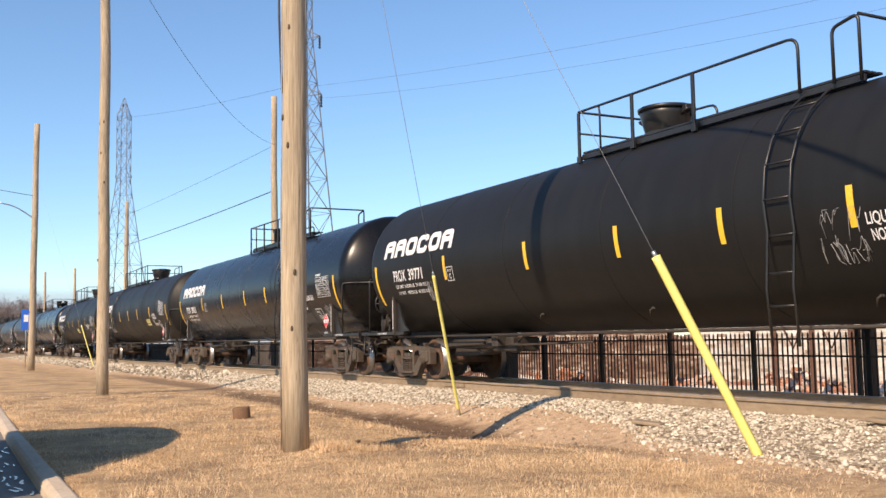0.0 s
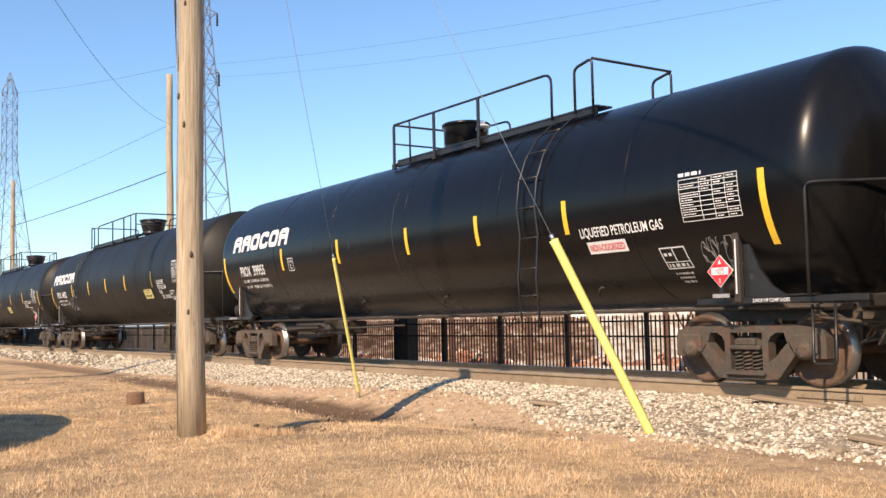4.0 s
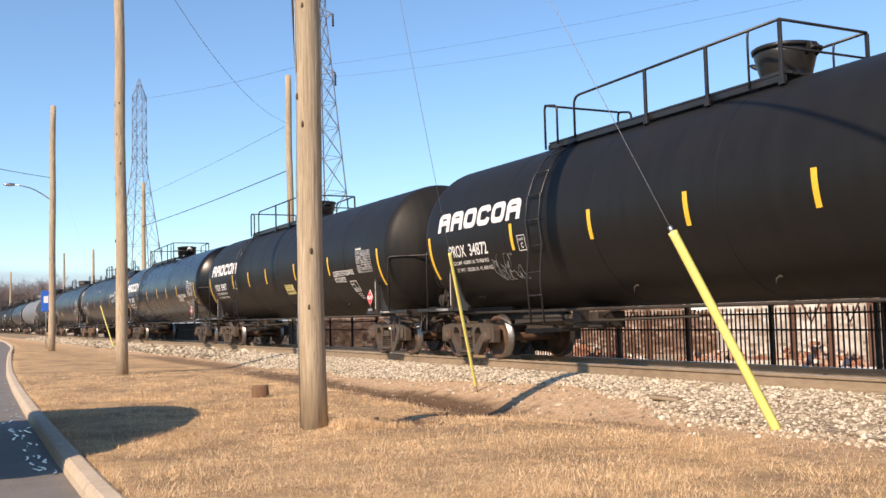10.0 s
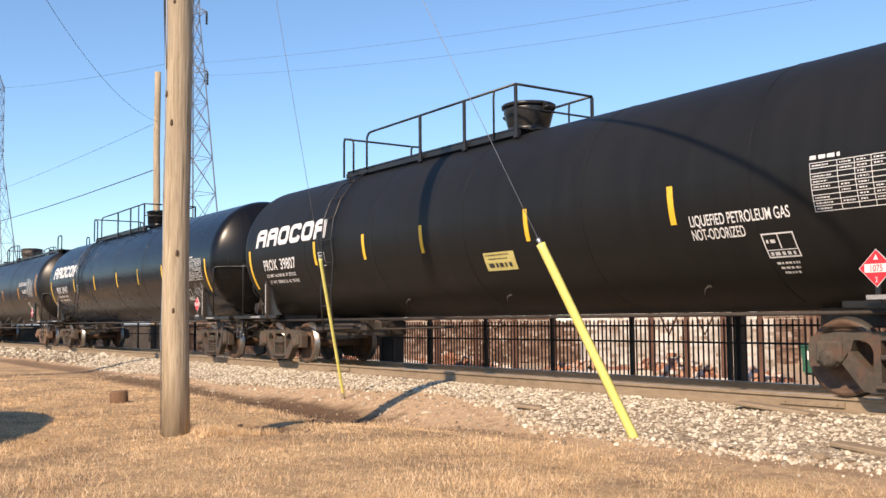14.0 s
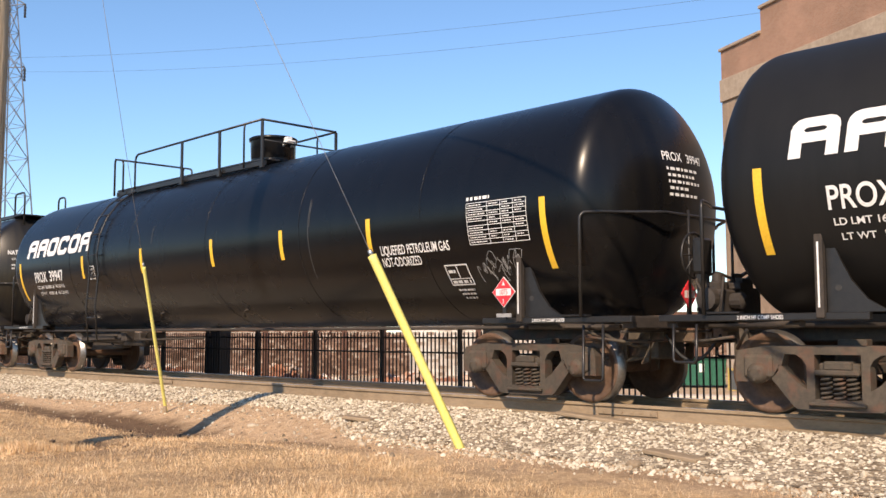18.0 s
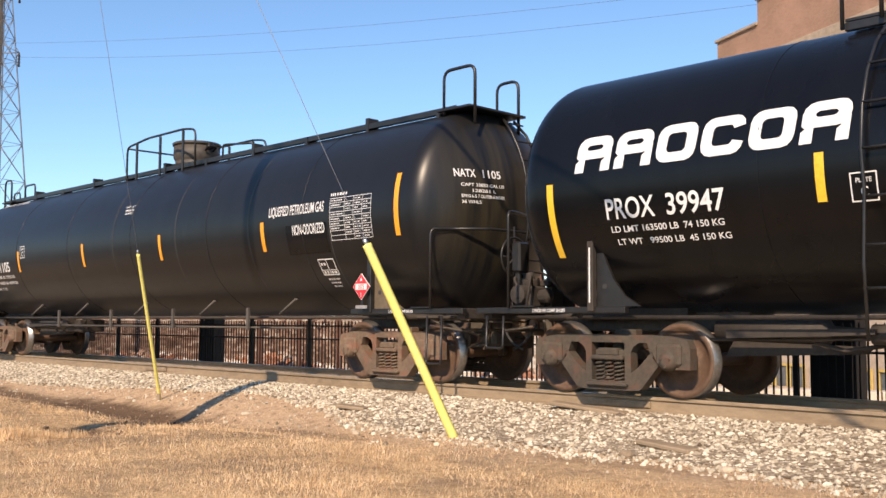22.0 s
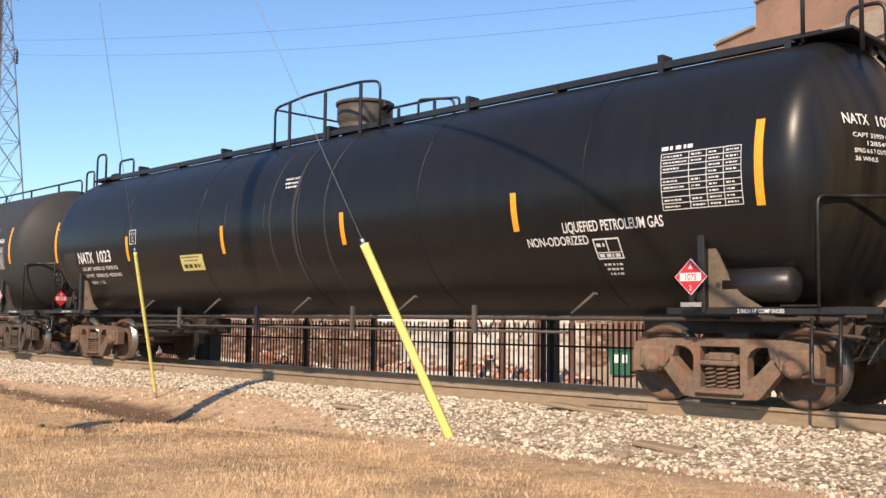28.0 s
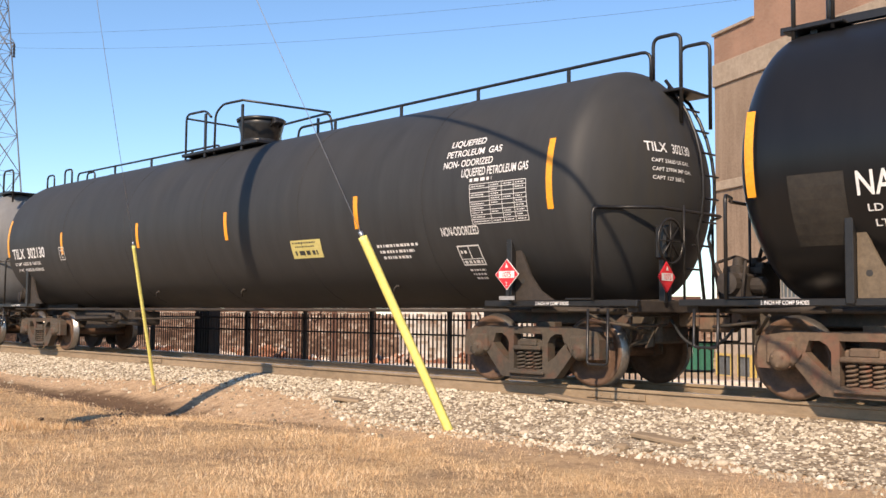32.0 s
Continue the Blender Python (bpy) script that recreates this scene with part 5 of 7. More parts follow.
def make_truck(car, x, mat, label):
    """A two-axle bogie: bolster, two cast side frames with springs, two wheelsets, bearing caps, brake gear."""
    bm = bmesh.new()
    box(bm, -0.22, 0.22, -1.05, 1.05, 0.45, 0.58, 0.02)
    box(bm, -0.20, 0.20, -0.72, 0.72, 0.56, 0.76, 0.03)
    lathe(bm, [(0.76, 0.22), (0.86, 0.2)], "z", (0, 0, 0), 16)
    for s in (-1, 1):
        box(bm, -0.16, 0.16, s * 0.62 - 0.08, s * 0.62 + 0.08, 0.74, 0.83, 0.01)
    tr = part("truck", bm, mat, car, label)
    tr.location = (x, 0, 0)
    for s in (-1, 1):
        bm = bmesh.new()
        for poly in SIDE:
            slab(bm, poly, s * 1.0 - 0.075, s * 1.0 + 0.075)
        for q in (-0.889, 0.889):
            box(bm, q - 0.17, q + 0.17, s * 1.0 - 0.12, s * 1.0 + 0.12, 0.40, 0.66, 0.03)
        box(bm, -0.30, 0.30, s * 1.0 - 0.13, s * 1.0 + 0.13, 0.13, 0.17, 0.01)
        box(bm, -0.24, 0.24, s * 1.0 - 0.12, s * 1.0 + 0.12, 0.45, 0.51, 0.015)
        box(bm, -0.15, 0.15, s * 1.0 - 0.10, s * 1.0 + 0.10, 0.50, 0.60, 0.02)
        bmesh.ops.recalc_face_normals(bm, faces=bm.faces[:])
        part("side_frame", bm, mat, tr)
        for q in (-0.14, 0.0, 0.14):
            bm = bmesh.new()
            pts = [(q + 0.058 * math.cos(a), s * 1.03 + 0.058 * math.sin(a), 0.18 + 0.27 * a / (2 * math.pi * 5.5)) for a in (2 * math.pi * i / 8 for i in range(45))]
            tube(bm, pts, 0.016, 4)
            part("spring", bm, mat, tr)
        for q in (-0.889, 0.889):
            bm = bmesh.new()
            e = s * 1.0
            lathe(bm, [(e + s * 0.02, 0.115), (e + s * 0.13, 0.115), (e + s * 0.145, 0.095), (e + s * 0.165, 0.09), (e + s * 0.17, 0.04)], "y", (q, 0, 0.457), 16)
            for k in range(3):
                a = 2 * math.pi * k / 3 + 0.5
                lathe(bm, [(e + s * 0.16, 0.016), (e + s * 0.18, 0.016)], "y", (q + 0.065 * math.cos(a), 0, 0.457 + 0.065 * math.sin(a)), 6)
            part("bearing_cap", bm, mat, tr)
    bm = bmesh.new()
    for q in (-0.40, 0.40):
        box(bm, q - 0.05, q + 0.05, -0.75, 0.75, 0.30, 0.38, 0.01)
    tube(bm, [(-0.75, 0.12, 0.62), (0.75, 0.12, 0.36)], 0.025)
    part("brake_beam", bm, M["frame"], tr)
    return tr


WHEEL = None


def wheelset(tr, x):
    """An axle with two flanged wheels; it turns about its own origin."""
    global WHEEL
    if WHEEL is None:
        bm = bmesh.new()
        lathe(bm, [(-0.95, 0.075), (-0.6, 0.085), (0.6, 0.085), (0.95, 0.075)], "y", (0, 0, 0), 12)
        for s in (-1, 1):
            y = s * 0.755
            rings = [(y + s * 0.07, 0.16), (y + s * 0.075, 0.19), (y + s * 0.02, 0.24), (y + s * 0.01, 0.36), (y + s * 0.068, 0.39), (y + s * 0.07, 0.452), (y - s * 0.03, 0.459), (y - s * 0.045, 0.484), (y - s * 0.07, 0.48), (y - s * 0.07, 0.39), (y - s * 0.02, 0.36), (y - s * 0.02, 0.2), (y - s * 0.08, 0.16)]
            rr = lathe(bm, rings, "y", (0, 0, 0), 36)
            for f in bm.faces:
                c = f.calc_center_median()
                if abs(c.y) > 0.66 and c.x ** 2 + c.z ** 2 > 0.447 ** 2:
                    f.material_index = 1
        for k in range(3):
            a = 2.1 * k
            box(bm, 0.13 * math.cos(a) - 0.02, 0.13 * math.cos(a) + 0.02, -0.84, -0.826, 0.13 * math.sin(a) - 0.02, 0.13 * math.sin(a) + 0.02)
        WHEEL = part("wheelset", bm, (M["wheel"], M["tread"]), tr)
        w = WHEEL
    else:
        w = new("wheelset", WHEEL.data)
        w.parent = tr
    w.matrix_basis = pose(x, 0, 0.457)
    return w


WHEELS = []


def pipe(car, name, pts, r, mat=None, seg=6, corner=0.08, label=""):
    bm = bmesh.new()
    tube(bm, rounded(pts, corner) if corner else pts, r, seg)
    return part(name, bm, mat or M["black"], car, label)


def underframe(car, s, plate, post, top, bright=False):
    """Draft sill, saddle, side sill, steps, handrails and coupler at the end s of a car."""
    bm = bmesh.new()
    box(bm, min(s * 6.3, s * 9.55), max(s * 6.3, s * 9.55), -0.30, 0.30, 0.80, 1.13, 0.02)
    part("draft_sill", bm, M["truck"], car)
    bm = bmesh.new()
    slab(bm, [(s * 7.05, 0.98), (s * 8.75, 0.98), (s * 8.75, 1.10), (s * 8.15, 1.50), (s * 8.0, 1.95), (s * 7.8, 1.95), (s * 7.55, 1.45), (s * 7.05, 1.12)], -0.5, 0.5)
    bmesh.ops.recalc_face_normals(bm, faces=bm.faces[:])
    part("saddle", bm, M["frame"], car)
    for y in (-1, 1):
        bm = bmesh.new()
        box(bm, min(s * 7.35, s * 9.8), max(s * 7.35, s * 9.8), y * 1.36 - 0.05, y * 1.36 + 0.05, 1.03, 1.11, 0.01)
        part("side_sill", bm, M["black"], car)
        c, d = s * post, -y
        bm = bmesh.new()
        slab(bm, [(c + d * u, v) for u, v in ((0.05, 1.112), (0.68, 1.112), (0.46, 1.24), (0.30, 1.44), (0.19, 1.66), (0.12, 1.84), (0.05, 1.84))], y * 1.34 - 0.02, y * 1.34 + 0.02)
        bmesh.ops.recalc_face_normals(bm, faces=bm.faces[:])
        gs = part("gusset", bm, plate, car)
        # solid dark disc that stands for the shade inside a lightening hole
        bm = bmesh.new()
        lathe(bm, [(-0.024, 0.035), (0.024, 0.035)], "y", (c + d * 0.17, y * 1.34, 1.36), 12)
        part("hole_shade_disc", bm, M["rubber"], gs)
        bm = bmesh.new()
        box(bm, c - 0.045, c + 0.045, y * 1.40 - 0.045, y * 1.40 + 0.045, 1.05, 1.93, 0.01)
        jp = part("jacking_post", bm, M["frame"] if bright else M["black"], car)
        if bright and y < 0:
            bm = bmesh.new()
            box(bm, c - 0.010, c + 0.010, -1.450, -1.447, 1.16, 1.84)
            part("reflective_strip", bm, M["white"], jp, "white reflective strip")
        # sill step
        low, a, b = (0.32, 9.08, 9.38) if s * y < 0 else (0.57, 9.30, 9.60)
        pipe(car, "sill_step", [(s * a, y * 1.4, 1.0), (s * a, y * 1.42, low), (s * b, y * 1.42, low), (s * b, y * 1.4, 1.0)], 0.018, corner=0.05)
    tv, tf, w = letters("2 INCH HF COMP SHOES")
    raw("sill_stencil", [(s * 8.52 - 0.27 + a * 0.54 / w, -1.416, 1.048 + b * 0.042) for a, b in tv], tf, M["white"], car, "stuff")
    # open end: a cross beam, a narrow tread and two diagonal braces
    bm = bmesh.new()
    box(bm, min(s * 9.60, s * 9.75), max(s * 9.60, s * 9.75), -1.31, 1.31, 0.96, 1.105, 0.01)
    part("end_beam", bm, M["frame"], car)
    bm = bmesh.new()
    for k in range(4):
        q = 9.30 + k * 0.075
        box(bm, min(s * q, s * (q + 0.05)), max(s * q, s * (q + 0.05)), -1.30, 1.30, 1.085, 1.115)
    part("end_platform", bm, M["frame"], car)
    for y in (-1, 1):
        bm = bmesh.new()
        tube(bm, [(s * 8.1, y * 1.30, 1.00), (s * 9.55, y * 0.34, 0.96)], 0.045, 6)
        part("diagonal_brace", bm, M["frame"], car)
        bm = bmesh.new()
        box(bm, min(s * 8.75, s * 9.15), max(s * 8.75, s * 9.15), y * 1.38 - 0.06, y * 1.38 + 0.06, 1.112, 1.135, 0.006)
        part("tread_plate", bm, M["black"], car)
    # handrail hoop by the head
    tip = HALF + HEAD + 0.07 + s * SHIFT
    def clear(x):
        """Half width at which the rail stands clear of the head, x metres out from the car's middle."""
        r = next((k * 0.01 for k in range(161, 0, -1) if dome(k * 0.01) >= x - HALF - s * SHIFT), 0.6)
        return max(0.0, math.sqrt(max(0.0, r * r - (CZ - top) ** 2))) + 0.06
    side = max(1.44, clear(9.18))
    half = [(9.18, side, 1.10), (9.18, side, top)] + [(x, min(side, max(clear(x), 1.0)), top + 0.01) for x in (9.34, 9.50) if x < tip - 0.1] + [(tip, 0.75, top + 0.01)]
    pipe(car, "handrail", [(s * x, -y, z) for x, y, z in half] + [(s * x, y, z) for x, y, z in reversed(half)], 0.022, corner=0.09)
    pipe(car, "end_post", [(s * (tip + 0.02), -0.23, top + 0.08), (s * (tip + 0.02), -0.23, 1.12)], 0.018, corner=0)
    bm = bmesh.new()
    box(bm, min(s * 9.55, s * 9.95), max(s * 9.55, s * 9.95), -0.09, 0.09, 0.78, 0.98, 0.02)
    box(bm, min(s * 9.86, s * 10.09), max(s * 9.86, s * 10.09), -0.16, 0.16, 0.72, 1.02, 0.04)
    part("coupler", bm, M["rust"], car)
    pipe(car, "air_hose", [(s * 9.6, -0.35, 0.88), (s * 9.80, -0.38, 0.62), (s * 10.02, -0.36, 0.52)], 0.019, M["rubber"], corner=0.15)
    bm = bmesh.new()
    for u, y, a, b in ((9.10, -0.62, 0.42, 1.02), (9.28, -0.36, 0.50, 0.98), (8.98, 0.30, 0.38, 1.0), (9.36, 0.55, 0.5, 1.0)):
        slab(bm, [(s * (u - 0.05), a), (s * (u + 0.07), a + 0.03), (s * (u + 0.10), b), (s * u, b)], y - 0.02, y + 0.02)
    tube(bm, [(s * 8.75, -0.95, 0.62), (s * 9.15, -0.62, 0.55), (s * 9.5, 0.2, 0.66)], 0.028, 6)
    tube(bm, [(s * 8.85, -1.1, 0.93), (s * 9.3, -0.5, 0.72), (s * 9.4, 0.9, 0.74)], 0.022, 6)
    tube(bm, [(s * 8.95, -1.2, 0.86), (s * 9.5, -1.15, 0.80), (s * 9.52, 1.0, 0.80)], 0.02, 6)
    box(bm, min(s * 8.9, s * 9.45), max(s * 8.9, s * 9.45), -0.34, 0.34, 0.56, 0.80, 0.03)
    bmesh.ops.recalc_face_normals(bm, faces=bm.faces[:])
    part("brake_rigging", bm, M["truck"], car, "grimy brake levers and rods")
    pipe(car, "uncoupling_lever", [(s * 9.62, -1.38, 0.92), (s * 9.65, -0.5, 0.92), (s * 9.8, -0.2, 1.0)], 0.014, M["frame"], corner=0.05)


def end_gear(car):
    """The brake valve, its pipes, levers and chain on the deck at the car's trailing end."""
    bm = bmesh.new()
    for k in range(6):
        box(bm, -9.60 + k * 0.06, -9.575 + k * 0.06, -0.90, -0.86, 1.16 + 0.09 * (k % 3), 1.20 + 0.09 * (k % 3), 0.004)
    box(bm, -9.70, -9.20, -0.58, -0.50, 1.42, 1.50, 0.01)
    box(bm, -9.34, -9.24, -0.46, -0.18, 1.12, 1.56, 0.012)
    box(bm, -9.52, -9.40, 0.02, 0.30, 1.12, 1.46, 0.012)
    box(bm, -9.62, -9.28, -0.86, -0.52, 1.12, 1.42, 0.03)
    lathe(bm, [(-0.98, 0.05), (-0.96, 0.13), (-0.84, 0.14), (-0.82, 0.07)], "y", (-9.44, 0, 1.30), 14, smooth=False)
    lathe(bm, [(1.42, 0.12), (1.50, 0.13), (1.52, 0.07), (1.60, 0.06), (1.62, 0.02)], "z", (-9.44, -0.68, 0), 14, smooth=False)
    lathe(bm, [(-9.26, 0.09), (-9.12, 0.10), (-9.08, 0.04)], "x", (0, -0.66, 1.28), 12, smooth=False)
    bg = part("brake_valve", bm, M["frame"], car, "grimy cast brake valve with flanges")
    for pts, r in (([(-9.44, -0.52, 1.36), (-9.44, -0.25, 1.40), (-9.35, -0.05, 1.60), (-9.35, 0.15, 1.60)], 0.028), ([(-9.6, -0.75, 1.38), (-9.72, -0.72, 1.55), (-9.72, -0.2, 1.66), (-9.6, 0.1, 1.55)], 0.02), ([(-9.3, -0.80, 1.42), (-9.2, -0.95, 1.58), (-9.2, -1.05, 1.13)], 0.018), ([(-9.62, -0.5, 1.2), (-9.7, -0.1, 1.2), (-9.68, 0.25, 1.12)], 0.03)):
        bm = bmesh.new()
        tube(bm, rounded(pts, 0.08), r, 6)
        part("valve_pipe", bm, M["frame"], bg)
    bm = bmesh.new()
    box(bm, -9.66, -9.42, -0.20, 0.10, 1.12, 1.34, 0.02)
    box(bm, -9.58, -9.50, -0.12, 0.02, 1.34, 1.64, 0.01)
    tube(bm, [(-9.54, -0.28, 1.50), (-9.54, 0.20, 1.66)], 0.025, 6)
    part("lever_stand", bm, M["frame"], car)
    bm = bmesh.new()
    for k in range(9):
        tube(bm, [(-9.70, -0.42, 1.13 + k * 0.045), (-9.70 + 0.012 * (k % 2), -0.42, 1.165 + k * 0.045)], 0.012 + 0.004 * (k % 2), 5)
    part("brake_chain", bm, M["chain"], car)


def rigging(car, kind, last):
    """Pipes, rods, brake cylinder and stub braces under the tank."""
    pipe(car, "train_line", [(-9.4, -1.05, 0.98), (9.4, -1.05, 0.98)], 0.028, M["frame"], corner=0)
    pipe(car, "brake_rod", [(-6.6, -0.75, 0.72), (-1.0, -0.75, 0.82)], 0.022, M["frame"], corner=0)
    if kind == "n":
        pipe(car, "lower_line", [(-5.2, -1.00, 0.80), (5.6, -1.00, 0.80)], 0.020, M["stub"], corner=0)
        for x in (-4.1, -1.4, 1.3, 4.0):
            bm = bmesh.new()
            box(bm, x - 0.035, x + 0.035, -1.10, -1.06, 0.76, 1.16)
            part("line_hanger", bm, M["stub"], car)
        for x in (-5.44, -2.9, -0.06, 2.6, last):
            bm = bmesh.new()
            p = on_tank(x, skin_v(1.31), 0.0)
            tube(bm, [p, (x - 0.26, -1.08, 1.04)], 0.022, 6)
            box(bm, x - 0.04, x + 0.05, p[1] - 0.02, p[1] + 0.05, 1.28, 1.37, 0.01)
            part("pipe_hanger", bm, M["stub"], car)
    else:
        for x in (-2.21, 0.92, 5.14):
            bm = bmesh.new()
            p = on_tank(x, skin_v(1.36), 0.0)
            tube(bm, [p, (x - 0.04, p[1] - 0.03, 1.32), (x - 0.09, p[1] + 0.02, 1.22)], 0.016, 6)
            box(bm, x - 0.03, x + 0.04, p[1] - 0.015, p[1] + 0.05, 1.33, 1.41, 0.01)
            part("pipe_hanger", bm, M["frame"], car)
    bm = bmesh.new()
    lathe(bm, [(-6.72, 0.05), (-6.70, 0.17), (-5.36, 0.17), (-5.30, 0.07), (-4.7, 0.03)], "x", (0, -0.30, 0.82), 16)
    part("brake_cylinder", bm, M["frame"], car)
    bm = bmesh.new()
    slab(bm, [(-6.5, 0.52), (-4.9, 0.58), (-4.8, 0.66), (-6.4, 0.70)], -0.55, -0.35)
    slab(bm, [(-6.3, 0.74), (-4.6, 0.80), (-4.6, 0.86), (-6.3, 0.84)], -0.9, -0.8)
    bmesh.ops.recalc_face_normals(bm, faces=bm.faces[:])
    part("brake_lever", bm, M["frame"], car)
    bm = bmesh.new()
    box(bm, -4.5, -3.7, -0.75, -0.1, 0.64, 0.94, 0.03)
    lathe(bm, [(-4.7, 0.05), (-4.68, 0.11), (-4.4, 0.11), (-4.38, 0.05)], "x", (0, -0.72, 0.80), 12)
    lathe(bm, [(-3.86, 0.06), (-3.84, 0.10), (-3.6, 0.10), (-3.55, 0.04)], "x", (0, -0.66, 0.72), 12)
    box(bm, -4.2, -3.95, -0.95, -0.72, 0.74, 0.98, 0.02)
    tube(bm, [(-3.7, -0.6, 0.84), (-3.2, -0.8, 0.95), (-2.6, -0.95, 0.97)], 0.022)
    tube(bm, [(-4.5, -0.5, 0.7), (-5.0, -0.7, 0.62), (-5.4, -0.6, 0.72)], 0.025)
    part("air_valve", bm, M["frame"], car)


def manway(car, x, flare, mat, drum=False):
    """The round housing over the valves: a cone or drum, a flange, a lid and two clamps."""
    bm = bmesh.new()
    z = CZ + R
    if flare:
        prof = [(z - 0.14, 0.30), (z + 0.03, 0.31), (z + 0.05, 0.42), (z + 0.09, 0.42), (z + 0.11, 0.36), (z + 0.15, 0.38), (z + 0.42, 0.45), (z + 0.54, 0.465)]
    elif drum:
        prof = [(z - 0.14, 0.36), (z + 0.03, 0.37), (z + 0.05, 0.45), (z + 0.09, 0.45), (z + 0.11, 0.42), (z + 0.14, 0.445), (z + 0.52, 0.455), (z + 0.54, 0.46)]
    else:
        prof = [(z - 0.14, 0.40), (z + 0.05, 0.41), (z + 0.07, 0.47), (z + 0.11, 0.47), (z + 0.12, 0.45), (z + 0.18, 0.47), (z + 0.24, 0.50), (z + 0.50, 0.50)]
    lathe(bm, prof, "z", (x, 0, 0), 32)
    mw = part("manway_housing", bm, mat, car)
    bm = bmesh.new()
    r = prof[-1][1]
    lathe(bm, [(z + 0.50, r + 0.02), (z + 0.55, r + 0.03), (z + 0.57, r), (z + 0.60, r * 0.6), (z + 0.61, 0.05)], "z", (x, 0, 0), 32)
    part("lid", bm, mat, mw)
    for s in (-1, 1):
        bm = bmesh.new()
        a, b = sorted((x + s * (r - 0.02), x + s * (r + 0.10)))
        box(bm, a, b, -0.07, 0.07, z + 0.40, z + 0.54, 0.015)
        tube(bm, rounded([(x + s * (r + 0.02), -0.10, z + 0.36), (x + s * (r + 0.15), -0.10, z + 0.44), (x + s * (r + 0.15), 0.10, z + 0.44), (x + s * (r + 0.02), 0.10, z + 0.36)], 0.04), 0.028, 6)
        part("hinge", bm, M["white"] if drum else M["black"], mw)


def ladder(car, x):
    for dx in (-0.22, 0.22):
        pipe(car, "ladder_rail", [on_tank(x + dx, R * a, 0.075) for a in (1.25, 1.0, 0.75, 0.5, 0.25, 0.0, -0.25)] + [(x + dx, -R - 0.08, 1.5), (x + dx, -R - 0.02, 0.75)], 0.019, corner=0.0)
    for k in range(8):
        a = 1.12 - k * 0.28
        if a > -0.35:
            p = on_tank(0, R * a, 0.075)
        else:
            p = (0, -R - 0.06, CZ - 0.95 - (k - 6) * 0.42)
        bm = bmesh.new()
        tube(bm, [(x - 0.24, p[1], p[2]), (x + 0.24, p[1], p[2])], 0.016, 5)
        part("rung", bm, M["black"], car)


def prox_top(car, s, dx=0.0):
    """Running board and guard rail on the tank's crown; s is the end at which the ladder stands."""
    z, t = CZ + R, 0.71
    def at(u):
        return s * u + dx
    near, turn, grab0, grab1 = -1.1, 3.93, 4.5, 4.92        # the rail's plain end, its bent end, the grab rail by the ladder
    lo, hi = min(at(near), at(grab1)), max(at(near), at(grab1))
    for y in (-0.78, 0.78):
        bm = bmesh.new()
        box(bm, lo, hi, y - 0.03, y + 0.03, z - 0.16, z - 0.06, 0.01)
        part("rail_base", bm, M["black"], car)
    for y in (-0.74, -0.62, -0.50):
        bm = bmesh.new()
        box(bm, lo, hi, y - 0.045, y + 0.045, z - 0.045, z - 0.015)
        part("running_board", bm, M["black"], car)
    for y in (-0.86, 0.90):
        end, posts_at = (turn, (near, 0.4, 1.87)) if y < 0 else (0.55, (near,))
        pipe(car, "guard_rail", [(at(near), y, z + t), (at(end), y, z + t - 0.03), (at(end), y, z - 0.1)], 0.024, corner=0.18)
        for u in posts_at:
            bm = bmesh.new()
            x = at(u)
            box(bm, x - 0.03, x + 0.03, y - 0.02, y + 0.02, z - 0.22, z + t - 0.02, 0.004)
            box(bm, x - 0.05, x + 0.05, y - 0.03, y + 0.03, z - 0.22, z - 0.10, 0.004)
            part("stanchion", bm, M["black"], car)
        pipe(car, "rail_stay", [(at(-0.5), y, z + t - 0.02), (at(-0.48), y, z + t - 0.12), (at(-0.48), y, z - 0.15)], 0.020, corner=0.06)
        pipe(car, "grab_rail", [(at(grab1), y, z - 0.15), (at(grab1), y, z + t), (at(grab0), y, z + t - 0.08), (at(grab0), y, z - 0.1)], 0.024, corner=0.10)
    for u in (near, grab1):
        pipe(car, "cross_rail", [(at(u), -0.86, z + t), (at(u), 0.90, z + t)], 0.022, corner=0)
    pipe(car, "cross_rail", [(at(near), -0.86, z + t * 0.45), (at(near), 0.90, z + t * 0.45)], 0.018, corner=0)
    ladder(car, at(4.2))


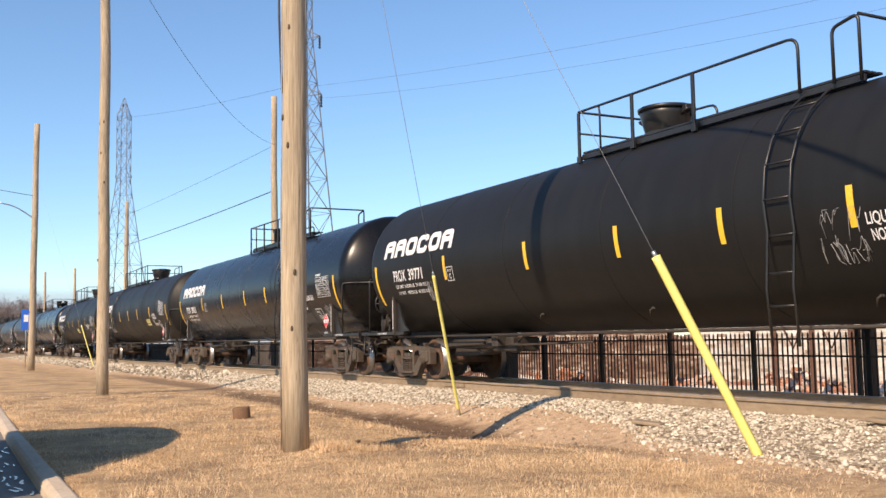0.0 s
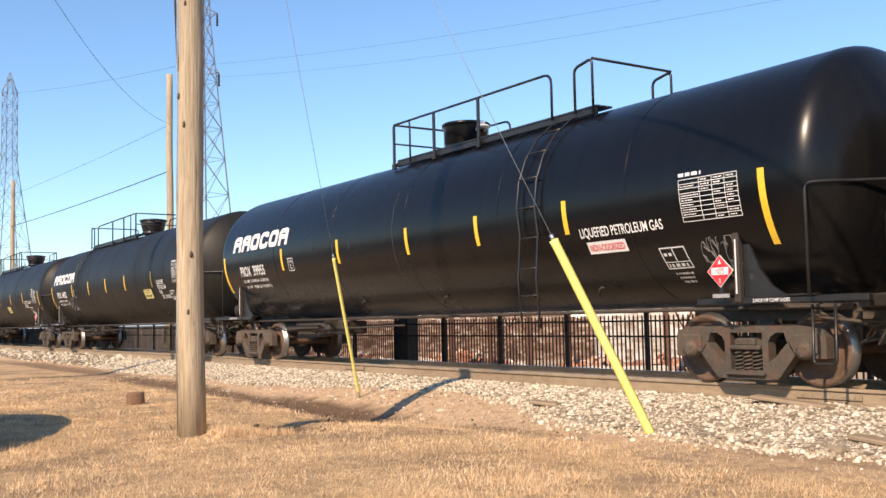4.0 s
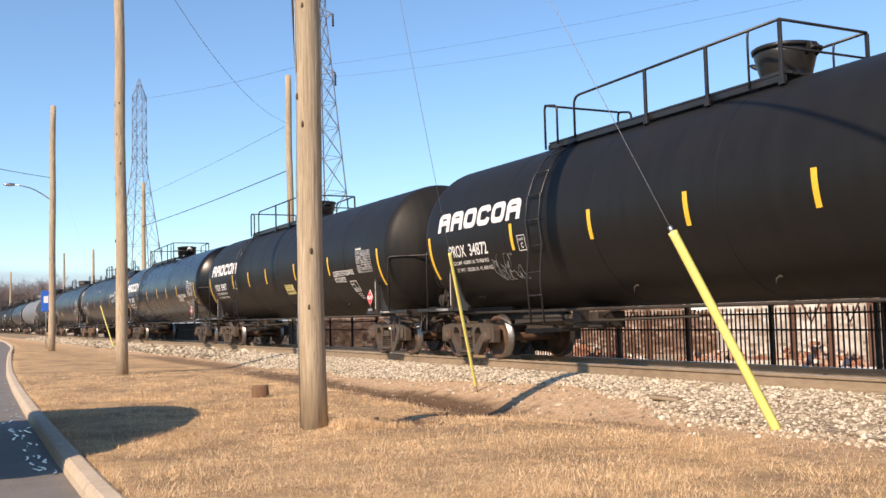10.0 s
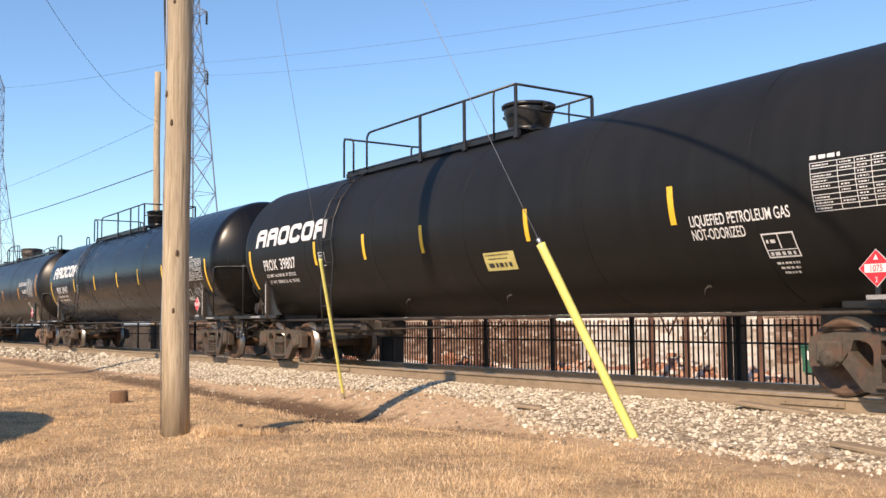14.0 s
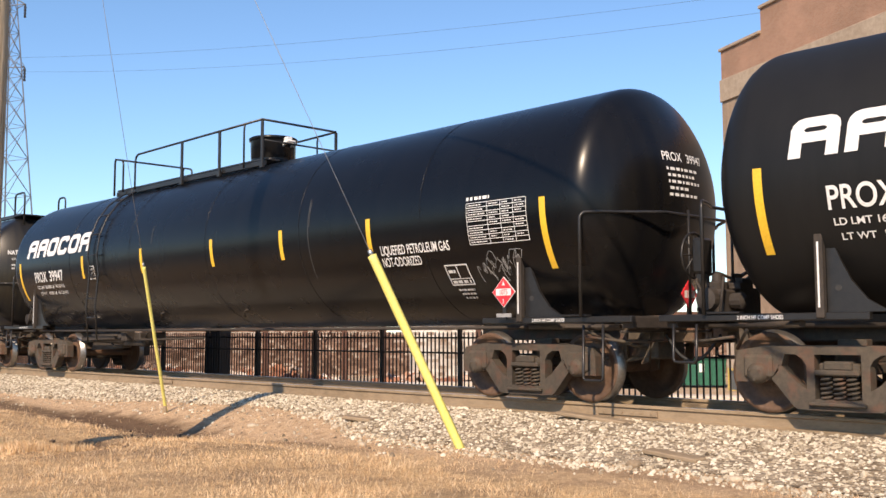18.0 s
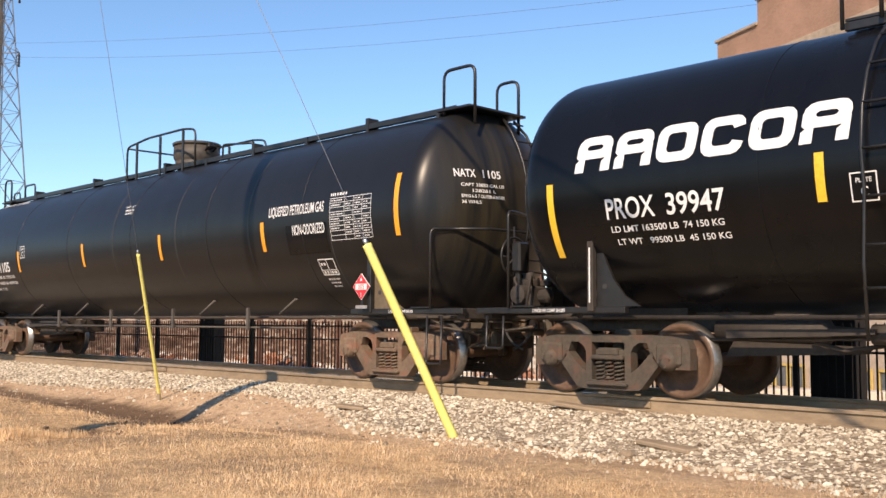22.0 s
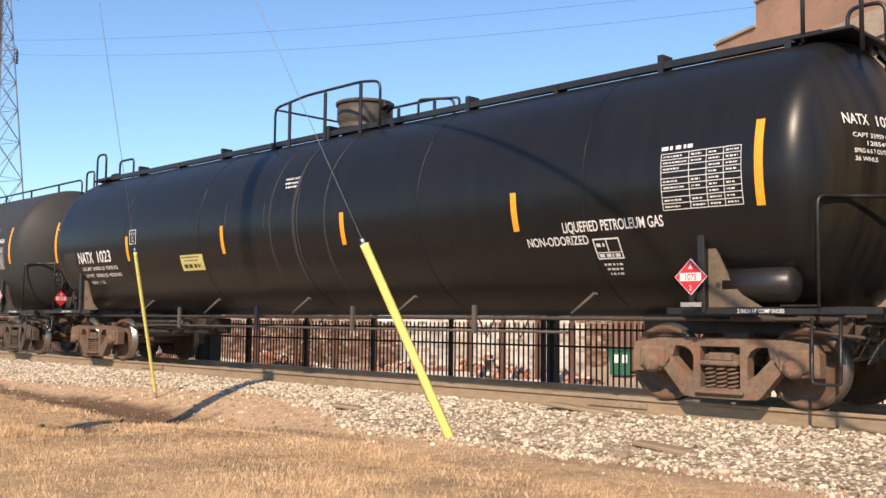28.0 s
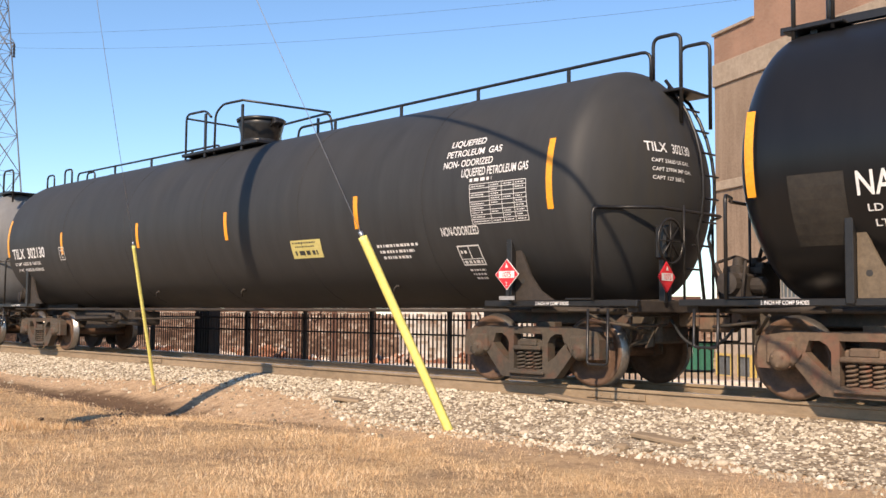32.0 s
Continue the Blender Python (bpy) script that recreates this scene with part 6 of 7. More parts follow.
def natx_top(car):
    z = CZ + R
    for y in (-0.52, 0.52):
        bm = bmesh.new()
        box(bm, -8.9, 8.9, y - 0.10, y + 0.10, z - 0.05, z - 0.015, 0.005)
        box(bm, -8.9, 8.9, y - 0.115, y - 0.10, z - 0.085, z + 0.005)
        part("running_board", bm, M["black"], car)
        for k in range(11):
            bm = bmesh.new()
            x = -8.5 + k * 1.7
            box(bm, x - 0.04, x + 0.04, y - 0.125, y + 0.1, z - 0.16, z + (0.10 if k % 2 else 0.0))
            part("bracket", bm, M["black"], car)
    t = 0.66
    for y in (-0.86, 0.86):
        pipe(car, "guard_rail", [(-1.28, y, z - 0.2), (-1.28, y, z + t * 0.86), (-0.33, y, z + t), (1.17, y, z + t), (1.64, y, z + t * 0.9), (1.64, y, z - 0.2)], 0.024, corner=0.15)
        for x in (-0.83, 0.2, 1.15):
            bm = bmesh.new()
            box(bm, x - 0.028, x + 0.028, y - 0.02, y + 0.02, z - 0.22, z + t * 0.95, 0.004)
            part("stanchion", bm, M["black"], car)
    pipe(car, "cross_rail", [(-1.28, -0.86, z + t * 0.82), (-1.28, 0.86, z + t * 0.82)], 0.02, corner=0)
    pipe(car, "grab_rail", [(2.3, -0.62, z - 0.05), (2.3, -0.62, z + 0.22), (2.9, -0.3, z + 0.22), (2.9, -0.3, z)], 0.022, corner=0.06)
    for s in (-1, 1):
        a, b = (8.72, 9.18) if s > 0 else (-8.25, -8.70)
        for y in (-0.72, 0.5):
            if s > 0:
                b = 9.38 if y < 0 else 9.18
            if s < 0 and y > 0:
                pipe(car, "end_grab", [(-8.50, -0.25, z - 0.14), (-8.50, -0.25, z + 0.44), (-7.82, -0.25, z + 0.44), (-7.82, -0.25, z - 0.10)], 0.026, corner=0.12)
            else:
                pipe(car, "end_grab", [(a, y, z - 0.14), (a, y, z + 0.54), (b, y, z + 0.54), (b, y, z - 0.35)], 0.026, corner=0.15)
        bm = bmesh.new()
        box(bm, min(a, b) - 0.12, max(a, b) + 0.12, -0.76, 0.55, z - 0.09, z - 0.05, 0.01)
        part("end_landing", bm, M["black"], car)
        end_ladder(car, s, 0.3)


def end_ladder(car, s, y):
    for dy in (-0.22, 0.22):
        pts = []
        for i in range(9):
            zz = 1.50 - i * 0.27
            q = min(1, ((y + dy) ** 2 + zz ** 2) / R ** 2)
            pts.append((SHIFT + s * (HALF + dome(R * math.sqrt(q)) + 0.12), y + dy, CZ + zz))
        pts.append((s * 9.74, y + dy, 1.12))
        pipe(car, "ladder_rail", pts, 0.024, corner=0)
    for i in range(9):
        zz = 1.40 - i * 0.31
        q = min(1, (y ** 2 + zz ** 2) / R ** 2)
        x = SHIFT + s * (HALF + dome(R * math.sqrt(q)) + 0.12)
        bm = bmesh.new()
        tube(bm, [(x, y - 0.22, CZ + zz), (x, y + 0.22, CZ + zz)], 0.016, 5)
        part("rung", bm, M["black"], car)


def tilx_top(car):
    z, t = CZ + R, 0.66
    for y in (-0.86, 0.95):
        if y < 0:
            pipe(car, "guard_rail", [(-1.5, y, z - 0.2), (-1.5, y, z + t + 0.08), (-0.76, y, z + t + 0.06), (-0.55, y, z + t - 0.10)], 0.024, corner=0.15)
            pipe(car, "guard_rail", [(-0.42, y, z - 0.2), (-0.40, y, z + t - 0.05), (-0.14, y, z + t + 0.10), (0.55, y, z + t + 0.08)], 0.024, corner=0.12)
            pipe(car, "cross_rail", [(0.55, y, z + t + 0.08), (0.95, 0.95, z + t + 0.06)], 0.022, corner=0)
        else:
            pipe(car, "guard_rail", [(-1.5, y, z - 0.2), (-1.5, y, z + t), (0.95, y, z + t + 0.06), (1.1, y, z - 0.15)], 0.024, corner=0.2)
        for x in (-0.76, 0.55):
            bm = bmesh.new()
            box(bm, x - 0.028, x + 0.028, y - 0.02, y + 0.02, z - 0.22, z + t, 0.004)
            part("stanchion", bm, M["black"], car)
    pipe(car, "cross_rail", [(-1.5, -0.86, z + t), (-1.5, 0.95, z + t)], 0.02, corner=0)
    bm = bmesh.new()
    box(bm, -1.6, 1.1, -0.9, -0.5, z - 0.14, z - 0.08, 0.01)
    box(bm, -8.6, 8.6, 0.1, 0.5, z - 0.03, z, 0.005)
    part("running_board", bm, M["black"], car)
    # one long handrail on each side of the crown
    for a, b in ((1.15, 8.65), (-1.55, -7.9)):
        s = 1 if b > 0 else -1
        pipe(car, "guard_rail", [(a, 0.0, z - 0.02), (a + s * 0.05, 0.0, z + 0.24), (b, 0.0, z + 0.27), (b + s * 0.45, 0.0, z + 0.27), (b + s * 0.45, 0.0, z - 0.2)], 0.024, corner=0.15)
        k = a + s * 1.15
        while s * k < s * b:
            bm = bmesh.new()
            box(bm, k - 0.025, k + 0.025, -0.02, 0.02, z - 0.03, z + 0.25, 0.004)
            part("stanchion", bm, M["black"], car)
            k += s * 1.8
    for s in (-1, 1):
        for a, b, y in ((9.04, 9.47, 0.15), (9.07, 9.53, 0.80)):
            pipe(car, "end_grab", [(s * a, y, z - 0.30), (s * a, y, z + 0.48), (s * b, y, z + 0.48), (s * b, y, z - 0.75)], 0.026, corner=0.12)
        end_ladder(car, s, 0.45)
        bm = bmesh.new()
        box(bm, min(s * 9.05, s * 9.5), max(s * 9.05, s * 9.5), 0.12, 0.84, z - 0.30, z - 0.26, 0.01)
        part("end_landing", bm, M["black"], car)


def handbrake(car, s, y=-0.63):
    x = s * 9.78
    bm = bmesh.new()
    pts = [(x, y + 0.28 * math.cos(a), 1.85 + 0.28 * math.sin(a)) for a in (2 * math.pi * i / 20 for i in range(21))]
    tube(bm, pts, 0.018, 5)
    for k in range(4):
        a = math.pi * k / 4
        tube(bm, [(x, y + 0.27 * math.cos(a), 1.85 + 0.27 * math.sin(a)), (x, y - 0.27 * math.cos(a), 1.85 - 0.27 * math.sin(a))], 0.012, 4)
    part("handbrake_wheel", bm, M["black"], car)
    bm = bmesh.new()
    box(bm, min(x - s * 0.18, x - s * 0.02), max(x - s * 0.18, x - s * 0.02), y - 0.10, y + 0.14, 1.62, 2.06, 0.03)
    box(bm, min(x - s * 0.14, x - s * 0.06), max(x - s * 0.14, x - s * 0.06), y - 0.06, y - 0.01, 1.10, 1.64, 0.008)
    box(bm, min(x - s * 0.14, x - s * 0.06), max(x - s * 0.14, x - s * 0.06), y + 0.07, y + 0.12, 1.10, 1.64, 0.008)
    part("handbrake_box", bm, M["black"], car)


def placard(car, x, y, z, number=True):
    """A red diamond with a white middle strip and the number 1075."""
    bm = bmesh.new()
    h = 0.205
    vs = [bm.verts.new(p) for p in ((x - h, y, z), (x, y, z - h), (x + h, y, z), (x, y, z + h))]
    us = [bm.verts.new((v.co.x, y + 0.012, v.co.z)) for v in vs]
    bm.faces.new(vs), bm.faces.new(us[::-1])
    for i in range(4):
        bm.faces.new((vs[(i + 1) % 4], vs[i], us[i], us[(i + 1) % 4]))
    pl = part("placard", bm, M["white"], car, "red diamond hazard placard with white rim")
    bm = bmesh.new()
    g = h - 0.009
    bm.faces.new([bm.verts.new(q) for q in ((x - g, y - 0.003, z), (x, y - 0.003, z - g), (x + g, y - 0.003, z), (x, y - 0.003, z + g))])
    part("red_field", bm, M["red"], pl)
    bm = bmesh.new()
    k = 0.046
    o = y - 0.006
    bm.faces.new([bm.verts.new(p) for p in ((x - 0.135, o, z - k), (x + 0.135, o, z - k), (x + 0.135, o, z + k), (x - 0.135, o, z + k))])
    bm.faces.new([bm.verts.new(p) for p in ((x - 0.028, o, z + 0.09), (x + 0.028, o, z + 0.09), (x, o, z + 0.15))])
    part("white_strip", bm, M["white"], pl)
    for text, cx, cz, sz in (("1075", x, z - 0.034, 0.068), ("2", x, z - 0.15, 0.055)):
        tv, tf, w = letters(text)
        sc = sz * 0.8
        raw("number", [(cx - w * sc / 2 + a * sc, y - 0.009, cz + b2 * sz) for a, b2 in tv], tf, M["red"] if text == "1075" else M["white"], pl)
    bm = bmesh.new()
    box(bm, x - 0.03, x + 0.03, y + 0.012, y + 0.03, 1.08, z - 0.1)
    part("placard_post", bm, M["black"], car)
    bm = bmesh.new()
    box(bm, x - 0.13, x + 0.13, y - 0.004, y + 0.010, 1.115, 1.165)
    part("name_plate", bm, M["scrawl"], car, "small pale plate")


def end_placard(car, y, bare):
    """A diamond on the car's end, facing along the track; bare: the dark holder alone."""
    x, z, h = 9.80, 1.40, 0.19
    bm = bmesh.new()
    vs = [bm.verts.new(p) for p in ((x, y - h, z), (x, y, z - h), (x, y + h, z), (x, y, z + h))]
    us = [bm.verts.new((x - 0.012, v.co.y, v.co.z)) for v in vs]
    bm.faces.new(vs), bm.faces.new(us[::-1])
    for i in range(4):
        bm.faces.new((vs[(i + 1) % 4], vs[i], us[i], us[(i + 1) % 4]))
    bmesh.ops.recalc_face_normals(bm, faces=bm.faces[:])
    pl = part("placard", bm, M["black"] if bare else M["red"], car, "empty dark diamond holder" if bare else "red diamond hazard placard")
    if not bare:
        bm = bmesh.new()
        bm.faces.new([bm.verts.new(p) for p in ((x + 0.004, y - 0.125, z - 0.046), (x + 0.004, y + 0.125, z - 0.046), (x + 0.004, y + 0.125, z + 0.046), (x + 0.004, y - 0.125, z + 0.046))])
        part("white_strip", bm, M["white"], pl)
        tv, tf, w = letters("1075")
        raw("number", [(x + 0.007, y - w * 0.03 + a * 0.06, z - 0.033 + b * 0.066) for a, b in tv], tf, M["red"], pl)
        bm = bmesh.new()
        bm.faces.new([bm.verts.new(p) for p in ((x + 0.004, y - 0.03, z + 0.08), (x + 0.004, y + 0.03, z + 0.08), (x + 0.004, y, z + 0.14))])
        part("flame_mark", bm, M["white"], pl)
    bm = bmesh.new()
    box(bm, x - 0.03, x - 0.012, y - 0.03, y + 0.03, 1.08, z)
    part("placard_post", bm, M["black"], car)


def data_table(car, x0, x1, z0, z1, seed):
    rnd = random.Random(seed)
    bm = bmesh.new()
    t = 0.008
    rows = 9
    for i in range(rows + 1):
        z = z0 + (z1 - z0) * i / rows
        patch(bm, x0, x1, z - t / 2, z + t / 2, n=1)
    for fx in (0.0, 0.36, 0.58, 0.79, 1.0):
        x = x0 + (x1 - x0) * fx
        patch(bm, x - t / 2, x + t / 2, z0, z1)
    for i in range(rows):
        z = z0 + (z1 - z0) * (i + 0.36) / rows
        for a, b in ((0.03, 0.34), (0.39, 0.55), (0.61, 0.76), (0.82, 0.97)):
            if rnd.random() < 0.75:
                bars_of_text(bm, x0 + (x1 - x0) * a, z, (x1 - x0) * (b - a) * rnd.uniform(0.6, 1), (z1 - z0) / rows * 0.26, rnd)
    bars_of_text(bm, x0, z1 + 0.04, (x1 - x0) * 0.4, 0.045, rnd)
    part("data_table", bm, M["white"], car, "white stencilled table of small figures")["kind"] = "stuff"


def square_mark(car, x, z, w, seed):
    rnd = random.Random(seed)
    bm = bmesh.new()
    w, z = w * 0.9, z + 0.09
    t = 0.018
    h = w * 0.64
    patch(bm, x, x + w, z, z + t), patch(bm, x, x + w, z + h - t, z + h)
    patch(bm, x, x + t, z + t, z + h - t), patch(bm, x + w - t, x + w, z + t, z + h - t)
    patch(bm, x + t, x + w - t, z + h * 0.3, z + h * 0.3 + t * 0.6)
    patch(bm, x + w * 0.48, x + w * 0.52, z + h * 0.3 + t, z + h - t)
    bars_of_text(bm, x + w * 0.1, z + h * 0.6, w * 0.3, 0.04, rnd)
    bars_of_text(bm, x + w * 0.1, z + h * 0.1, w * 0.8, 0.04, rnd)
    for r in range(3):
        bars_of_text(bm, x + w * (0.14 + 0.04 * r), z - 0.075 - 0.055 * r, w * (0.7 - 0.1 * r), 0.026, rnd)
    part("stencilled_box", bm, M["white"], car, "white stencilled box with small bars")["kind"] = "stuff"


def plate_c(car, x, z):
    bm = bmesh.new()
    t, w, h = 0.014, 0.27, 0.29
    patch(bm, x, x + w, z, z + t), patch(bm, x, x + w, z + h - t, z + h)
    patch(bm, x, x + t, z + t, z + h - t), patch(bm, x + w - t, x + w, z + t, z + h - t)
    pc = part("clearance_box", bm, M["white"], car)
    stencil("clearance_text", [("PLATE", x + 0.055, z + 0.19, 0.045, 0.16), ("C", x + 0.095, z + 0.05, 0.10, 0.08)], pc)


def sticker(car, x, z):
    bm = bmesh.new()
    z += 0.07
    patch(bm, x, x + 0.80, z, z + 0.29, 0.005, skew=0.12)
    st = part("sticker", bm, M["sticker"], car, "pale yellow sticker with dark bars")
    rnd = random.Random(int(x * 10))
    bm = bmesh.new()
    bars_of_text(bm, x + 0.08, z + 0.235, 0.62, 0.025, rnd, 0.008)
    bars_of_text(bm, x + 0.14, z + 0.175, 0.5, 0.022, rnd, 0.008)
    bars_of_text(bm, x + 0.10, z + 0.05, 0.60, 0.07, rnd, 0.008)
    part("sticker_print", bm, M["dark"], st)["kind"] = "stuff"


def scrawl(car, x, z, w, h, seed):
    rnd = random.Random(seed)
    bm = bmesh.new()
    for k in range(15):
        u, v = x + w * k / 15, z + rnd.uniform(0.2, 0.8) * h
        pts = []
        for i in range(7):
            pts.append(on_tank(u, skin_v(min(CZ + R - 0.1, v)), 0.004))
            u += rnd.uniform(-0.05, 0.10) * w
            v += rnd.uniform(-0.35, 0.35) * h
            v = min(z + h, max(z, v))
        tube(bm, rounded(pts, 0.06), 0.0042, 3)
    part("chalk_scrawl", bm, M["scrawl"], car, "faded scribbled chalk marks")["kind"] = "stuff"


def owner_mark(car, x, z, w, h):
    """The owner's mark as six plain slanted white shapes with rounded corners."""
    p, t, k = w / 6, 0.135, 0.10
    v0 = skin_v(z)
    span = skin_v(z + h) - v0

    def loop(a, b, lo, hi, r):
        out = []
        for cx, cz, q in ((b - r, lo + r, -90), (b - r, hi - r, 0), (a + r, hi - r, 90), (a + r, lo + r, 180)):
            for i in range(4):
                e = radians(q + i * 30)
                out.append((cx + r * math.cos(e), cz + r * math.sin(e)))
        return out

    def at(bm, u, v):
        return bm.verts.new(on_tank(u + k * v, v0 + v, 0.006))
    for i in range(6):
        bm = bmesh.new()
        a, b = x + i * p, x + i * p + p * 0.89
        open_foot = i in (0, 1, 5)
        lo = span * 0.36 if open_foot else 0.0
        outer = [at(bm, *q) for q in loop(a, b, lo, span, 0.13)]
        inner = [at(bm, *q) for q in loop(a + t, b - t, lo + t * 0.82, span - t * 0.82, 0.05)]
        for c in range(16):
            if i == 3 and c == 3:
                continue
            e = (c + 1) % 16
            bm.faces.new((outer[c], outer[e], inner[e], inner[c]))
        if open_foot:
            for u in (a, b - t):
                q = [at(bm, *c) for c in ((u, 0), (u + t, 0), (u + t, lo + 0.10), (u, lo + 0.16))]
                for vert in q:
                    vert.co.y -= 0.0006
                bm.faces.new(q)
        part("mark_block", bm, M["white"], car, "slanted white block shape")


HEAD_LINES = {
    "1105": ("CAPT 33883 GAL US", "     128261 L", "SPRG 6-5 7 OUTER-6 INNER", "36 WHLS"),
    "1023": ("CAPT 33959 GAL US", "     128549 L", "SPRG 6-5 7 OUTER-6 INNER", "36 WHLS"),
    "302130": ("CAPT 33620 US GAL", "CAPT 27994 IMP GAL", "CAPT 127 268 L"),
}


def head_text(car, mark, number, y0, z0, big, width, step):
    """White stencils on the tank's leading head; lines that cannot be read are bars."""
    def put(u, v):
        y, z = y0 + u, z0 + v
        r = min(R - 0.01, math.hypot(y, z - CZ))
        slope = (dome(r) - dome(r - 0.02)) / 0.02
        n = Vector((1, -slope * y / r, -slope * (z - CZ) / r)).normalized() * 0.009
        return (SHIFT + HALF + dome(r) + n.x, y + n.y, z + n.z)
    verts, faces = [], []

    def words(text, u, v, size, wide):
        tv, tf, w = letters(text)
        k = len(verts)
        verts.extend([put(u + a * wide / w, v + b * size) for a, b in tv])
        faces.extend([tuple(k + i for i in f) for f in tf])
    words(mark, 0.0, 0.0, big, width * 0.43)
    words(number, width * 0.54, 0.0, big, width * 0.46)
    if number in HEAD_LINES:
        for row, text in enumerate(HEAD_LINES[number]):
            words(text, 0.08, -0.14 - row * step, 0.046, min(width * 0.95, 0.042 * len(text)))
    else:
        rnd = random.Random(int(number))
        for row, (u, w) in enumerate(((0.05, 0.7), (0.06, 0.6), (0.06, 0.75), (0.08, 0.35), (0.06, 0.6))):
            a = u * width
            while a < (u + w) * width:
                l = rnd.uniform(0.03, 0.09)
                k = len(verts)
                v = -0.13 - row * 0.085
                verts += [put(a, v), put(a + l, v), put(a + l, v + 0.038), put(a, v + 0.038)]
                faces.append((k, k + 1, k + 2, k + 3))
                a += l + 0.03
    raw("head_stencil", verts, faces, M["white"], car, "stuff")


def reflectors(car, xs, mat, top, end_top, end_low):
    for i, x in enumerate(xs):
        bm = bmesh.new()
        if i in (0, len(xs) - 1):
            patch(bm, x - 0.05, x + 0.05, end_low, end_top, 0.004)
        else:
            patch(bm, x - 0.05, x + 0.05, top - 0.5, top, 0.004)
        part("reflector", bm, mat, car)


GLOSSY = ("39955", "39947")


def tank_car(x, kind, mark="", number="", label="", limits=(), extra=None):
    """One pressure tank car with its centre x metres along the train."""
    global HALF, SHIFT
    HALF, SHIFT = SPEC.get(number, {}).get("tank", (8.78, 0.20)) if kind in "ab" else (8.72, 0.10)
    mat = {"a": M["tank_b"] if number == "39955" else M["tank_a"], "b": M["tank_b"] if number == "39947" else M["tank_a"], "n": M["tank_n"], "t": M["tank_h"], "g": M["tank_g"]}[kind]
    cast = M["rust"] if kind in "n" else M["truck"]
    car = thing("tank_car", label, "tank car", "tank cars of the train", (x, TRACK_Y, RAIL_Z))
    tank_mesh(car, mat, "")
    rigging(car, kind, 5.98 if number == "1023" else 5.25)
    for s in (-1, 1):
        underframe(car, s, M["black"] if kind in "ab" else M["frame"] if kind == "t" else M["gusset"], (8.04 if s > 0 else 7.84 + SPEC.get(number, {}).get("rear", 0.0)) if kind in "ab" else 7.82, 2.40 if kind in "ab" else 2.26, kind in "ab")
        tr = make_truck(car, s * (7.84 + (SPEC.get(number, {}).get("rear", 0.0) if s < 0 else 0.0)), cast, "rusty brown cast-steel two-axle truck" if kind == "n" else "dusty grey-brown cast-steel two-axle truck")
        for q in (-0.889, 0.889):
            WHEELS.append((wheelset(tr, q), q, x))
        if s > 0:
            placard(car, 7.74 if kind == "n" else 7.85, -1.52, 1.45)
            end_placard(car, {"n": 0.25, "t": -0.75}.get(kind, -0.1), number == "1105")
    for w in (-5.9, -3.0, 0.0, 2.95, 5.9):
        weld(car, w + 0.4, mat)
    handbrake(car, 1 if number in ("39955", "1023", "302130") else -1)
    end_gear(car)
    sp = SPEC.get(number, {})
    bars = sp.get("bars")
    mx, mw, mz = sp.get("mark", (-7.6, 1.6, 2.15))
    if kind in "ab":
        prox_top(car, 1 if kind == "a" else -1, sp.get("top", 0.0))
        manway(car, 0.27, number not in GLOSSY, M["tank_b"] if number in GLOSSY else M["black"], number in GLOSSY)
        owner_mark(car, *sp.get("owner", (-8.0, 2.74, 3.4, 0.40)))
        reflectors(car, bars or [-8.45, -4.95, -2.4, -0.3, 2.08, 5.0, 8.63], M["yellow"], 2.65, 2.65, 1.74)
        plate_c(car, sp.get("plate", -4.70), 2.12)
        if mark:
            head_text(car, mark, number, -0.50, 3.13, 0.115, 0.90, 0.085)
    elif kind == "n":
        natx_top(car)
        manway(car, 0.25, False, HOUSING)
        reflectors(car, bars or [-8.66, -5.39, -1.81, 1.62, 5.17, 8.62], M["orange"], 2.61, 3.12, 2.19)
        plate_c(car, -5.26, 2.44)
        head_text(car, mark, number, -1.10, 3.05, 0.115, 0.74, 0.085)
    elif kind == "t":
        tilx_top(car)
        manway(car, -0.08, True, M["black"])
        reflectors(car, [-8.62, -5.58, -2.05, 1.2, 4.83, 8.63], M["orange"], 2.72, 3.17, 2.26)
        plate_c(car, -5.75, 2.1)
        head_text(car, mark, number, -0.74, 3.02, 0.12, 0.86, 0.112)
    else:
        natx_top(car)
        manway(car, 0.3, False, M["tank_g"])
    if number == "1023":
        bm = bmesh.new()
        lathe(bm, [(8.02, 0.06), (8.04, 0.19), (8.78, 0.19), (8.84, 0.12), (8.86, 0.03)], "x", (0, -1.18, 1.36), 16)
        part("air_reservoir", bm, M["black"], car)
    if mark:
        f = {"PROX": 0.435, "NATX": 0.47, "TILX": 0.38}[mark]
        stencil("reporting_mark", [(mark, mx, mz, 0.24, mw * f), (number, mx + mw * (f + 0.09), mz, 0.24, mw * (0.91 - f))], car)
    if number == "1023":
        bm = bmesh.new()
        patch(bm, -8.39, -7.80, 1.66, 2.38, 0.003)
        part("bolster_pad", bm, M["pad"], car, "greyed square steel pad over the bolster")
    if kind == "n":
        rnd = random.Random(int(number))
        if number == "1105":
            stencil("roof_mark", [(mark, -8.43, 3.985, 0.19, 0.72), (number, -7.60, 3.985, 0.19, 0.80)], car)
        stencil("small_stencil", [("WATER CAPT", -0.05, 3.275, 0.04, 0.40)], car)
        for k in range(1, 3):
            bm = bmesh.new()
            bars_of_text(bm, -0.05 + 0.04 * k, 3.27 - 0.07 * k, 0.42 - 0.05 * k, 0.032, rnd)
            part("small_stencil", bm, M["white"], car, "short row of small white bars")["kind"] = "stuff"
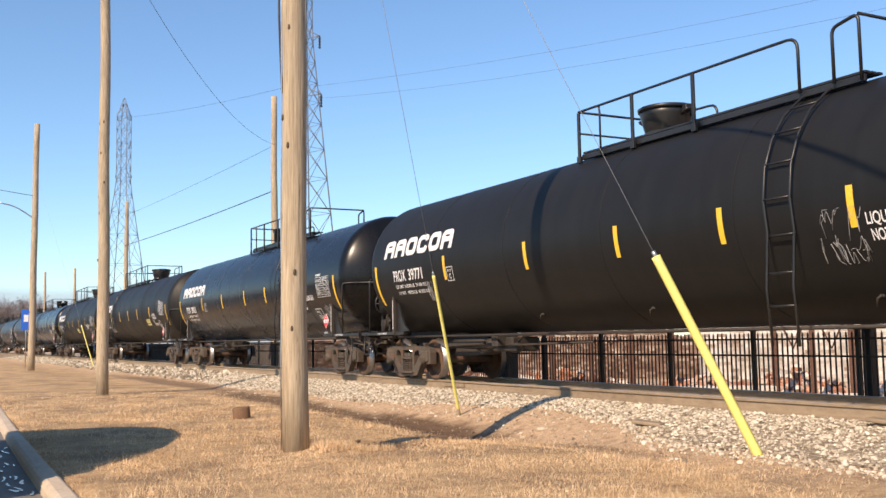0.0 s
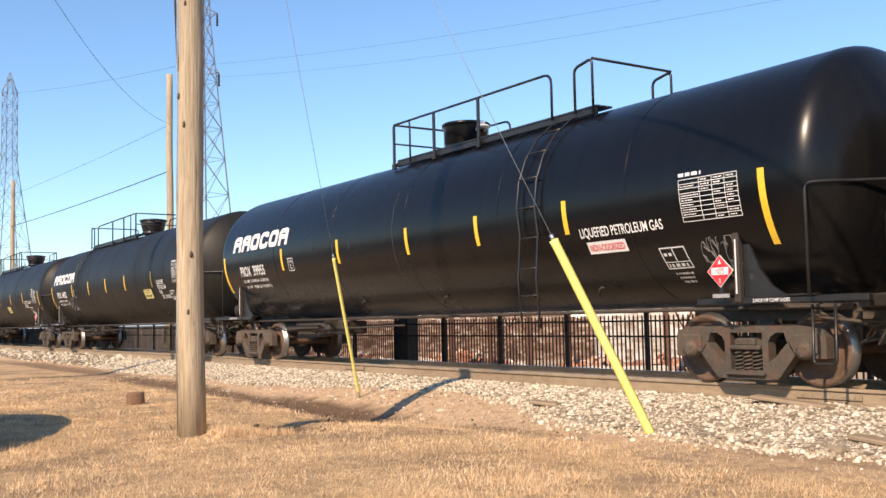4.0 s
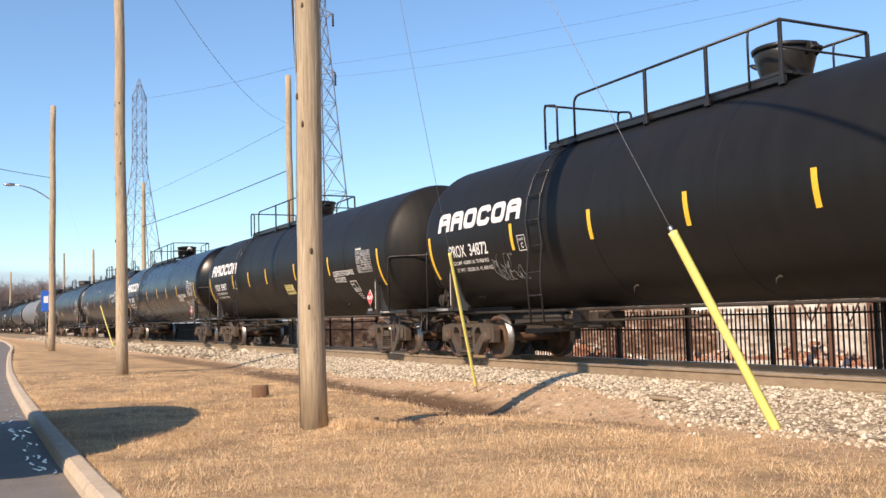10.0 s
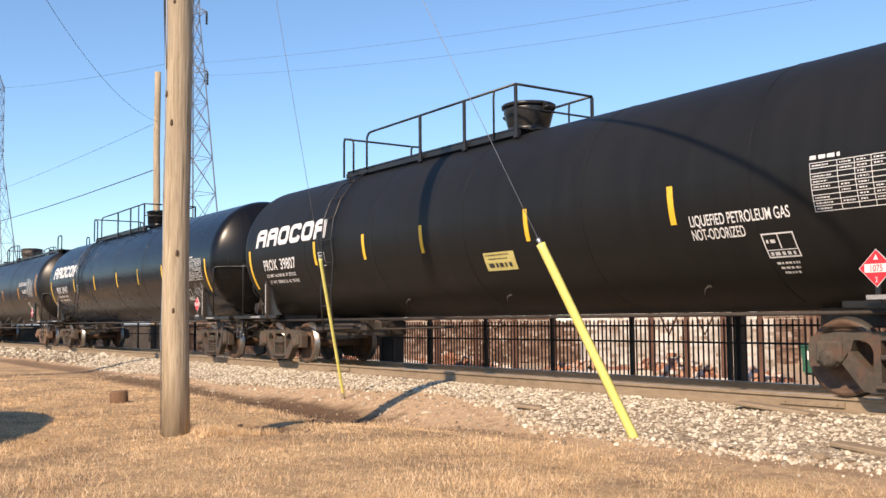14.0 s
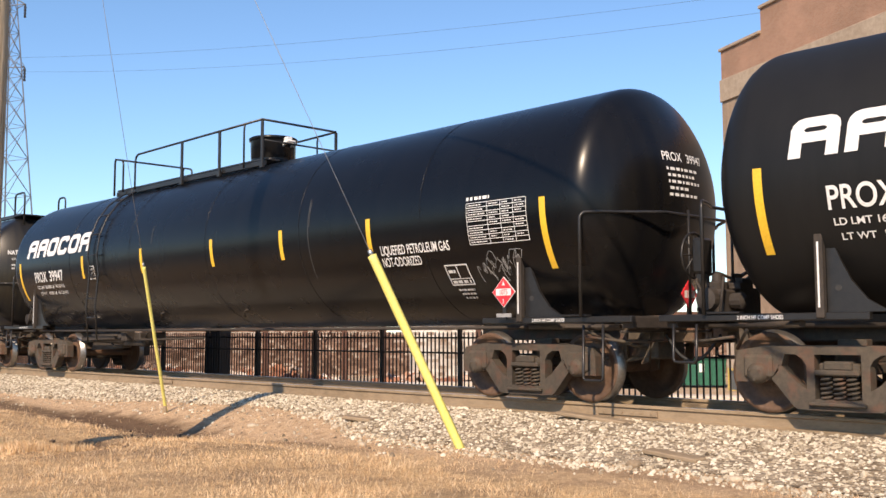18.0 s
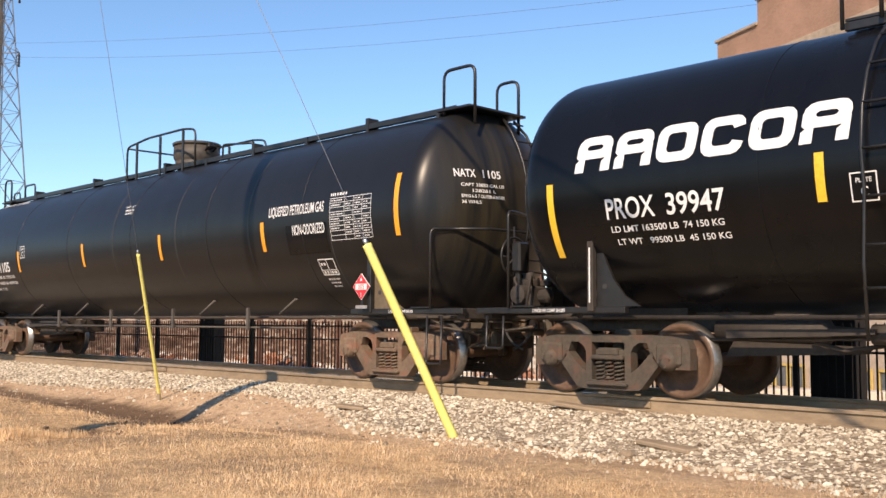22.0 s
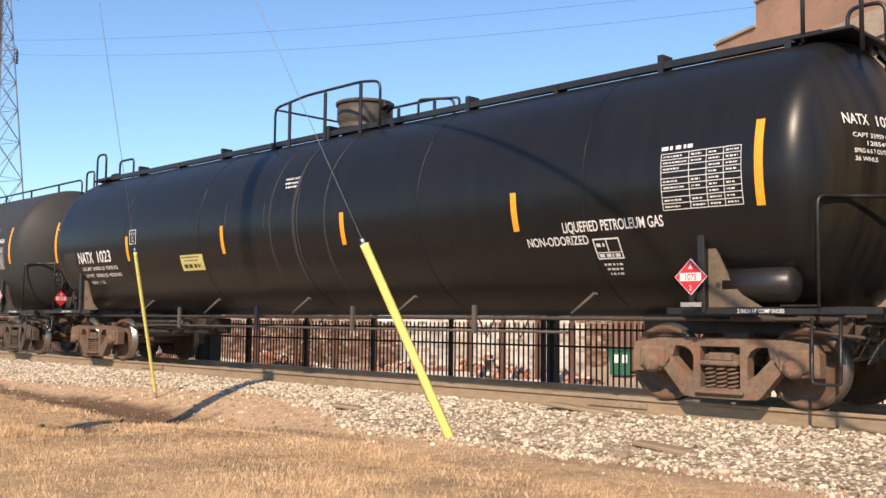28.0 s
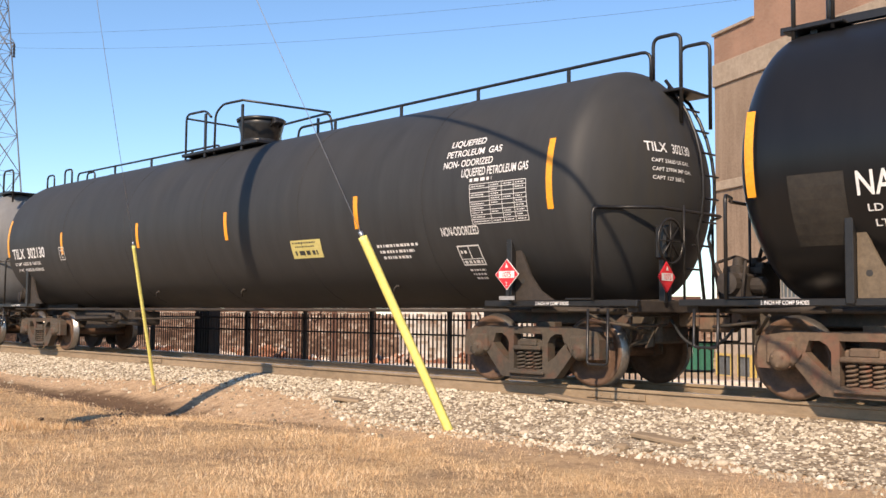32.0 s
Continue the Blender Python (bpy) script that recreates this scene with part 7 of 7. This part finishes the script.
    for x, z0, z1 in sp.get("rings", ()):
        bm = bmesh.new()
        patch(bm, x, x + 0.05, z0, z1, 0.0025, skew=0.01)
        part("worn_ring", bm, M["faint"], car)
    # hoops of worn paint and hairline scratches
    for x, z0, z1 in sp.get("scuffs", ()):
        bm = bmesh.new()
        patch(bm, x, x + 0.014, z0, z1, 0.0035, skew=0.012)
        part("scratch", bm, M["scuff"], car)
    if limits:
        stencil("weight_stencil", [(t, mx + 0.04 + dx, mz - 0.16 - i * 0.145, 0.075, len(t) * (0.063 if kind == "n" else 0.056)) for i, (t, dx, z) in enumerate(limits)], car)
    return car


HOUSING = simple("weathered_housing", (0.035, 0.030, 0.026), (0.085, 0.070, 0.055), 5, 0.6)
# what sets each car apart: reflector places, lettering, and scratches (x, from, to)
SPEC = {
    "39771": dict(mark=(-7.48, 1.46, 2.25), owner=(-7.95, 2.80, 3.38, 0.40), bars=[-8.42, -4.98, -1.86, 0.8, 3.1, 5.25, 8.6], plate=-4.90, top=0.0),
    "39955": dict(mark=(-7.64, 1.5, 2.12), owner=(-8.03, 2.74, 3.33, 0.40), tank=(8.83, 0.15), rear=0.17, bars=[-8.62, -5.08, -2.28, 0.49, 2.74, 5.01, 8.6], plate=-4.76, top=0.0, scuffs=((-0.02, 1.45, 3.4), (-1.77, 2.4, 2.6))),
    "34872": dict(mark=(-7.80, 1.62, 2.16), owner=(-8.25, 2.72, 3.45, 0.40), tank=(8.86, 0.12), rear=0.20, bars=[-8.68, -5.2, -2.66, -0.25, 2.15, 5.06, 8.57], plate=-5.0, top=-0.1),
    "39807": dict(mark=(-7.68, 1.67, 2.15), owner=(-8.05, 2.70, 3.58, 0.42), bars=[-8.4, -5.03, -2.95, -0.88, 2.08, 5.05, 8.55], plate=-4.87, top=-0.13),
    "39947": dict(mark=(-7.51, 1.60, 2.16), owner=(-7.94, 2.75, 3.48, 0.44), bars=[-8.33, -4.83, -2.09, 0.62, 2.84, 5.14, 8.6], plate=-4.53, top=0.05, scuffs=((3.6, 1.8, 3.1), (3.64, 2.65, 3.05), (-1.66, 2.72, 3.08))),
    "1105": dict(mark=(-7.58, 1.58, 2.14), rings=((-0.4, 1.4, 3.8), (2.2, 1.5, 3.7), (4.7, 1.5, 3.8)), scuffs=((7.0, 1.4, 2.4), (-2.5, 1.6, 2.9))),
    "1023": dict(mark=(-7.70, 1.54, 2.13), rings=((-0.35, 1.3, 3.9), (0.30, 1.3, 3.95), (1.15, 1.4, 3.9)), bars=[-8.80, -5.39, -1.81, 1.62, 5.17, 8.62], scuffs=((3.34, 2.7, 3.55), (0.36, 1.6, 3.4), (0.44, 1.75, 3.1), (-0.5, 2.5, 2.9), (-5.28, 1.4, 3.25), (-1.7, 1.15, 2.0), (-1.7, 2.6, 3.05))),
    "302130": dict(mark=(-8.38, 1.84, 2.20)),
}


def lpg(car, rows):
    stencil("cargo_stencil", rows, car)


CARS = []
c = tank_car(-13.84, "a", "PROX", "39771", "black pressure tank car with yellow reflectors and scribbles", (("LD LMT 163300 LB  74 100 KG", 0, 0), ("LT WT   99700 LB  45 200 KG", 0.05, 0)))
lpg(c, [("LIQUEFIED PETROLEUM GAS", 5.42, 2.17, 0.14, 1.7), ("NOT-ODORIZED", 5.45, 1.98, 0.14, 0.9)])
data_table(c, 7.3, 8.25, 2.12, 2.66, 1)
scrawl(c, -5.95, 1.75, 0.25, 0.42, 3)
scrawl(c, 4.72, 1.74, 0.62, 0.66, 4)
square_mark(c, 6.9, 1.55, 0.5, 11)
CARS.append(c)
c = tank_car(-33.64, "a", "PROX", "39955", "black pressure tank car with a white row of block shapes", (("LD LMT 163700 LB  74 250 KG", 0, 0), ("LT WT   99300 LB  45 050 KG", 0.05, 0)))
lpg(c, [("LIQUEFIED PETROLEUM GAS", 5.27, 2.07, 0.14, 1.65)])
bm = bmesh.new()
patch(bm, 5.36, 6.15, 1.83, 2.0, 0.005)
nz = part("white_panel", bm, M["white"], c, "white panel with red lettering")
stencil("panel_text", [("NON-ODORIZED", 5.40, 1.87, 0.10, 0.71)], nz, M["red"], 0.008)
data_table(c, 7.3, 8.25, 2.12, 2.66, 2)
square_mark(c, 6.7, 1.45, 0.5, 12)
scrawl(c, 7.4, 1.4, 0.6, 0.5, 5)
CARS.append(c)
c = tank_car(-53.68, "b", "PROX", "34872", "black pressure tank car with a yellow sticker and chalk scrawl", (("LD LMT 162800 LB  73 850 KG", 0, 0), ("LT WT  100200 LB  45 450 KG", 0.05, 0)))
lpg(c, [("LIQUEFIED", 5.56, 2.22, 0.12, 0.66), ("PETROLEUM", 5.58, 2.07, 0.12, 0.74), ("GAS", 5.60, 1.92, 0.12, 0.25), ("NOT-ODORIZED", 5.66, 1.77, 0.12, 0.84)])
sticker(c, 4.03, 1.74)
data_table(c, 7.1, 8.15, 2.22, 2.78, 3)
square_mark(c, 6.55, 1.62, 0.48, 13)
scrawl(c, -6.25, 1.61, 1.0, 0.5, 6)
CARS.append(c)
c = tank_car(-73.89, "b", "PROX", "39807", "black pressure tank car with white stencils and yellow sticker", (("LD LMT 162100 LB  73 550 KG", 0, 0), ("LT WT  100900 LB  45 750 KG", 0.05, 0)))
lpg(c, [("LIQUEFIED PETROLEUM GAS", 5.31, 2.10, 0.14, 1.5), ("NOT-ODORIZED", 5.3, 1.93, 0.14, 0.83)])
sticker(c, 0.80, 1.68)
data_table(c, 7.15, 8.1, 2.12, 2.66, 4)
square_mark(c, 6.33, 1.56, 0.5, 14)
CARS.append(c)
c = tank_car(-93.87, "b", "PROX", "39947", "glossy black pressure tank car with faint hairline scratches", (("LD LMT 163500 LB  74 150 KG", 0, 0), ("LT WT   99500 LB  45 150 KG", 0.05, 0)))
lpg(c, [("LIQUEFIED PETROLEUM GAS", 5.36, 2.08, 0.14, 1.48), ("NOT-ODORIZED", 5.34, 1.91, 0.14, 0.86)])
data_table(c, 7.25, 8.33, 2.12, 2.68, 5)
square_mark(c, 6.62, 1.5, 0.5, 15)
scrawl(c, 7.3, 1.62, 0.75, 0.4, 7)
CARS.append(c)
c = tank_car(-113.73, "n", "NATX", "1105", "satin black pressure tank car with amber reflectors, rusty trucks", (("LD LMT 163000 LB  73950 KG", 0.05, 0), ("LT WT  100000 LB  45350 KG", 0.1, 0), ("NEW  3  95", 0.2, 0)))
lpg(c, [("LIQUEFIED PETROLEUM GAS", 5.37, 2.68, 0.16, 1.52), ("NON-ODORIZED", 6.03, 2.34, 0.16, 0.87)])
data_table(c, 7.05, 8.05, 2.20, 2.86, 6)
square_mark(c, 6.54, 1.58, 0.45, 16)
bm = bmesh.new()
patch(bm, 5.85, 6.95, 2.02, 2.50, 0.003)
part("paint_patch", bm, M["tank_b"], c, "darker patch of fresh black paint")
CARS.append(c)
c = tank_car(-133.67, "n", "NATX", "1023", "satin black pressure tank car with a yellow sticker, rusty trucks", (("LD LMT 163000 LB  73950 KG", 0.05, 0), ("LT WT  100000 LB  45350 KG", 0.1, 0), ("NEW  1  95", 0.2, 0)))
lpg(c, [("NON-ODORIZED", 5.3, 1.90, 0.115, 0.98), ("LIQUEFIED PETROLEUM GAS", 5.92, 2.05, 0.13, 1.47)])
data_table(c, 7.42, 8.42, 2.22, 2.86, 7)
square_mark(c, 6.34, 1.62, 0.43, 17)
sticker(c, -3.40, 1.78)
CARS.append(c)
c = tank_car(-153.83, "t", "TILX", "302130", "greyed black pressure tank car with a long crown handrail", (("LD LMT 162200 LB  73600 KG", 0.0, 0), ("LT WT  100800 LB  45700 KG", 0.05, 0)))
lpg(c, [("LIQUEFIED", 6.78, 3.25, 0.095, 0.66), ("PETROLEUM  GAS", 6.74, 3.10, 0.095, 1.03), ("NON- ODORIZED", 6.71, 2.95, 0.095, 0.93), ("LIQUEFIED PETROLEUM GAS", 7.08, 2.80, 0.11, 1.20), ("NON-ODORIZED", 6.61, 2.02, 0.12, 0.72)])
data_table(c, 7.25, 8.25, 2.15, 2.68, 8)
square_mark(c, 6.83, 1.52, 0.47, 18)
sticker(c, 3.02, 1.76)
rnd = random.Random(9)
for k in range(3):
    bm = bmesh.new()
    bars_of_text(bm, 5.18 + 0.03 * k, 1.92 - 0.085 * k, 0.9 - 0.15 * k, 0.04, rnd)
    part("small_stencil", bm, M["white"], c, "short row of small white bars")["kind"] = "stuff"
CARS.append(c)
# cars farther back, too far off to read
LAST = len(CARS)
src = {"a": CARS[0], "n": CARS[6], "t": CARS[7], "b": CARS[3]}
for i, k in enumerate(("g", "n", "b", "a", "t", "n", "b", "a", "n", "g", "t")):
    x = -173.95 - 20.05 * i
    if k == "g" and i == 0:
        src["g"] = tank_car(x, "g", label="light grey pressure tank car far back in the train")
        CARS.append(src["g"])
    else:
        CARS.append(copy_thing(src[k], pose(x, TRACK_Y, RAIL_Z)))


# ---- what moves ----
def motions():
    for car in CARS:
        x0 = car.matrix_basis.translation.x
        walk(car, [(t, pose(x0 + s, TRACK_Y, RAIL_Z)) for t, s in ROLLED])
    ts = [i * 0.15 for i in range(213)] + [32.0]
    rolled = np.interp(ts, [r[0] for r in ROLLED], [r[1] for r in ROLLED])
    for w, q, x in WHEELS:
        if x < -160:
            continue
        walk(w, [(t, pose(q, 0, 0.457, 0, math.degrees(s / 0.457), 0)) for t, s in zip(ts, rolled)])


motions()
